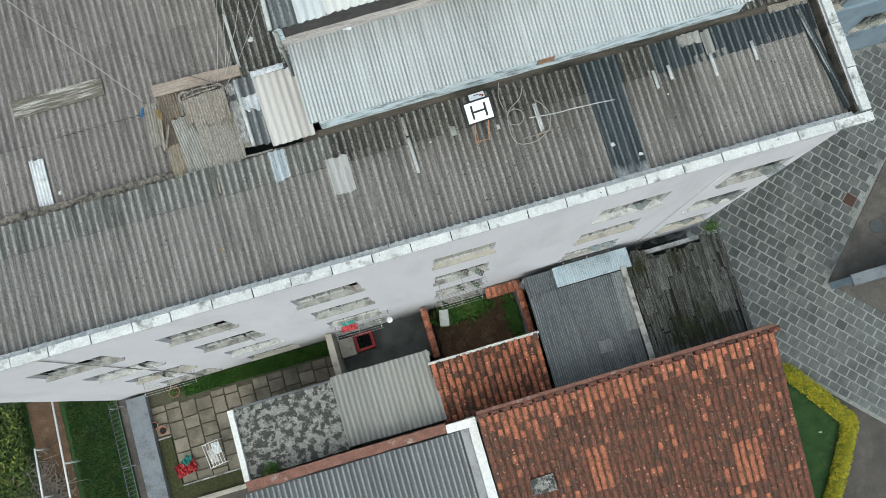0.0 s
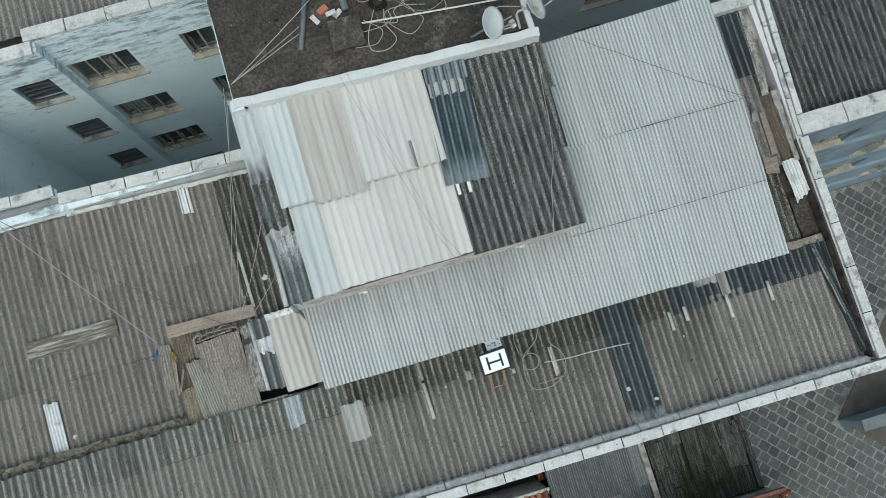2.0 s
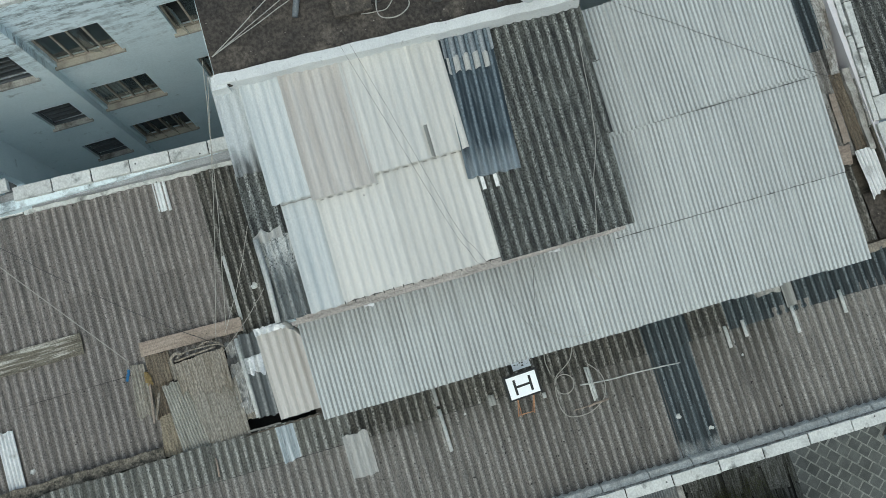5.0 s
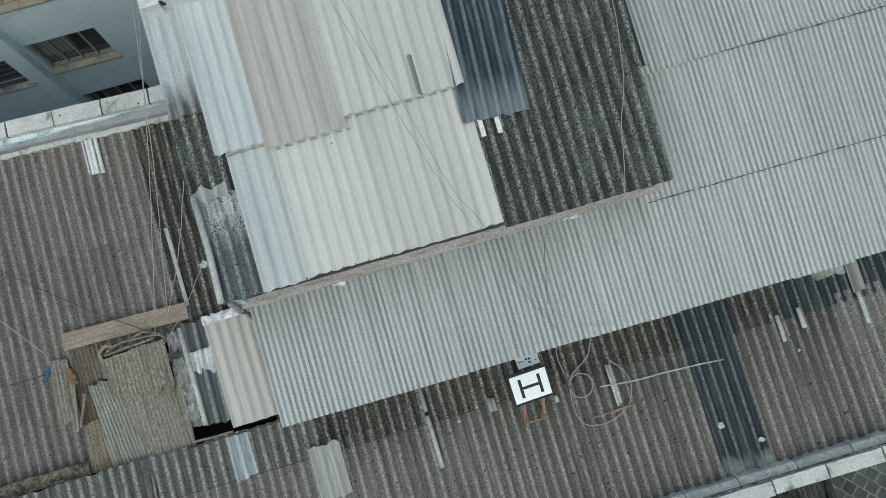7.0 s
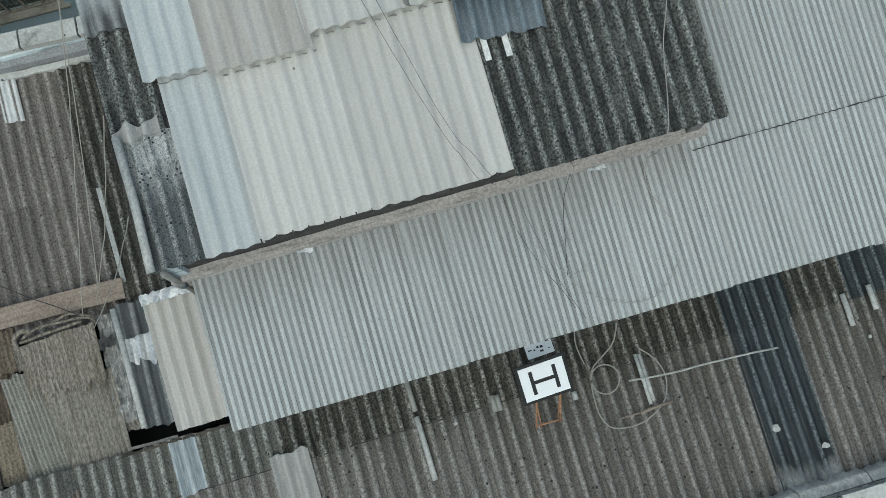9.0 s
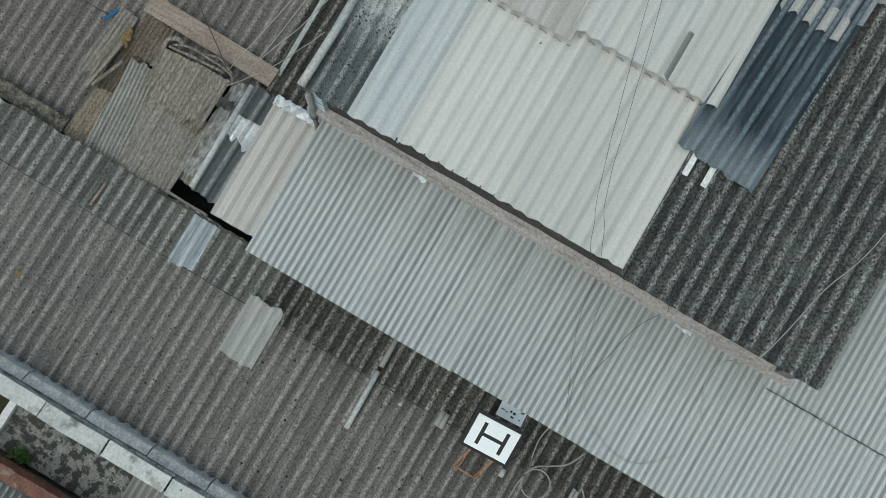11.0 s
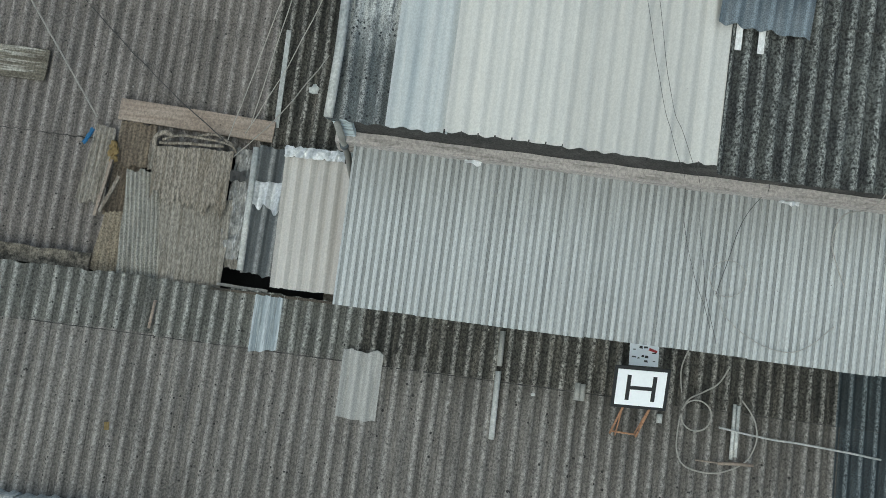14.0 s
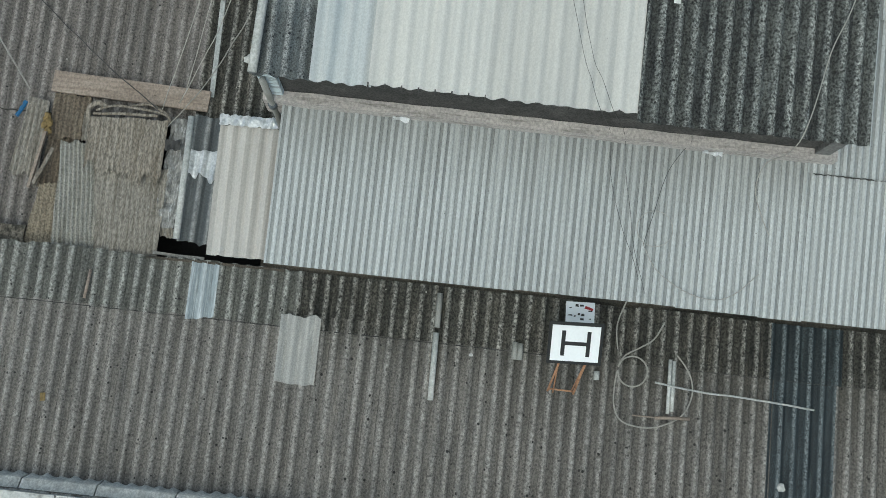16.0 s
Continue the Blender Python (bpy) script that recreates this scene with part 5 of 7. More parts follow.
V0 = [tuple(v.co) for v in me.vertices]
F0 = [tuple(p.vertices) for p in me.polygons]
rv, rf = [], []
turn = radians(-47)
cu, su = math.cos(turn), math.sin(turn)
made = 0


def on_street(x, y):
    if not (7.95 < x < 22 and -20 < y < 9):
        return False
    if y > 0.6 and x < 30:
        return False
    if x > 9.4 and y < -9.55 and (x - 9.6) < (-y - 9.5) * 0.95:
        return False
    return x - 12.2 < 0.95 * (y + 7.3) + 0.0 if y > -7.3 else x - 12.2 < -0.98 * (y + 7.3)


for i in range(-60, 60):
    for j in range(-60, 60):
        u, v = j * 0.4 + (0.2 if i % 2 else 0) + rnd.uniform(-0.012, 0.012), i * 0.36
        x, y = 11 + u * cu - v * su, -6 + u * su + v * cu
        if not on_street(x, y):
            continue
        p = pose(x, y, rnd.uniform(-0.006, 0.006), rnd.uniform(-0.6, 0.6), rnd.uniform(-0.6, 0.6), -47 + rnd.uniform(-1.5, 1.5)) @ Matrix.Diagonal((rnd.uniform(0.94, 1.02), rnd.uniform(0.95, 1.02), 1, 1))
        if made < 300 and y < -2 and y > -9:
            part("paver", me, "paver", street, at=p)
            made += 1
        else:
            k = len(rv)
            rv += [tuple(p @ Vector(c)) for c in V0]
            rf += [tuple(k + q for q in f) for f in F0]
tagged(part("pavers", joined("pavers", rv, rf, "paver"), "paver", street), kind="stuff")
part("joint_bed", quad_prism([(7.9, -22, -0.012), (22, -22, -0.012), (22, 0.8, -0.012), (7.9, 0.8, -0.012)], 0.05), "joint", street)
solo("sidewalk", quad_prism([(12.3, -7.35, 0.03), (25, -20.3, 0.03), (25, 5.6, 0.03)], 0.1), "asphalt", "worn brownish concrete pavement beside the stone street", "pavement", kind="structure")
solo("sidewalk", quad_prism([(9.5, -9.5, 0.012), (22, -22.6, 0.012), (7.9, -22.6, 0.012), (7.9, -9.5, 0.012)], 0.08), "asphalt", "worn brownish concrete ground beyond the hedge", "pavement", kind="structure")
solo("kerb_street", rough_box(0, 17.5, -0.07, 0.07, -0.05, 0.03, 0.3, 0.01), "joint", "thin pale kerb line along the stone street", "kerb", pose(9.55, -9.5, 0, 0, 0, -46.3), kind="structure")
hole = thing("manhole_cover", "square rusty manhole cover in a pale frame", "manhole", pose(14.15, -4.65, 0.012, 0, 0, -47))
part("rim", box(-0.24, 0.24, -0.24, 0.24, 0, 0.012, 0.004), "joint", hole)
part("lid", box(-0.21, 0.21, -0.21, 0.21, 0.012, 0.024, 0.005), "manhole", hole, "dark red-brown lid")
bm = bmesh.new()
bmesh.ops.create_cone(bm, cap_ends=True, segments=28, radius1=0.27, radius2=0.26, depth=0.03)
solo("round_cover", bm, "dark_floor", "round dark drain cover set in the concrete", "drain cover", pose(14.75, -5.85, 0.045))
nb = thing("neighbour_wall", "light blue garden wall with a grey coping", "wall", kind="structure")
part("wall", rough_box(12.35, 22, -7.62, -7.36, 0.03, 1.9, 0.4, 0.01), "east_wall", nb)
part("coping", rough_box(12.3, 22, -7.7, -7.3, 1.9, 2.0, 0.3, 0.01), "grey_blue_wall", nb, "grey blue coping")

lawn = solo("lawn", quad_prism([(7.75, -9.5, 0.05), (9.5, -9.75, 0.05), (11.2, -12.2, 0.05), (9.4, -15, 0.05), (7.75, -15, 0.05)], 0.1), "grass_ground", "small clipped green lawn inside the hedge", "lawn", kind="structure")


def hedge_at(r):
    pts = ((9.62, -9.85), (10.45, -11.0), (11.28, -12.25), (10.5, -13.5), (9.45, -15.0))
    k = r.randrange(4)
    t = r.random()
    a, b = pts[k], pts[k + 1]
    ang = r.uniform(0, 6.28)
    q = 0.3 * math.sqrt(r.random())
    return (a[0] + (b[0] - a[0]) * t + q * math.cos(ang), a[1] + (b[1] - a[1]) * t + q * math.sin(ang), 0.12 + r.random() * 0.5 * (1.1 - q * 2))


solo("hedge", leaf_cloud(9000, 0.055, hedge_at, "leaf_yellow", 3), "leaf_yellow", "low hedge thick with yellow flowers", "hedge", kind="stuff")

yard = thing("pavement_yard", "irregular buff stone flags with dark joints", "pavement", kind="structure")
part("joint_bed", quad_prism([(-12.9, -8.3, 0.0), (-5.7, -8.3, 0.0), (-5.7, -4.22, 0.0), (-12.9, -4.22, 0.0)], 0.05), "flag_joint", yard)
rnd = random.Random(44)
x = -12.62
while x < -5.9:
    w = rnd.uniform(0.48, 0.58)
    y = -8.0 + rnd.uniform(0, 0.3)
    while y < -4.95:
        l = min(rnd.uniform(0.4, 0.68), -4.78 - y)
        if l > 0.15:
            part("flag_stone", rough_box(x, x + w - 0.05, y, y + l - 0.05, 0.0, 0.05, 0.2, 0.014, x * 3 + y), "flag", yard)
        y += l
    x += w
for k, (x0, x1, y0, y1) in enumerate(((-12.62, -12.15, -8.3, -6.0), (-12.14, -9.25, -8.3, -7.78))):
    solo("lawn_strip", quad_prism([(x0, y0, 0.085), (x1, y0, 0.085), (x1, y1, 0.085), (x0, y1, 0.085)], 0.07), "moss", "narrow dark planted strip beside the stone yard", "lawn", kind="structure")
    solo("plank_edging", box(x0, x1, y1, y1 + 0.05, 0.0, 0.13, 0.006), "sill_grey", "thin pale kerb round the planted strip", "kerb", kind="structure")
solo("lawn_strip", quad_prism([(-11.4, -4.76, 0.07), (-5.8, -4.76, 0.07), (-5.8, -4.24, 0.07), (-11.4, -4.24, 0.07)], 0.06), "grass_ground", "narrow green grass strip along the facade foot", "lawn", kind="structure")


def blades(x0, x1, y0, y1, z, n, h, seed, mat="leaf"):
    r = random.Random(seed)
    V, F = [], []
    for _ in range(n):
        x, y = r.uniform(x0, x1), r.uniform(y0, y1)
        a = r.uniform(0, 6.28)
        dx, dy = 0.012 * math.cos(a), 0.012 * math.sin(a)
        hh = h * r.uniform(0.5, 1.3)
        k = len(V)
        V += [(x - dx, y - dy, z), (x + dx, y + dy, z), (x + r.uniform(-0.05, 0.05), y + r.uniform(-0.05, 0.05), z + hh)]
        F.append((k, k + 1, k + 2))
    return joined("grass", V, F, mat)


solo("grass", blades(-11.3, -5.85, -4.74, -4.26, 0.07, 12000, 0.07, 2, "lawn_blade"), "lawn_blade", "short green grass along the facade", "grass", kind="stuff")
solo("shrubs", leaf_cloud(1300, 0.1, lambda r: (r.uniform(-20, -17.2), r.uniform(-7, -3.4), 0.2 + 0.8 * r.random() * r.random()), "leaf_lime", 17), "leaf_lime", "yellow-green leafy plants beside the dirt path", "shrub", kind="stuff")
solo("garden_soil", quad_prism([(-26, -14, 0.02), (-13.75, -14, 0.02), (-13.75, -3.2, 0.02), (-26, -3.2, 0.02)], 0.08), "grass_ground", "dark grassy garden ground", "garden", kind="structure")
solo("dirt_path", rough_box(-16.9, -15.75, -12, -3.4, 0.0, 0.045, 0.4, 0.02), "soil", "bare red-brown dirt path in the garden", "path", kind="structure")
solo("grass", blades(-15.6, -13.9, -11, -3.3, 0.02, 14000, 0.14, 6), "leaf", "tall dark green grass in the garden", "grass", kind="stuff")
solo("shrubs", leaf_cloud(16000, 0.07, lambda r: (r.uniform(-21, -17), r.uniform(-9, -3.3), 0.05 + 0.75 * r.random() * abs(math.sin(3 * r.random()))), "leaf", 7), "leaf", "tangled green shrubs beside the dirt path", "shrub", kind="stuff")
for pts, lab in ((((-15.35, -3.3, 1.6), (-15.5, -8.5, 1.6)), "white painted rail along the garden grass"), (((-16.45, -5.1, 1.2), (-16.6, -8.5, 1.2)), "white painted rail beside the dirt path")):
    rail = thing("garden_rail", lab, "rail")
    part("bar", tube(pts, 0.035), "white_paint", rail)
    for t in (0.02, 0.5, 0.95):
        a, b = Vector(pts[0]), Vector(pts[1])
        p = a.lerp(b, t)
        part("post", tube([(p.x, p.y, 0), tuple(p)], 0.03), "white_paint", rail)
solo("wall_garden", rough_box(-13.35, -12.65, -14, -4.3, 0, 0.35, 0.4, 0.008), "grey_blue_wall", "grey blue painted low garden wall", "wall", kind="structure")
fence = thing("wire_fence", "dark wire ladder fence along the garden wall", "fence")
for x in (-13.75, -13.45):
    part("wire", tube([(x, -13, 1.0), (x, -4.3, 1.0)], 0.016, 5), "pipe_dark", fence)
for k in range(58):
    part("rung", tube([(-13.75, -13 + 0.15 * k, 1.0), (-13.45, -12.95 + 0.15 * k, 1.0)], 0.008, 4), "pipe_dark", fence)

rnd = random.Random(61)
V, F = [], []
for _ in range(1100):
    a, l = rnd.uniform(0, 6.28), rnd.uniform(0.3, 0.9)
    c = Vector((-17.0 + rnd.gauss(0, 0.45), -7.3 + rnd.gauss(0, 0.7), 0.1 + abs(rnd.gauss(0, 0.2))))
    d = Vector((math.cos(a), math.sin(a), rnd.uniform(-0.2, 0.4))) * l / 2
    n = Vector((-math.sin(a), math.cos(a), 0)) * 0.02
    k = len(V)
    V += [tuple(c - d + n), tuple(c - d - n), tuple(c - d + Vector((0, 0, 0.02))), tuple(c + d)]
    F += [(k, k + 1, k + 3), (k + 1, k + 2, k + 3), (k + 2, k, k + 3)]
solo("brushwood", joined("brushwood", V, F, "wood_grey"), "wood_grey", "heap of dry grey cut branches in the garden", "brushwood", kind="stuff")
solo("grass", blades(-23, -16.9, -12, -3.3, 0.02, 16000, 0.16, 16), "leaf", "ragged green grass around the shrubs", "grass", kind="stuff")

# dark court, garden bed and their walls
solo("court_floor", quad_prism([(-5.6, -6.0, 0.03), (-2.2, -6.0, 0.03), (-2.2, -4.22, 0.03), (-5.6, -4.22, 0.03)], 0.08), "court", "dark damp concrete of the small court", "floor", kind="structure")
solo("wall_court", rough_box(-5.72, -5.5, -5.9, -4.23, 0, 2.2, 0.3, 0.01), "sill", "cream rendered yard wall", "wall", kind="structure")
solo("garden_bed", rough_box(-2.0, 1.0, -6.1, -4.3, 0.0, 0.25, 0.2, 0.05), "soil", "reddish soil of the walled garden bed", "soil", kind="structure")
solo("bed_plants", leaf_cloud(1500, 0.1, lambda r: (-0.9 + 0.75 * r.gauss(0, 0.6), -4.6 + 0.16 * r.gauss(0, 1), 0.25 + 0.6 * r.random()), "lawn_blade", 9), "lawn_blade", "leafy green plants against the facade", "plants", kind="stuff")
solo("bed_plants", leaf_cloud(700, 0.09, lambda r: (0.85 + 0.12 * r.gauss(0, 1), -5.3 + 0.4 * r.gauss(0, 1), 0.25 + 0.5 * r.random()), "lawn_blade", 10), "lawn_blade", "leafy green plants beside the bed wall", "plants", kind="stuff")
for nm, x0, x1, y0, y1 in (("wall_bed", -2.38, -2.12, -6.0, -4.25), ("wall_bed_east", 1.0, 1.2, -6.1, -4.45)):
    w = thing(nm, "low wall topped with clay tiles", "wall", kind="structure")
    part("wall", box(x0 + 0.05, x1 - 0.05, y0, y1, 0, 2.1), "house_wall", w)
    V, F = tile_points(0.24, 0.26, 0.07)
    for k in range(int((y1 - y0) / 0.21)):
        part("coping_tile", joined("coping_tile", V, F, "tile_new", True), "tile_new", w, at=pose((x0 + x1) / 2 - 0.12, y0 + 0.21 * k, 2.12, 4))
V, F = tile_points(0.19, 0.36, 0.05)
eave = thing("small_eave", "short row of orange clay tiles on the facade foot", "eave")
for k in range(6):
    part("roof_tile", joined("roof_tile", V, F, "tile_new", True), "tile_new", eave, at=pose(-0.05 + 0.2 * k, -4.6, 2.2, 12))
part("board", box(-0.05, 1.2, -4.6, -4.22, 2.1, 2.18), "wood_grey", eave)

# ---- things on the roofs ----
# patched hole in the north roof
# black slab added below the gap, its colour standing for the shade inside
solo("hole_lining", quad_prism([(-6.9, -1.4, 14.3), (-3.7, -1.4, 14.3), (-3.7, 0.55, 14.3), (-6.9, 0.55, 14.3)], 0.1), "dark", "near-black slab painted as the shade under the patched roof", "lining", kind="structure")
solo("plank", rough_box(-0.95, 0.95, -0.13, 0.13, -0.02, 0.02, 0.2, 0.006), "wood_plank", "long sun-bleached plank laid across the patched roof", "plank", pose(-5.6, 0.53, 14.79, 1.5, 0, -1.6))
solo("plank", rough_box(-0.98, 0.98, -0.2, 0.2, -0.015, 0.015, 0.14, 0.012), "wood_board", "broad silvered old board lying on the roof", "plank", pose(-8.52, 0.985, 14.76, 1.5, 0, 0))


def lay_sheet(corners, z, pitch=P_OLD, amp=0.008, torn=(0.03, 0.03), seed=1, sag=0.02):
    """A thin corrugated sheet laid into four corners of the plan (top left, top right, bottom right, bottom left), its ribs running down it."""
    tl, tr, br, bl = [Vector((c[0], c[1], 0)) for c in corners]
    down = bl + br - tl - tr
    place = Matrix.Translation((tl.x, tl.y, z)) @ Matrix.Rotation(math.atan2(down.x, -down.y), 4, "Z")
    back = place.inverted()
    w, l = (tr - tl).length, (bl - tl).length
    nx, ny = max(4, round(w / pitch * 6)), max(4, round(l / 0.09))
    bm = bmesh.new()
    grid = []
    for j in range(ny + 1):
        row = []
        for i in range(nx + 1):
            u, v = i / nx, j / ny
            edge = torn[0] if j == 0 else torn[1] if j == ny else 0.0
            if edge:
                k = Vector((u * w * 11, seed * 3.7 + j, 0))
                v += edge / l * (noise.noise(k) + 0.6 * noise.noise(k * 3.1)) * 1.3
            p = tl.lerp(tr, u).lerp(bl.lerp(br, u), v)
            side = 0.007 * noise.noise(Vector((j * 0.8, seed, 2.0 + 5 * (u > 0.5)))) if i in (0, nx) else 0.0
            q = back @ Vector((p.x + side, p.y, z))
            row.append(bm.verts.new((q.x, q.y, amp * math.cos(2 * math.pi * q.x / pitch) + sag * noise.noise(Vector((p.x * 2, p.y * 2, seed))))))
        grid.append(row)
    for j in range(ny):
        for i in range(nx):
            bm.faces.new((grid[j][i], grid[j + 1][i], grid[j + 1][i + 1], grid[j][i + 1]))
    made = bmesh.ops.extrude_face_region(bm, geom=bm.faces[:])
    bmesh.ops.translate(bm, verts=[v for v in made["geom"] if isinstance(v, bmesh.types.BMVert)], vec=(0, 0, 0.006))
    bmesh.ops.recalc_face_normals(bm, faces=bm.faces[:])
    return bm, place


def loose_sheet(label, corners, z, mat, pitch=P_OLD, amp=0.008, torn=(0.03, 0.03), seed=1, sag=0.02):
    bm, place = lay_sheet(corners, z, pitch, amp, torn, seed, sag)
    return solo("roof_sheet", bm, mat, label, "roofing sheet", place, "loose roofing sheets")


def laid(name, mat, label, category, *shape, group=""):
    bm, place = lay_sheet(*shape)
    return solo(name, bm, mat, label, category, place, group)


loose_sheet("large grey-brown weathered sheet patching the roof", ((-5.86, -0.4), (-4.98, -0.4), (-4.96, -1.65), (-5.67, -1.63)), 14.87, "old_sheet", P_OLD, 0.003, seed=1)
loose_sheet("narrow pale grey corrugated sheet patching the roof", ((-6.31, -0.16), (-5.93, -0.17), (-5.62, -1.61), (-6.2, -1.64)), 14.83, "ribbed_grey", 0.052, 0.012, (0.06, 0.03), 2)
loose_sheet("rusty brown sheet under the plank end", ((-6.51, 0.42), (-6.07, 0.4), (-6.01, -0.13), (-6.52, -0.13)), 14.76, "rusty_sheet", seed=3)
loose_sheet("dark rusty sheet deep in the roof gap", ((-6.52, -0.1), (-6.2, -0.1), (-6.2, -0.8), (-6.56, -0.76)), 14.7, "rusty_sheet", seed=9)
loose_sheet("small grey-brown sheet lying askew", ((-6.8, 0.34), (-6.55, 0.3), (-6.53, -0.72), (-6.88, -0.57)), 14.78, "old_sheet", P_OLD, 0.01, (0.02, 0.08), 4)
loose_sheet("yellowish broken sheet lying askew", ((-6.5, -0.71), (-6.29, -0.71), (-6.19, -1.46), (-6.58, -1.42)), 14.75, "old_sheet_tan", seed=5)
loose_sheet("upper grey-brown sheet with a torn lower edge", ((-5.995, 0.116), (-5.05, 0.17), (-5.04, -0.56), (-5.95, -0.5)), 14.95, "old_sheet_warm", P_OLD, 0.004, (0.015, 0.13), 6)
loose_sheet("narrow torn grey strip beside the upper sheet", ((-6.09, 0.2), (-6.01, 0.2), (-6.01, -0.16), (-6.07, -0.17)), 14.84, "old_sheet", seed=11)
loose_sheet("beige stained corrugated sheet beside the metal roof", ((-4.43, 0.2), (-3.48, 0.2), (-3.45, -1.36), (-4.37, -1.38)), 14.95, "beige_sheet", P_BIG, 0.024, (0.015, 0.01), 7, 0.008)
loose_sheet("dark bluish corrugated strip beside the beige sheet", ((-4.77, 0.3), (-4.36, 0.3), (-4.36, -1.26), (-4.76, -1.24)), 14.84, "zinc_low", 0.17, 0.024, (0.02, 0.03), 8, 0.01)
loose_sheet("small dark corrugated scrap over the roof gap", ((-4.99, -1.09), (-4.81, -1.1), (-4.79, -1.22), (-4.96, -1.21)), 14.83, "old_sheet", 0.05, 0.01, seed=10)
solo("strip", rough_box(-0.3, 0.3, -0.017, 0.017, -0.012, 0.012, 0.05, 0.006), "sill_grey", "pale crumbling lath along the roof gap", "strip", pose(-4.7, -1.42, 14.9, 0, 0, -1))
solo("batten", rough_box(-0.8, 0.8, -0.014, 0.014, -0.03, 0.03, 0.2, 0.004), "gutter_dirt", "dark grimy timber batten along the roof gap", "batten", pose(-4.25, -1.47, 14.93, 0, 0, 0.5))
solo("batten", rough_box(-0.018, 0.018, -0.35, 0.35, -0.02, 0.02, 0.1, 0.006), "wood_plank", "broken pale batten lying across the hole", "batten", pose(-6.54, -0.45, 14.86, 0, 0, -7))
solo("batten", rough_box(-0.022, 0.022, -0.24, 0.24, -0.012, 0.012, 0.1, 0.008), "wood_grey", "short splintered batten leaning over the hole", "batten", pose(-6.46, -0.52, 14.85, 0, 0, -20))
solo("flashing", tube([(-4.8, 0.26, 14.92), (-4.785, -0.4, 14.89), (-4.765, -1.22, 14.88)], 0.04), "pvc", "pale rounded ridge strip on the roof", "flashing")
solo("flashing", box(-0.03, 0.03, -0.62, 0.62, 0, 0.015, 0.004), "pvc", "narrow pale strip along the corrugated roof", "flashing", pose(-4.66, 1.2, 14.76, 2, 0, 1.4))


def crumpled(w, l, seed, amp=0.03):
    bm = bmesh.new()
    nx, ny = max(4, int(w / 0.03)), max(4, int(l / 0.03))
    g = [[bm.verts.new((w * i / nx + 0.02 * noise.noise(Vector((i, j * 0.7, seed))), l * j / ny + 0.03 * noise.noise(Vector((i * 0.6, j, seed + 4))), amp * noise.noise(Vector((i * 0.55, j * 0.25, seed)))))
          for i in range(nx + 1)] for j in range(ny + 1)]
    for j in range(ny):
        for i in range(nx):
            bm.faces.new((g[j][i], g[j][i + 1], g[j + 1][i + 1], g[j + 1][i]))
    made = bmesh.ops.extrude_face_region(bm, geom=bm.faces[:])
    bmesh.ops.translate(bm, verts=[v for v in made["geom"] if isinstance(v, bmesh.types.BMVert)], vec=(0, 0, 0.004))
    bmesh.ops.recalc_face_normals(bm, faces=bm.faces[:])
    return bm


solo("plastic_sheet", crumpled(0.24, 1.34, 1, 0.05), "plastic_sheet", "crinkled translucent plastic over the roof gap", "plastic sheet", pose(-5.06, -1.1, 14.86, 0, 0, -1))
laid("foil_tape", "foil", "shiny foil tape across a dark sheet", "foil tape", ((-4.75, -0.13), (-4.4, -0.12), (-4.42, -0.48), (-4.75, -0.42)), 14.872, P_BIG, 0.024, (0.01, 0.07), 2, 0.01)
solo("foil_tape", crumpled(0.72, 0.13, 3, 0.03), "foil", "shiny ragged foil tape over a sheet's upper edge", "foil tape", pose(-4.44, 0.18, 15.0, 0, 0, 1))
solo("rag", crumpled(0.18, 0.12, 5, 0.05), "cable_dark", "crumpled black plastic on the patched roof", "rag", pose(-5.04, -0.19, 14.95, 8, 4, 6))
for k, (pts, r) in enumerate(((((-5.92, 0.2, 14.94), (-5.7, 0.27, 14.97), (-5.42, 0.28, 14.96), (-5.12, 0.25, 14.93), (-5.03, 0.15, 14.92)), 0.016), (((-5.96, 0.17, 14.93), (-5.6, 0.19, 14.96), (-5.2, 0.22, 14.93)), 0.02), (((-6.02, 0.1, 14.92), (-6.0, 0.22, 14.95), (-5.9, 0.3, 14.95), (-5.8, 0.26, 14.94)), 0.032), (((-5.5, 0.3, 14.93), (-5.3, 0.34, 14.92), (-5.08, 0.26, 14.92)), 0.018))):
    solo("rolled_strip", tube(loose(pts, 18, 0.02, k), r), "old_sheet_warm", "curled strip of old grey sheeting under the plank", "strip", group="curled strips")
solo("debris_line", rough_box(-13.3, -6.55, -1.45, -1.24, 14.5, 14.79, 0.07, 0.035, 2), "rubble", "crumbling dirt and mortar along the roof step", "debris", kind="structure")

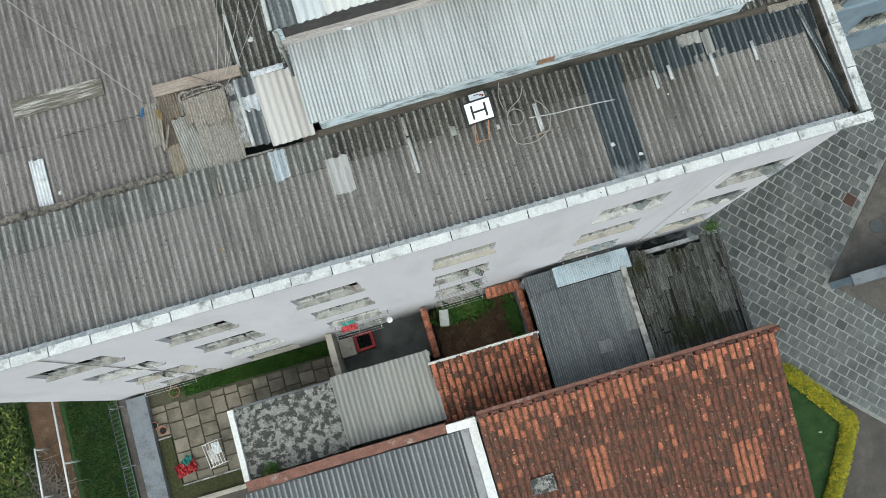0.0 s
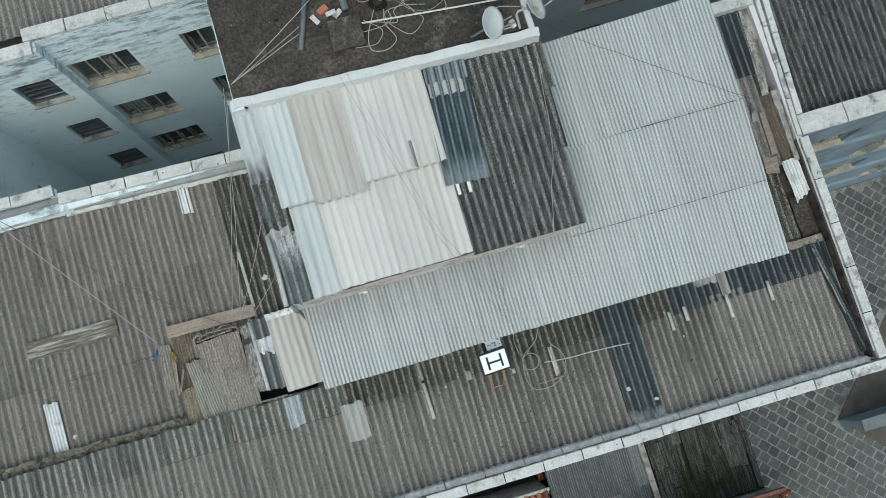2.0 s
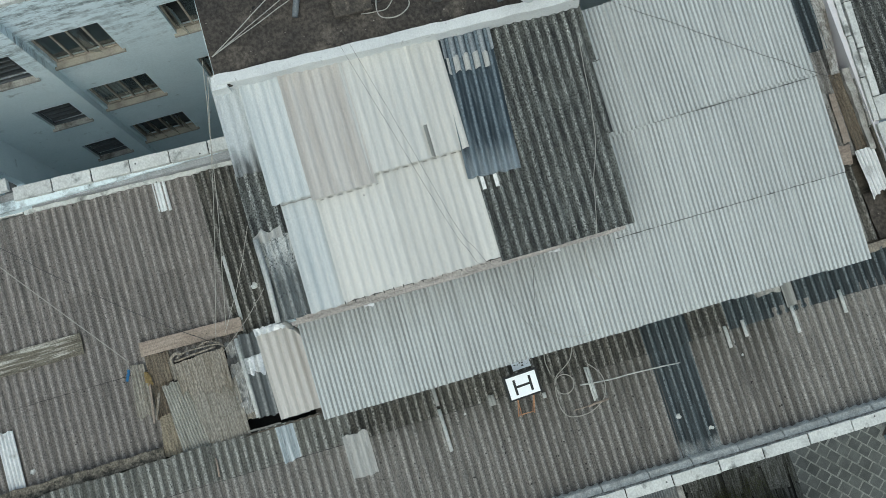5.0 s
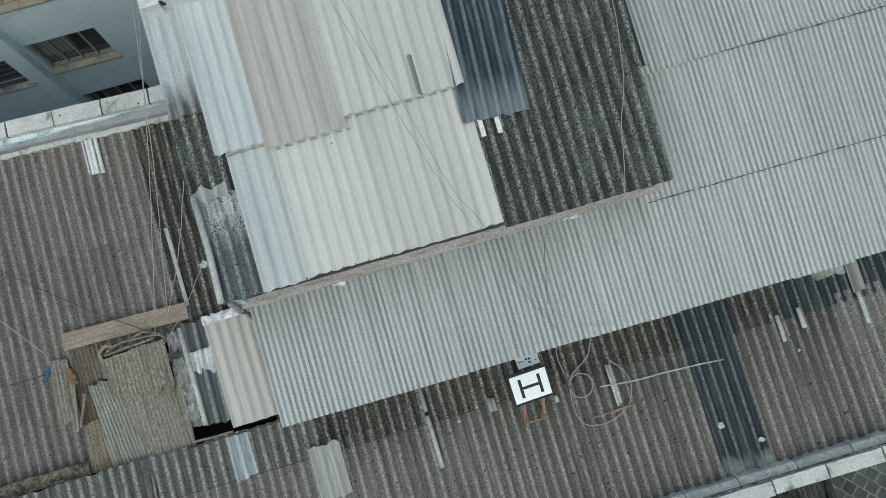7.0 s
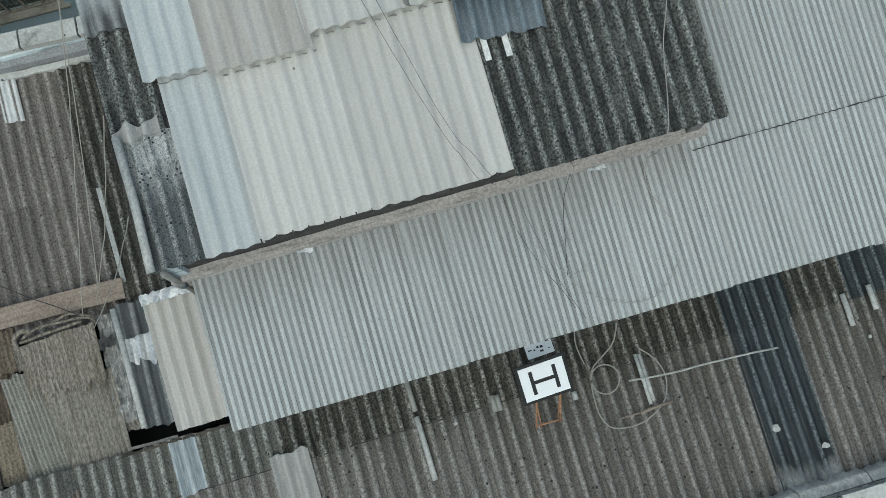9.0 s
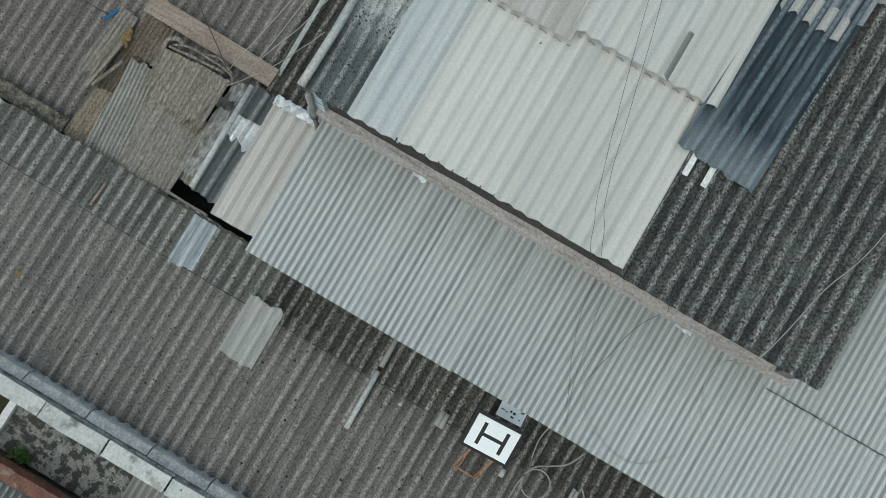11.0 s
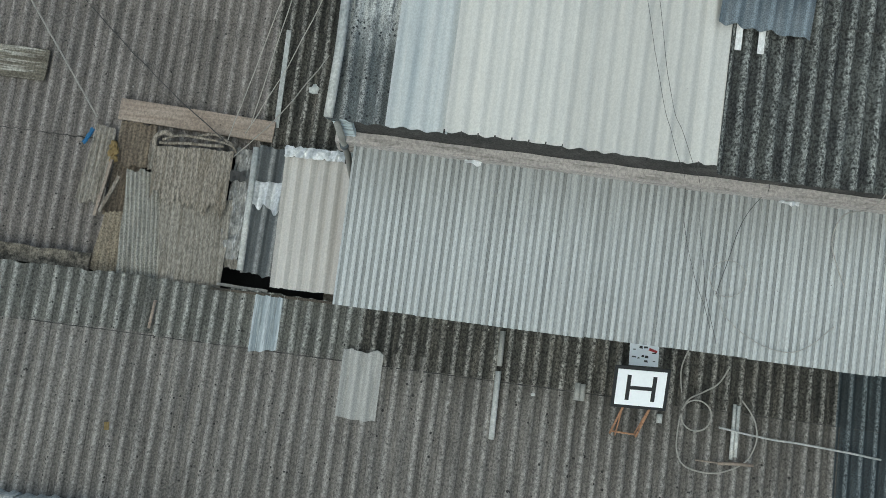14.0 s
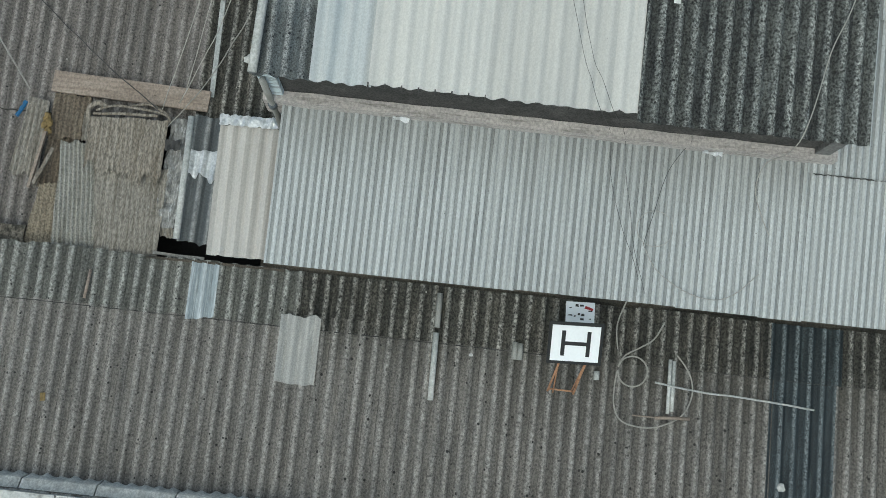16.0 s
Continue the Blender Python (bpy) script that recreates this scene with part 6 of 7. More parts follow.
# patches and strips on the south roof
for lab, x, y, w, l, m, pt in (("ragged white corrugated patch on the roof", -3.36, -2.75, 0.46, 0.78, "patch_grey", P_BIG), ("bluish translucent corrugated patch on the roof", -4.56, -2.1, 0.32, 0.62, "patch_blue", P_BIG),
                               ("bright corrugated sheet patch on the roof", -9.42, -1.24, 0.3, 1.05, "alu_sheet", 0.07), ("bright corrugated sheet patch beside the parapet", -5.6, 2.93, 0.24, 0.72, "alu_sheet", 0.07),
                               ("grey patch on the blackened roof edge", 4.95, -2.02, 0.2, 0.5, "zinc_grey", 0.17)):
    z = (zsouth(x, y) if y < -1.3 else znorth(x, y)) + (0.03 if pt == P_BIG else 0.05)
    if pt == P_BIG:
        x = XW + 0.25 + P_BIG * round((x - XW - 0.25) / P_BIG)
    bm = sheet(w, l, pt, 0.026 if pt == P_BIG else 0.013, 0.006, 8, 0.06, x)
    solo("roof_patch", bm, m, lab, "roof patch", pose(x, y, z, 3 if y < -1.3 else 2, 0, 0.5), "roof patches")
for x, y, l in ((-1.61, -2.76, 0.77), (3.75, -2.42, 0.4), (4.09, -2.31, 0.31), (5.03, -2.51, 0.5), (5.96, -2.41, 0.43), (-1.62, -1.93, 0.4), (1.105, -2.63, 0.62), (1.15, -2.6, 0.58), (-0.7, -2.2, 0.2), (-0.64, -2.2, 0.19), (0.26, -2.33, 0.1)):
    solo("sealing_strip", tube([(0, 0, 0), (0, l * 0.5, 0.004), (0, l, 0)], 0.022 if 1 < x < 1.2 else 0.034, 10), "zinc_grey" if x in (-1.62, -0.7, -0.64) else "pvc", "narrow pale sealing strip on the corrugated roof", "strip", pose(x, y, zsouth(x, y) + 0.022, 3, 0, 1), "sealing strips")
rnd = random.Random(77)
for x, y, r in ((2.46, -3.31, 0.045), (2.95, -3.66, 0.04), (-4.258, 1.128, 0.06), (-8.95, -1.0, 0.05), (-1.2, -2.2, 0.022), (3.9, -2.6, 0.02)):
    bm = bmesh.new()
    bmesh.ops.create_icosphere(bm, subdivisions=2, radius=r)
    for v in bm.verts:
        v.co += 0.8 * r * noise.noise_vector(v.co * 22 + Vector((x, y, 0)))
        v.co.z *= 0.5
    z = zsouth(x, y) if y < -1.3 else znorth(x, y)
    solo("mortar_lump", bm, "cap", "small white lump of mortar on the roof", "mortar", pose(x, y, z + 0.03), "mortar lumps")

# sign board with the letter H on its rusty stand
sign = thing("sign_stand", "white H sign board with black border on a rusty stand", "sign", pose(-0.1, -1.99, 15.47, 22, 0, 2.5))
SW, SH = 0.302, 0.24
back = part("board", box(-SW, SW, -SH, SH, -0.02, 0.0, 0.004), "black", sign, "black sign back")
part("face", box(-SW + 0.036, SW - 0.036, -SH + 0.036, SH - 0.036, 0.0, 0.004), "sign_white", back, "white sign face")
for nm, b in (("letter_bar", (-0.158, -0.115, -0.144, 0.144)), ("letter_bar", (0.121, 0.164, -0.144, 0.144)), ("letter_bar", (-0.115, 0.121, -0.021, 0.021))):
    part(nm, box(*b, 0.004, 0.007), "black", back, "black letter stroke")
upright = pose(-0.1, -1.99, 15.47, 22, 0, 2.5).inverted()
for a, b, r in (((-0.24, -2.19, 15.36), (-0.296, -2.514, 14.99), 0.013), ((-0.25, -2.19, 15.36), (-0.235, -2.53, 14.99), 0.009), ((0.05, -2.18, 15.36), (-0.002, -2.52, 14.99), 0.013), ((0.045, -2.18, 15.36), (-0.03, -2.5, 15.0), 0.009),
                ((-0.296, -2.49, 15.01), (0.0, -2.495, 15.01), 0.011), ((-0.29, -1.8, 15.5), (-0.29, -1.95, 14.98), 0.013), ((0.09, -1.78, 15.5), (0.09, -1.95, 14.98), 0.013)):
    part("leg", tube([upright @ Vector(a), upright @ Vector(b)], r, 6), "rust", sign, "rusty thin steel leg")
card = thing("marked_card", "pale card with small dark marks and a red blot", "card", pose(0.005, -1.591, 15.0, 3, 0, 2.7))
part("card", box(-0.167, 0.167, -0.127, 0.127, -0.008, 0.0), "sign_white", card)
rnd = random.Random(61)
for x0, x1, y, h in ((-0.13, -0.1, 0.05, 0.012), (-0.06, -0.02, 0.07, 0.03), (-0.01, 0.04, 0.075, 0.022), (0.09, 0.14, 0.02, 0.014), (-0.14, -0.09, -0.035, 0.012), (-0.075, -0.05, -0.045, 0.014), (-0.03, 0.0, -0.03, 0.028), (0.01, 0.05, -0.035, 0.028), (0.0, 0.045, -0.08, 0.02), (0.1, 0.13, -0.07, 0.01)):
    part("mark", quad_prism([(x0, y + rnd.uniform(-0.006, 0.006), 0.002), (x1, y + rnd.uniform(-0.006, 0.006), 0.002), (x1 - 0.004, y + h, 0.002), (x0 + 0.004, y + h, 0.002)], 0.002), "cable_dark", card)
part("blot", quad_prism([(0.045, 0.055, 0.002), (0.14, 0.03, 0.002), (0.15, 0.055, 0.002), (0.06, 0.085, 0.002)], 0.002), "red", card, "red painted blot")

# cables, rods and wires
def cable(name, label, pts, r, mat, n=40, wob=0.01, seed=0, cat="cable", group=""):
    return solo(name, tube(loose(pts, n, wob, seed), r, 6), mat, label, cat, group=group)


ring = [(0.655 + 0.172 * math.cos(a), -2.194 + 0.172 * math.sin(a), 15.0) for a in [2.9 - i * 0.5 for i in range(13)]]
cable("roof_cable", "loose pale cable coiled on the roof", [(0.98, -1.6, 15.04), (0.88, -1.8, 15.01), (0.72, -1.92, 15.0), (0.56, -2.02, 15.0)] + ring + [(0.46, -2.4, 14.99), (0.47, -2.6, 14.98), (0.57, -2.76, 14.97), (0.8, -2.81, 14.97), (1.04, -2.77, 14.97), (1.25, -2.64, 14.98), (1.355, -2.41, 15.0), (1.34, -2.22, 15.0), (1.26, -2.08, 15.01), (1.15, -1.96, 15.02)], 0.009, "cable", 160, 0.006)
cable("roof_cable", "short loose cable hanging over the metal eave", [(0.52, -1.4, 15.06), (0.455, -1.6, 15.02), (0.44, -1.75, 15.0), (0.47, -1.96, 15.0)], 0.008, "cable", 24, 0.004)
solo("rod", tube(loose([(0.92, -2.294, 15.0), (1.5, -2.35, 15.0), (1.9, -2.36, 15.0), (2.76, -2.41, 15.0)], 24, 0.008, 3), 0.0115, 6), "pvc", "long thin pale rod lying on the roof", "rod")
solo("rod", tube([(0.686, -2.687, 14.99), (1.0, -2.685, 14.99)], 0.009, 6), "wood_plank", "thin wooden stick lying on the roof", "stick")
solo("rod", tube([(0.95, -2.69, 14.985), (1.12, -2.672, 14.99), (1.343, -2.663, 14.985)], 0.019, 6), "wood_plank", "short tapered wooden stick lying on the roof", "stick")
cable("wire", "pale rope stretched down to the patched roof", [(-9.5, 3.95, 15.25), (-8.1, 2.1, 15.0), (-6.78, 0.4, 14.85)], 0.01, "cable", 20, 0)
cable("wire", "thin dark wire over the roof", [(-9.4, 3.9, 15.22), (-7.6, 2.2, 14.8), (-6.3, 1.1, 14.78), (-5.2, 0.3, 14.95)], 0.006, "cable_dark", 30, 0.02)
for k, (a, b) in enumerate((((-3.6, 4.2, 18.0), (-4.9, 0.55, 14.95)), ((-3.65, 4.1, 17.6), (-5.15, 0.3, 14.95)), ((-3.66, 1.6, 17.5), (-4.95, 0.4, 14.95)), ((-3.68, 0.6, 17.4), (-5.05, 0.1, 14.95)))):
    m = [(a[i] + b[i]) / 2 - (0.15 if i == 2 else 0) for i in range(3)]
    cable("wire", "thin wire sagging from the tower corner", [a, m, b], 0.006, "cable", 20, 0.01, k, group="wires from the tower")
WIRES = (([(-1.55, 4.0, 18.13), (-1.0, 2.0, 17.75), (-0.6, 0.61, 17.5), (-0.46, 0.28, 17.42), (-0.36, 0.03, 17.38), (-0.12, 0.05, 16.7), (-0.06, -0.34, 16.55), (0.09, -0.8, 16.49), (0.24, -1.14, 16.45), (0.33, -1.36, 16.42)], 0.0023, "cable_dark"),
         ([(-1.4, 4.0, 18.13), (-0.85, 1.9, 17.74), (-0.52, 0.62, 17.5), (-0.36, 0.3, 17.42), (-0.23, 0.03, 17.38), (0.02, 0.05, 16.7), (0.11, -0.37, 16.55), (0.19, -0.74, 16.5), (0.26, -1.09, 16.46), (0.4, -1.5, 16.41)], 0.0023, "cable_dark"),
         ([(2.15, 3.0, 17.72), (2.0, 1.6, 17.55), (1.75, 0.8, 17.46), (1.52, -0.06, 17.39), (1.46, -0.1, 16.7), (1.42, -0.32, 16.55), (1.5, -0.57, 16.52), (1.59, -0.78, 16.5)], 0.0055, "cable"),
         ([(0.47, 0.08, 17.36), (0.7, 0.05, 16.7), (0.64, -0.03, 16.6), (0.51, -0.27, 16.56), (0.42, -0.63, 16.52), (0.34, -1.01, 16.47)], 0.003, "cable_dark"),
         ([(0.34, -1.01, 16.47), (0.48, -1.23, 16.45), (0.73, -1.4, 16.43), (1.06, -1.49, 16.42), (1.32, -1.39, 16.43), (1.53, -1.18, 16.45)], 0.004, "cable"),
         ([(0.44 + 0.18 * math.cos(0.55 * i), -0.84 + 0.18 * math.sin(0.55 * i), 16.49 + 0.02 * math.sin(0.55 * i)) for i in range(13)], 0.0035, "cable"),
         ([(2.7, 3.95, 17.03), (3.9, 3.08, 16.97), (5.1, 2.24, 16.87), (6.3, 1.42, 16.78)], 0.0048, "cable_dark"))
for k, (pts, r, m) in enumerate(WIRES):
    cable("wire", "thin dark wire lying over the roofs" if m == "cable_dark" else "thin pale wire curling over the metal roof", pts, r, m, 60, 0.012, k, group="roof wires")
down = thing("downpipe", "dented grey downpipe at the tower corner", "pipe")
part("pipe", tube([(-3.54, 0.02, 17.2), (-3.54, 0.0, 16.2), (-3.56, -0.09, 15.2)], 0.036), "zinc_grey", down)
part("collar", tube([(-3.54, 0.0, 16.5), (-3.54, 0.0, 16.58)], 0.046), "pipe_dark", down)

# ---- gutter strip at the east parapet ----
roof = thing("corrugated_roof", "dark weathered strip of roofing along the east gutter", "roof")
roofing(roof, 6.0, 6.98, [(-1.3, 0.4)], lambda x, y: 14.93 + 0.02 * y, P_BIG, 0.024, 6, "brown_dark", ragged=0.03)
roofing(roof, 6.0, 7.14, [(0.3, 2.5)], lambda x, y: 14.95 + 0.02 * y, P_BIG, 0.024, 7, "brown", ragged=0.03)
roofing(roof, 6.0, 7.3, [(2.38, 3.9)], lambda x, y: 14.98 + 0.02 * y, P_BIG, 0.024, 8, "blue_dark", ragged=0.03)
solo("wall_east_upstand", rough_box(7.46, 7.496, -4.1, 0.74, 14.7, CAPZ - 0.12, 0.2, 0.006, 4), "gutter_dirt", "grimy dark inner face of the parapet", "wall", kind="structure")
solo("wall_east_upstand", quad_prism([(7.46, 0.7, CAPZ - 0.14), (7.56, 0.7, CAPZ - 0.14), (7.68, 4.1, CAPZ - 0.14), (7.6, 4.1, CAPZ - 0.14)], 0.5), "sill_grey", "stained pale inner face of the parapet beside the gutter", "wall", kind="structure")
solo("trim", quad_prism([(7.31, 3.9, 15.08), (7.18, 1.87, 15.04), (7.34, 1.87, 15.04), (7.6, 3.9, 15.08)], 0.5), "kerb_white", "pale grey kerb along the gutter", "kerb", kind="structure")
laid("roof_sheet", "rusty_sheet", "brown stained corrugated strip beside the gutter", "roofing sheet", ((7.13, 1.9), (7.36, 1.9), (7.49, 0.36), (7.13, 0.34)), 15.0, P_OLD, 0.012, (0.03, 0.03), 14, group="loose roofing sheets")
solo("mortar", rough_box(7.36, 7.5, 0.3, 1.9, 14.6, 15.1, 0.1, 0.03, 6), "sill_grey", "pale crumbling mortar along the parapet's foot", "mortar", kind="structure")
solo("gutter", rough_box(7.0, 7.5, -3.95, 3.9, 14.5, 14.78, 0.2, 0.012), "gutter_dirt", "grimy concrete gutter behind the parapet", "gutter", kind="structure")
solo("trim", rough_box(6.3, 7.6, 3.86, 4.12, 14.6, 15.28, 0.2, 0.012), "cap", "white parapet corner block", "parapet", kind="structure")
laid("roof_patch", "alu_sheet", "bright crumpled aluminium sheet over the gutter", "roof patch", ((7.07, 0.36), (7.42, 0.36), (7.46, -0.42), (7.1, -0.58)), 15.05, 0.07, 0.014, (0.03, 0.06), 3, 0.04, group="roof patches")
laid("board", "wood_plank", "small square buff board lying on the gutter roof", "board", ((6.73, 0.57), (7.04, 0.51), (6.985, 0.15), (6.7, 0.2)), 15.02, 0.3, 0.006, (0.02, 0.02), 21, group="gutter boards")
laid("board", "wood_plank", "narrow weathered buff board along the gutter roof", "board", ((6.99, 1.54), (7.11, 1.51), (7.08, 0.56), (6.94, 0.54)), 15.03, 0.3, 0.006, (0.02, 0.02), 22, group="gutter boards")
laid("board", "sill_grey", "pale broken scrap lying on the gutter roof", "board", ((6.87, 1.76), (6.98, 1.75), (6.91, 1.36), (6.77, 1.34)), 15.03, 0.3, 0.008, (0.03, 0.03), 23, group="gutter boards")
solo("kerb", rough_box(6.55, 7.4, -1.5, -1.34, 14.6, 14.95, 0.1, 0.03), "wood_grey", "rough mortar rim at the end of the gutter", "kerb", kind="structure")
solo("litter", rough_box(7.05, 7.38, -1.3, -0.42, 14.77, 14.86, 0.06, 0.04, 8), "slab", "dark wet debris lying in the gutter", "debris")
solo("gutter_board", rough_box(-0.1, 0.1, -1.22, 1.22, -0.02, 0.02, 0.2, 0.012), "blue_dark", "dark bluish flashing along the gutter edge", "flashing", pose(7.3, -2.72, 14.96, 0, 12, 7))
solo("gutter_strip", tube([(7.1, -1.6, 14.98), (7.42, -3.95, 14.95)], 0.03), "sill_grey", "pale mortar line along the flashing", "flashing")

# ---- on the tower slab ----
hatch = thing("slab_hatch", "square dark concrete lid on the roof slab", "hatch", pose(-1.14, 4.53, 18.0, 0, 0, -2))
part("lid", rough_box(-0.3, 0.3, -0.3, 0.3, 0.06, 0.12, 0.1, 0.008), "lid", hatch)
part("kerb", box(-0.27, 0.27, -0.27, 0.27, -0.01, 0.058), "dark", hatch)
solo("pipe", tube([(-1.67, 5.55, 18.05), (-1.85, 5.0, 18.05), (-2.04, 4.46, 18.05)], 0.05, 10), "pipe_dark", "grey steel pipe lying on the roof slab", "pipe")
solo("pipe", tube([(-1.06, 5.6, 18.07), (-1.03, 4.98, 18.07)], 0.07, 10), "pipe_dark", "short thick grey pipe lying on the roof slab", "pipe")
solo("rod", tube([(-0.81, 4.62, 18.12), (0.6, 4.5, 18.04), (1.97, 4.33, 18.12)], 0.018), "white_paint", "long white rod lying on the roof slab", "rod")
solo("rod", tube([(-2.95, 6.2, 18.03), (-1.14, 5.4, 18.03)], 0.02), "white_paint", "white pole lying on the roof slab", "rod")
solo("brick", box(-0.1, 0.1, -0.06, 0.06, -0.045, 0.045, 0.006), "terracotta", "orange hollow brick on the roof slab", "brick", pose(-1.45, 5.1, 18.05, 0, 0, 30))
for x, y, a in ((-1.63, 4.97, -60), (-1.2, 4.97, 40), (-1.32, 5.02, 10)):
    solo("slate_piece", rough_box(-0.1, 0.1, -0.045, 0.045, -0.01, 0.01, 0.05, 0.006), "cap", "broken pale tile piece on the roof slab", "rubble", pose(x, y, 18.03, 5, 4, a), "tile pieces")
dark_coil = [(-0.42 + (0.09 + 0.016 * (i % 6)) * math.cos(i * 0.63), 4.97 + (0.09 + 0.016 * (i % 6)) * math.sin(i * 0.63), 18.02 + 0.004 * (i % 13)) for i in range(90)]
solo("cable_coil", tube(loose(dark_coil, 360), 0.014, 5), "black", "thick black cable coil on the roof slab", "coil")
coil = [(0.18 + (0.1 + 0.012 * (i % 5)) * math.cos(i * 0.7), 4.22 + (0.1 + 0.012 * (i % 5)) * math.sin(i * 0.7), 18.02 + 0.003 * (i % 9)) for i in range(46)]
solo("wire_coil", tube(loose(coil, 180), 0.008, 5), "cable_dark", "small dark coil of wire on the roof slab", "coil")
rnd = random.Random(5)
for k in range(13):
    a0 = rnd.uniform(0, 6.28)
    cx, cy = rnd.uniform(-1.2, 1.5), rnd.uniform(4.35, 5.7)
    pts = [(max(-3.3, min(2.0, cx + rnd.uniform(0.15, 0.6) * math.cos(a0 + i * 0.9))), max(4.2, cy + rnd.uniform(0.12, 0.4) * math.sin(a0 + i * 0.9)), 18.02 + 0.01 * (i % 3)) for i in range(rnd.randint(5, 9))]
    cable("roof_cable", "tangled cable lying on the roof slab" if k % 2 else "tangled dark cable lying on the roof slab", pts, 0.009, "cable" if k % 2 else "cable_dark", 70, 0.02, k, group="slab cables")
for k in range(7):
    y0, y1, sag = 5.2 - 0.06 * k + rnd.uniform(-0.05, 0.05), 4.9 + 0.09 * k * (-1) ** k, rnd.uniform(-0.25, 0.2)
    cable("roof_cable", "long pale cable trailing over the roof slab", [(-0.4 + 0.1 * k, y0, 18.05), (-0.1, y0 - 0.2 * sag, 18.03), (0.3, (y0 + y1) / 2 + sag, 18.03), (1.1, (y0 + y1) / 2 - sag * 0.5, 18.04), (1.95, y1, 18.06)], 0.006, "cable", 50, 0.07, 40 + k, group="slab cables")
pale_coil = [(1.25 + (0.08 + 0.03 * (i % 4)) * math.cos(i * 0.8), 5.35 + (0.1 + 0.03 * (i % 4)) * math.sin(i * 0.8), 18.02 + 0.004 * (i % 9)) for i in range(36)]
solo("cable_coil", tube(loose(pale_coil, 160), 0.008, 5), "cable", "small loose coil of pale cable on the roof slab", "coil")
cable("roof_cable", "slack cable loop hanging over the slab edge", [(-0.5, 4.9, 18.05), (-0.75, 4.4, 18.1), (-0.78, 4.05, 18.16), (-0.5, 3.98, 18.15), (-0.28, 4.15, 18.13), (-0.4, 4.5, 18.08), (-0.35, 4.8, 18.06)], 0.01, "cable", 60)
for k, (a, b) in enumerate((((-3.42, 4.15, 18.13), (-1.95, 4.88, 18.12)), ((-3.42, 4.15, 18.14), (-1.98, 4.75, 18.12)), ((-3.42, 4.16, 18.12), (-1.6, 5.35, 18.12)))):
    cable("rope", "taut pale rope tied to the slab corner", [a, [(a[i] + b[i]) / 2 for i in range(3)], b], 0.009, "cable", 12, 0.01, k, "rope", "ropes on the slab")


def satellite_dish(at, mat, label):
    d = thing("satellite_dish", label, "satellite dish", at, "satellite dishes")
    bm = bmesh.new()
    rings = []
    for side in (0, 1):
        for i in range(7):
            r = 0.31 * i / 6
            z = 0.5 * r * r * 1.6 - 0.012 * side
            rings.append([bm.verts.new((r * math.cos(a) * 0.92, r * math.sin(a), z)) for a in [2 * math.pi * k / 32 for k in range(32)]] if i else [bm.verts.new((0, 0, z))])
    for side in (0, 7):
        for k in range(32):
            bm.faces.new((rings[side][0], rings[side + 1][k], rings[side + 1][(k + 1) % 32]))
        for i in range(1, 6):
            for k in range(32):
                bm.faces.new((rings[side + i][k], rings[side + i + 1][k], rings[side + i + 1][(k + 1) % 32], rings[side + i][(k + 1) % 32]))
    for k in range(32):
        bm.faces.new((rings[6][k], rings[13][k], rings[13][(k + 1) % 32], rings[6][(k + 1) % 32]))
    bmesh.ops.recalc_face_normals(bm, faces=bm.faces[:])
    for f in bm.faces:
        f.smooth = True
    part("reflector", bm, mat, d)
    arm = part("arm", tube([(0, -0.3, 0.03), (0, -0.2, 0.38)], 0.012), "pvc", d)
    part("feed_horn", tube([(0, -0.22, 0.36), (0, -0.15, 0.46)], 0.03, 10), "white_paint", arm, "white feed horn")
    part("bracket", box(-0.06, 0.06, -0.06, 0.06, -0.09, -0.015, 0.01), "pipe_dark", d)
    return d


satellite_dish(pose(1.4, 3.8, 18.5, 50, 0, 60), "dish", "pale grey satellite dish on the slab edge")
satellite_dish(pose(2.23, 3.9, 18.5, 52, 0, 90), "dish_rust", "rust-spotted white satellite dish with a feed arm")
solo("dish_mount", tube([(1.05, 3.82, 18.05), (1.12, 3.8, 18.12), (1.32, 3.84, 18.2), (1.4, 3.84, 18.42)], 0.026), "pipe_dark", "bent dark steel foot holding a satellite dish", "mount")
solo("dish_mount", tube([(1.98, 3.72, 18.05), (1.96, 3.94, 18.2), (1.98, 3.93, 18.36), (2.2, 3.93, 18.42)], 0.024), "frame_grey", "bent steel post holding a satellite dish", "mount")
for k, (a, m, b) in enumerate((((1.5, 3.78, 18.36), (1.62, 3.86, 18.25), (1.88, 3.95, 18.16)), ((1.55, 3.68, 18.3), (1.7, 3.78, 18.2), (1.9, 3.84, 18.12)))):
    solo("dish_brace", tube([a, m, b], 0.014, 6), "frame_grey", "thin galvanised brace behind a satellite dish", "brace", group="dish braces")
cable("roof_cable", "pale cable looped between the satellite dishes", [(1.5, 3.98, 18.12), (1.52, 4.12, 18.2), (1.7, 4.16, 18.24), (1.95, 4.08, 18.26), (2.12, 3.98, 18.34)], 0.009, "cable", 30, 0.01, 91, group="slab cables")
solo("valve", rough_box(-0.05, 0.05, -0.05, 0.05, 0, 0.12, 0.03, 0.012), "frame_grey", "small rusty clamp on the slab edge", "clamp", pose(1.86, 3.86, 18.0, 0, 0, 20))
# large mesh dish standing behind on the slab
big = thing("mesh_dish", "large pale mesh satellite dish resting on the roof slab", "satellite dish", pose(-0.2, 6.15, 18.2) @ Matrix.Diagonal((1.15, 1.15, 1, 1)))
bm = bmesh.new()
rr = [[bm.verts.new((1.0 * k / 5 * math.cos(a), 1.0 * k / 5 * math.sin(a), 0.3 * (k / 5) ** 2)) for a in [2 * math.pi * i / 40 for i in range(40)]] for k in range(1, 6)]
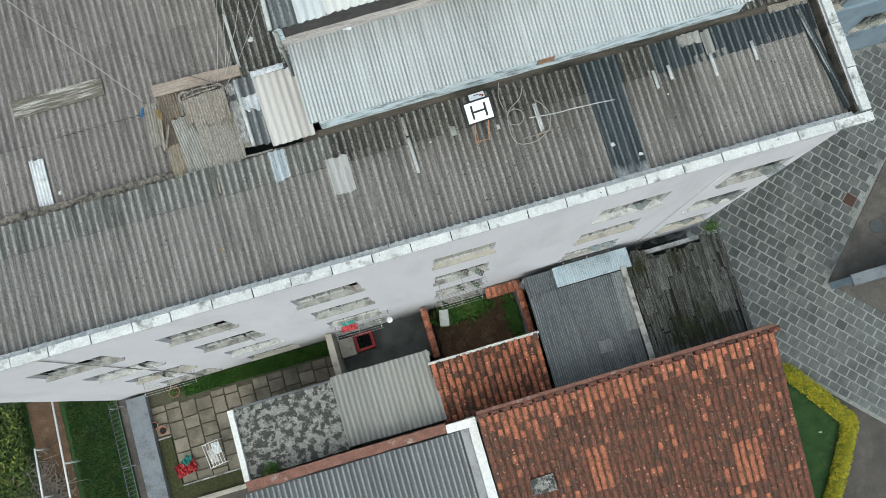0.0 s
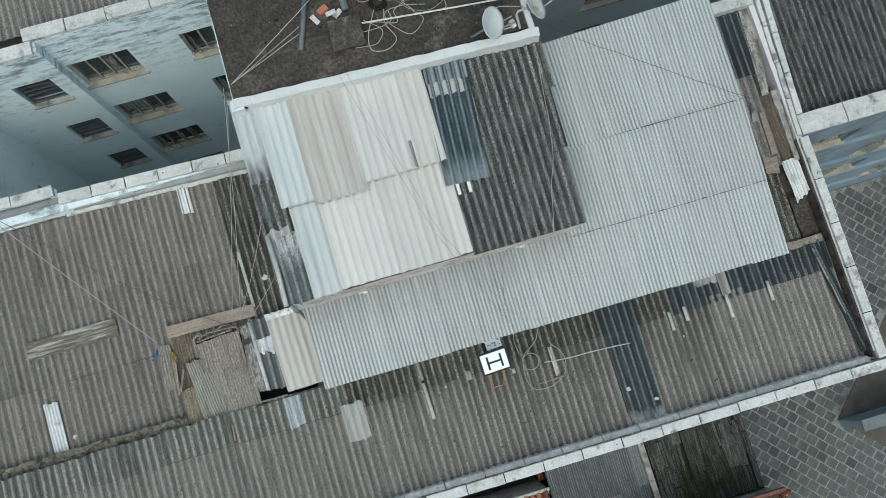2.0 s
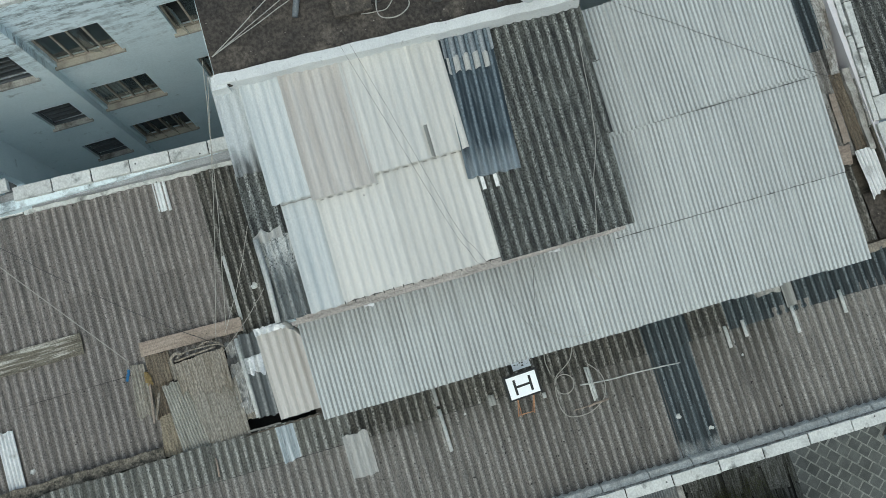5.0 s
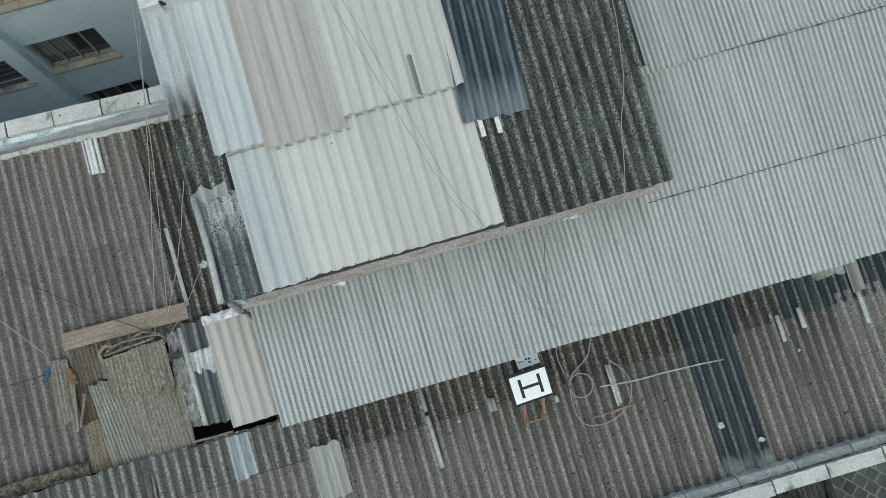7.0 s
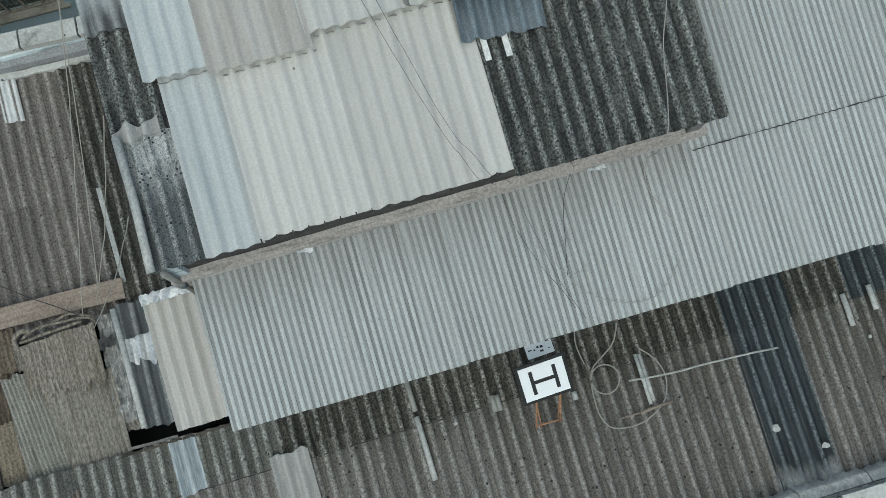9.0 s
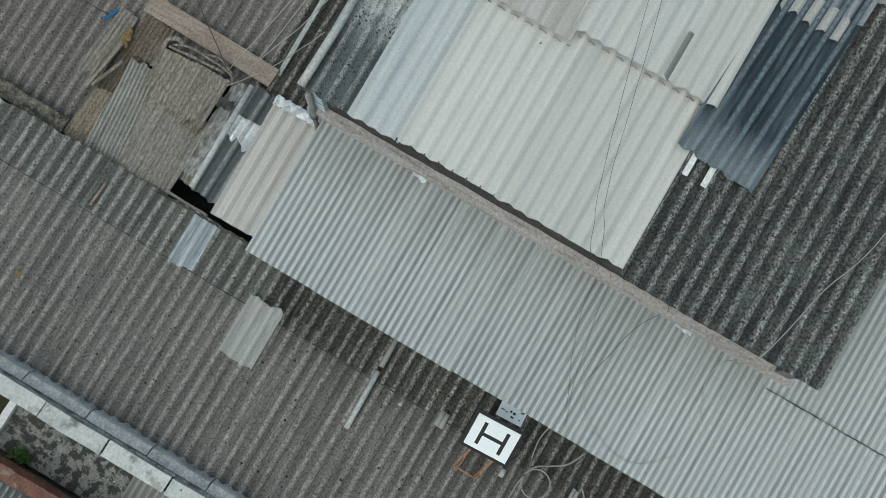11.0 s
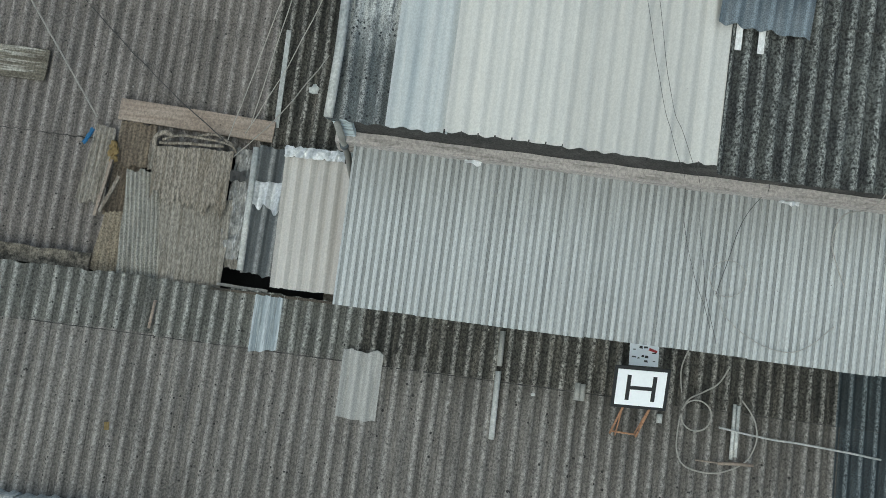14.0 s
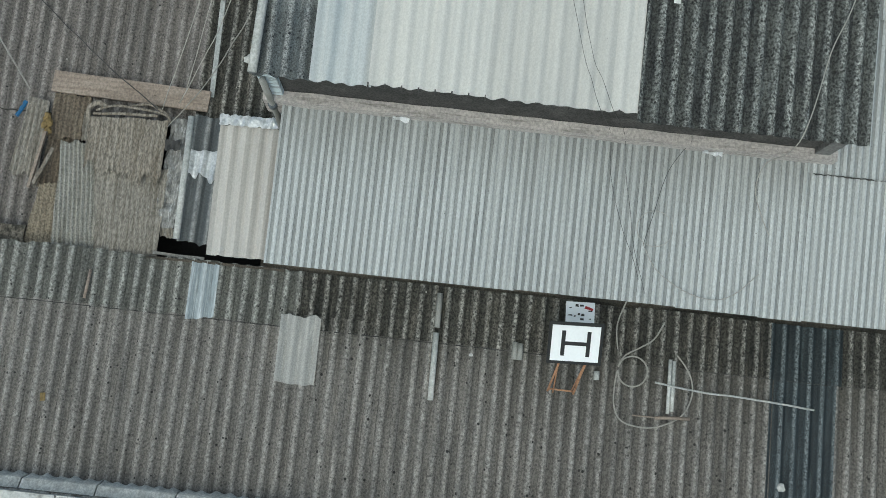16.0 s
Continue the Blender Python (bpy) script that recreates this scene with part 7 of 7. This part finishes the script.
for a, b in zip(rr, rr[1:]):
    for i in range(40):
        bm.faces.new((a[i], a[(i + 1) % 40], b[(i + 1) % 40], b[i]))
bm.faces.new(rr[0])
made = bmesh.ops.extrude_face_region(bm, geom=bm.faces[:])
bmesh.ops.translate(bm, verts=[v for v in made["geom"] if isinstance(v, bmesh.types.BMVert)], vec=(0, 0, 0.012))
bmesh.ops.recalc_face_normals(bm, faces=bm.faces[:])
part("bowl", bm, "dish_mesh", big)
part("rim", tube([(1.0 * math.cos(2 * math.pi * i / 40), 1.0 * math.sin(2 * math.pi * i / 40), 0.31) for i in range(41)], 0.022), "pvc", big)
for k in range(8):
    a = 2 * math.pi * k / 8
    part("rib", tube([(0.1 * math.cos(a), 0.1 * math.sin(a), 0.03), (0.6 * math.cos(a), 0.6 * math.sin(a), 0.13), (1.0 * math.cos(a), 1.0 * math.sin(a), 0.32)], 0.014, 6), "pvc", big)
part("foot", tube([(0, 0, -0.25), (0, 0, 0.02)], 0.06, 12), "pipe_dark", big)

# ---- yard things ----
def pot(at, r, label, soil=True):
    p = thing("plant_pot", label, "plant pot", at, "plant pots")
    bm = bmesh.new()
    prof = ((0.68, 0), (0.9, 0.8), (1.0, 0.85), (1.02, 1.0), (0.86, 1.0), (0.8, 0.82))
    rr = [[bm.verts.new((r * k * math.cos(a), r * k * math.sin(a), 1.3 * r * h)) for a in [2 * math.pi * i / 20 for i in range(20)]] for k, h in prof]
    for a, b in zip(rr, rr[1:]):
        for i in range(20):
            bm.faces.new((a[i], a[(i + 1) % 20], b[(i + 1) % 20], b[i]))
    bm.faces.new(rr[0][::-1])
    bm.faces.new(rr[-1])
    part("pot", bm, "terracotta", p)
    bm = bmesh.new()
    bmesh.ops.create_cone(bm, cap_ends=True, segments=20, radius1=r * 0.78, radius2=r * 0.78, depth=0.01, matrix=Matrix.Translation((0, 0, 1.3 * r * 0.84)))
    # an empty pot gets a near-black disc painted as its shaded hollow
    part("soil", bm, "dark" if not soil else "soil", p)
    return p


pot(pose(-12.62, -5.45, 0.03), 0.14, "empty terracotta pot beside the garden wall", False)
pot(pose(-12.35, -5.7, 0.03), 0.15, "empty terracotta pot on the stone yard", False)
p = pot(pose(-11.62, -4.5, 0.03), 0.2, "terracotta pot with a small withered plant")
part("plant", leaf_cloud(60, 0.06, lambda r: (r.gauss(0, 0.08), r.gauss(0, 0.08), 0.34 + 0.15 * r.random()), "leaf", 2), "leaf", p)
seat = thing("drying_rack", "small white drying rack with pale washing", "rack", pose(-10.65, -7.0, 0.05, 0, 0, 8))
for k in range(6):
    part("rail", tube([(-0.28 + 0.11 * k, -0.42, 0.75), (-0.28 + 0.11 * k, 0.42, 0.75)], 0.012, 6), "white_paint", seat)
for x in (-0.3, 0.3):
    for y in (-0.42, 0.42):
        part("leg", tube([(x, y, 0), (x * 0.9, y, 0.75)], 0.014, 6), "white_paint", seat)
    part("crossbar", tube([(-0.3, 0.42 * (1 if x > 0 else -1), 0.75), (0.3, 0.42 * (1 if x > 0 else -1), 0.75)], 0.014, 6), "white_paint", seat)
part("towel", crumpled(0.3, 0.5, 9, 0.06), "curtain", seat, "pale crumpled towel", pose(-0.2, -0.3, 0.77))
part("towel", crumpled(0.28, 0.4, 12, 0.06), "dish", seat, "pale crumpled towel", pose(0.02, -0.05, 0.78))
solo("laundry_heap", crumpled(0.75, 0.45, 14, 0.16), "red", "heap of red washing on the stone yard", "laundry", pose(-12.2, -7.5, 0.16, 0, 0, 10))
solo("laundry_heap", crumpled(0.35, 0.25, 15, 0.14), "teal", "teal cloth lying on red washing", "laundry", pose(-11.85, -7.15, 0.26, 0, 0, 30))
red = thing("red_cart", "red plastic cart with a black bag on it", "cart", pose(-4.66, -4.68, 0.03, 0, 0, 2) @ Matrix.Diagonal((0.8, 0.85, 1, 1)))
part("body", box(-0.55, 0.55, -0.38, 0.38, 0.25, 0.55, 0.05), "red", red)
part("bag", crumpled(0.6, 0.5, 20, 0.14), "black", red, "crumpled black bag", pose(-0.2, -0.25, 0.62))
for x in (-0.4, 0.4):
    for y in (-0.34, 0.34):
        part("wheel", tube([(x, y - 0.03, 0.13), (x, y + 0.03, 0.13)], 0.13, 14), "black", red)
tub = thing("wash_tub", "pale stone wash tub beside the yard wall", "tub", pose(-5.2, -4.75, 0.03))
part("basin", rough_box(-0.26, 0.26, -0.32, 0.32, 0.55, 0.85, 0.12, 0.015), "sill", tub)
part("pedestal", box(-0.18, 0.18, -0.22, 0.22, 0, 0.55, 0.02), "sill_grey", tub)
sink = thing("white_sink", "white laundry sink standing in the garden bed", "sink", pose(-1.62, -4.72, 0.2, 0, 0, 80))
part("bowl", box(-0.3, 0.3, -0.17, 0.17, 0.6, 0.9, 0.06), "white_paint", sink)
part("pedestal", box(-0.12, 0.12, -0.1, 0.1, 0.0, 0.6, 0.02), "white_paint", sink)
gate = thing("yard_gate", "cream painted iron gate in the yard wall", "gate", pose(-10.4, -8.35, 0, 0, 0, 0))
part("top_rail", box(-1.3, 1.3, -0.06, 0.06, 1.9, 1.98, 0.01), "sill", gate)
part("bottom_rail", box(-1.3, 1.3, -0.04, 0.04, 0.15, 0.22), "sill", gate)
for k in range(14):
    part("bar", tube([(-1.25 + 0.19 * k, 0, 0.0), (-1.25 + 0.19 * k, 0, 1.9)], 0.012, 6), "frame_grey", gate)
solo("weed", leaf_cloud(90, 0.09, lambda r: (-8.3 + r.gauss(0, 0.12), -8.0 + r.gauss(0, 0.1), 3.66 + 0.15 * r.random()), "leaf", 31), "leaf", "small green weed rooted in the cement roof", "weed", kind="stuff")
solo("hedge_weed", leaf_cloud(120, 0.07, lambda r: (7.7 + r.gauss(0, 0.12), -4.45 + r.gauss(0, 0.1), 3.3 + 0.3 * r.random()), "leaf", 32), "leaf", "small yellowish weed at the building corner", "weed", kind="stuff")
solo("sprinkler", tube([(10.1, -12.3, 0.05), (10.1, -12.3, 0.35)], 0.03), "white_paint", "small white sprinkler post on the lawn", "post")
for x in (-13.75, -13.45):
    for k in range(5):
        part("post", tube([(x, -12.9 + 2.1 * k, 0), (x, -12.9 + 2.1 * k, 1.0)], 0.02, 6), "frame_grey", fence)

solo("stick", tube([(-5.645, -1.7, 14.985), (-5.671, -2.03, 14.965)], 0.018), "wood_plank", "short brown wooden stick lying in a trough of the roof", "stick")
for x, y, w, l in ((4.4, -1.7, 0.5, 0.26),):
    x = XW + 0.25 + P_BIG * round((x - XW - 0.25) / P_BIG)
    solo("sealing_band", sheet(w, l, P_BIG, 0.026, 0.005, 8, 0.04, x), "sill_grey", "ragged pale sealing band across the blackened sheets", "sealing band", pose(x, y, zsouth(x, y) + 0.03, 1), "sealing bands")
solo("plastic_scrap", crumpled(0.05, 0.22, 41, 0.03), "blue_plastic", "scrap of blue plastic beside the patched roof", "scrap", pose(-6.94, 0.08, 14.78, 0, 0, -24))
solo("wood_scrap", box(-0.028, 0.028, -0.045, 0.045, 0, 0.03, 0.004), "ochre", "small ochre wooden block lying on the roof", "scrap", pose(-5.955, -3.18, zsouth(-6, -3.18) + 0.01, 0, 0, 8))
for x, y, r in ((-6.52, 0.02, 0.07), (-6.5, -0.08, 0.05), (-6.53, 0.1, 0.045)):
    bm = bmesh.new()
    bmesh.ops.create_icosphere(bm, subdivisions=2, radius=r)
    for v in bm.verts:
        v.co += 0.7 * r * noise.noise_vector(v.co * 20 + Vector((x, y, 0)))
        v.co.z *= 0.5
    solo("foam_lump", bm, "ochre", "crumbled ochre foam at the sheet's edge", "foam", pose(x, y, 14.82), "foam lumps")
for x, w in ((-2.31, 0.17), (0.85, 0.2)):
    solo("foil_scrap", crumpled(w, 0.045, x, 0.03), "foil", "crumpled shiny foil stuck to the mortar ledge", "foil", pose(x, -0.035, 16.58, 40, 0, 0), "foil scraps")
# cloths at a window and a small dish on the facade
solo("cloth", crumpled(0.5, 0.2, 31, 0.05), "red", "red cloth hung over a window rack to dry", "cloth", pose(-4.95, -4.5, 4.02, 12))
solo("cloth", crumpled(0.42, 0.12, 33, 0.05), "teal", "dark green cloth hung over a window rack to dry", "cloth", pose(-4.9, -4.32, 4.1, 8))
small = thing("satellite_dish", "small white satellite dish fixed to the lilac facade", "satellite dish", pose(-3.38, -4.55, 4.36))
bm = bmesh.new()
bmesh.ops.create_uvsphere(bm, u_segments=24, v_segments=12, radius=0.1)
for v in bm.verts:
    v.co.z = max(-0.1, v.co.z) * (0.3 if v.co.z > 0 else 0.45)
part("reflector", bm, "white_paint", small)
part("arm", tube([(0, 0.05, -0.03), (0, 0.2, -0.15), (0, 0.345, -0.15)], 0.02), "frame_grey", small)
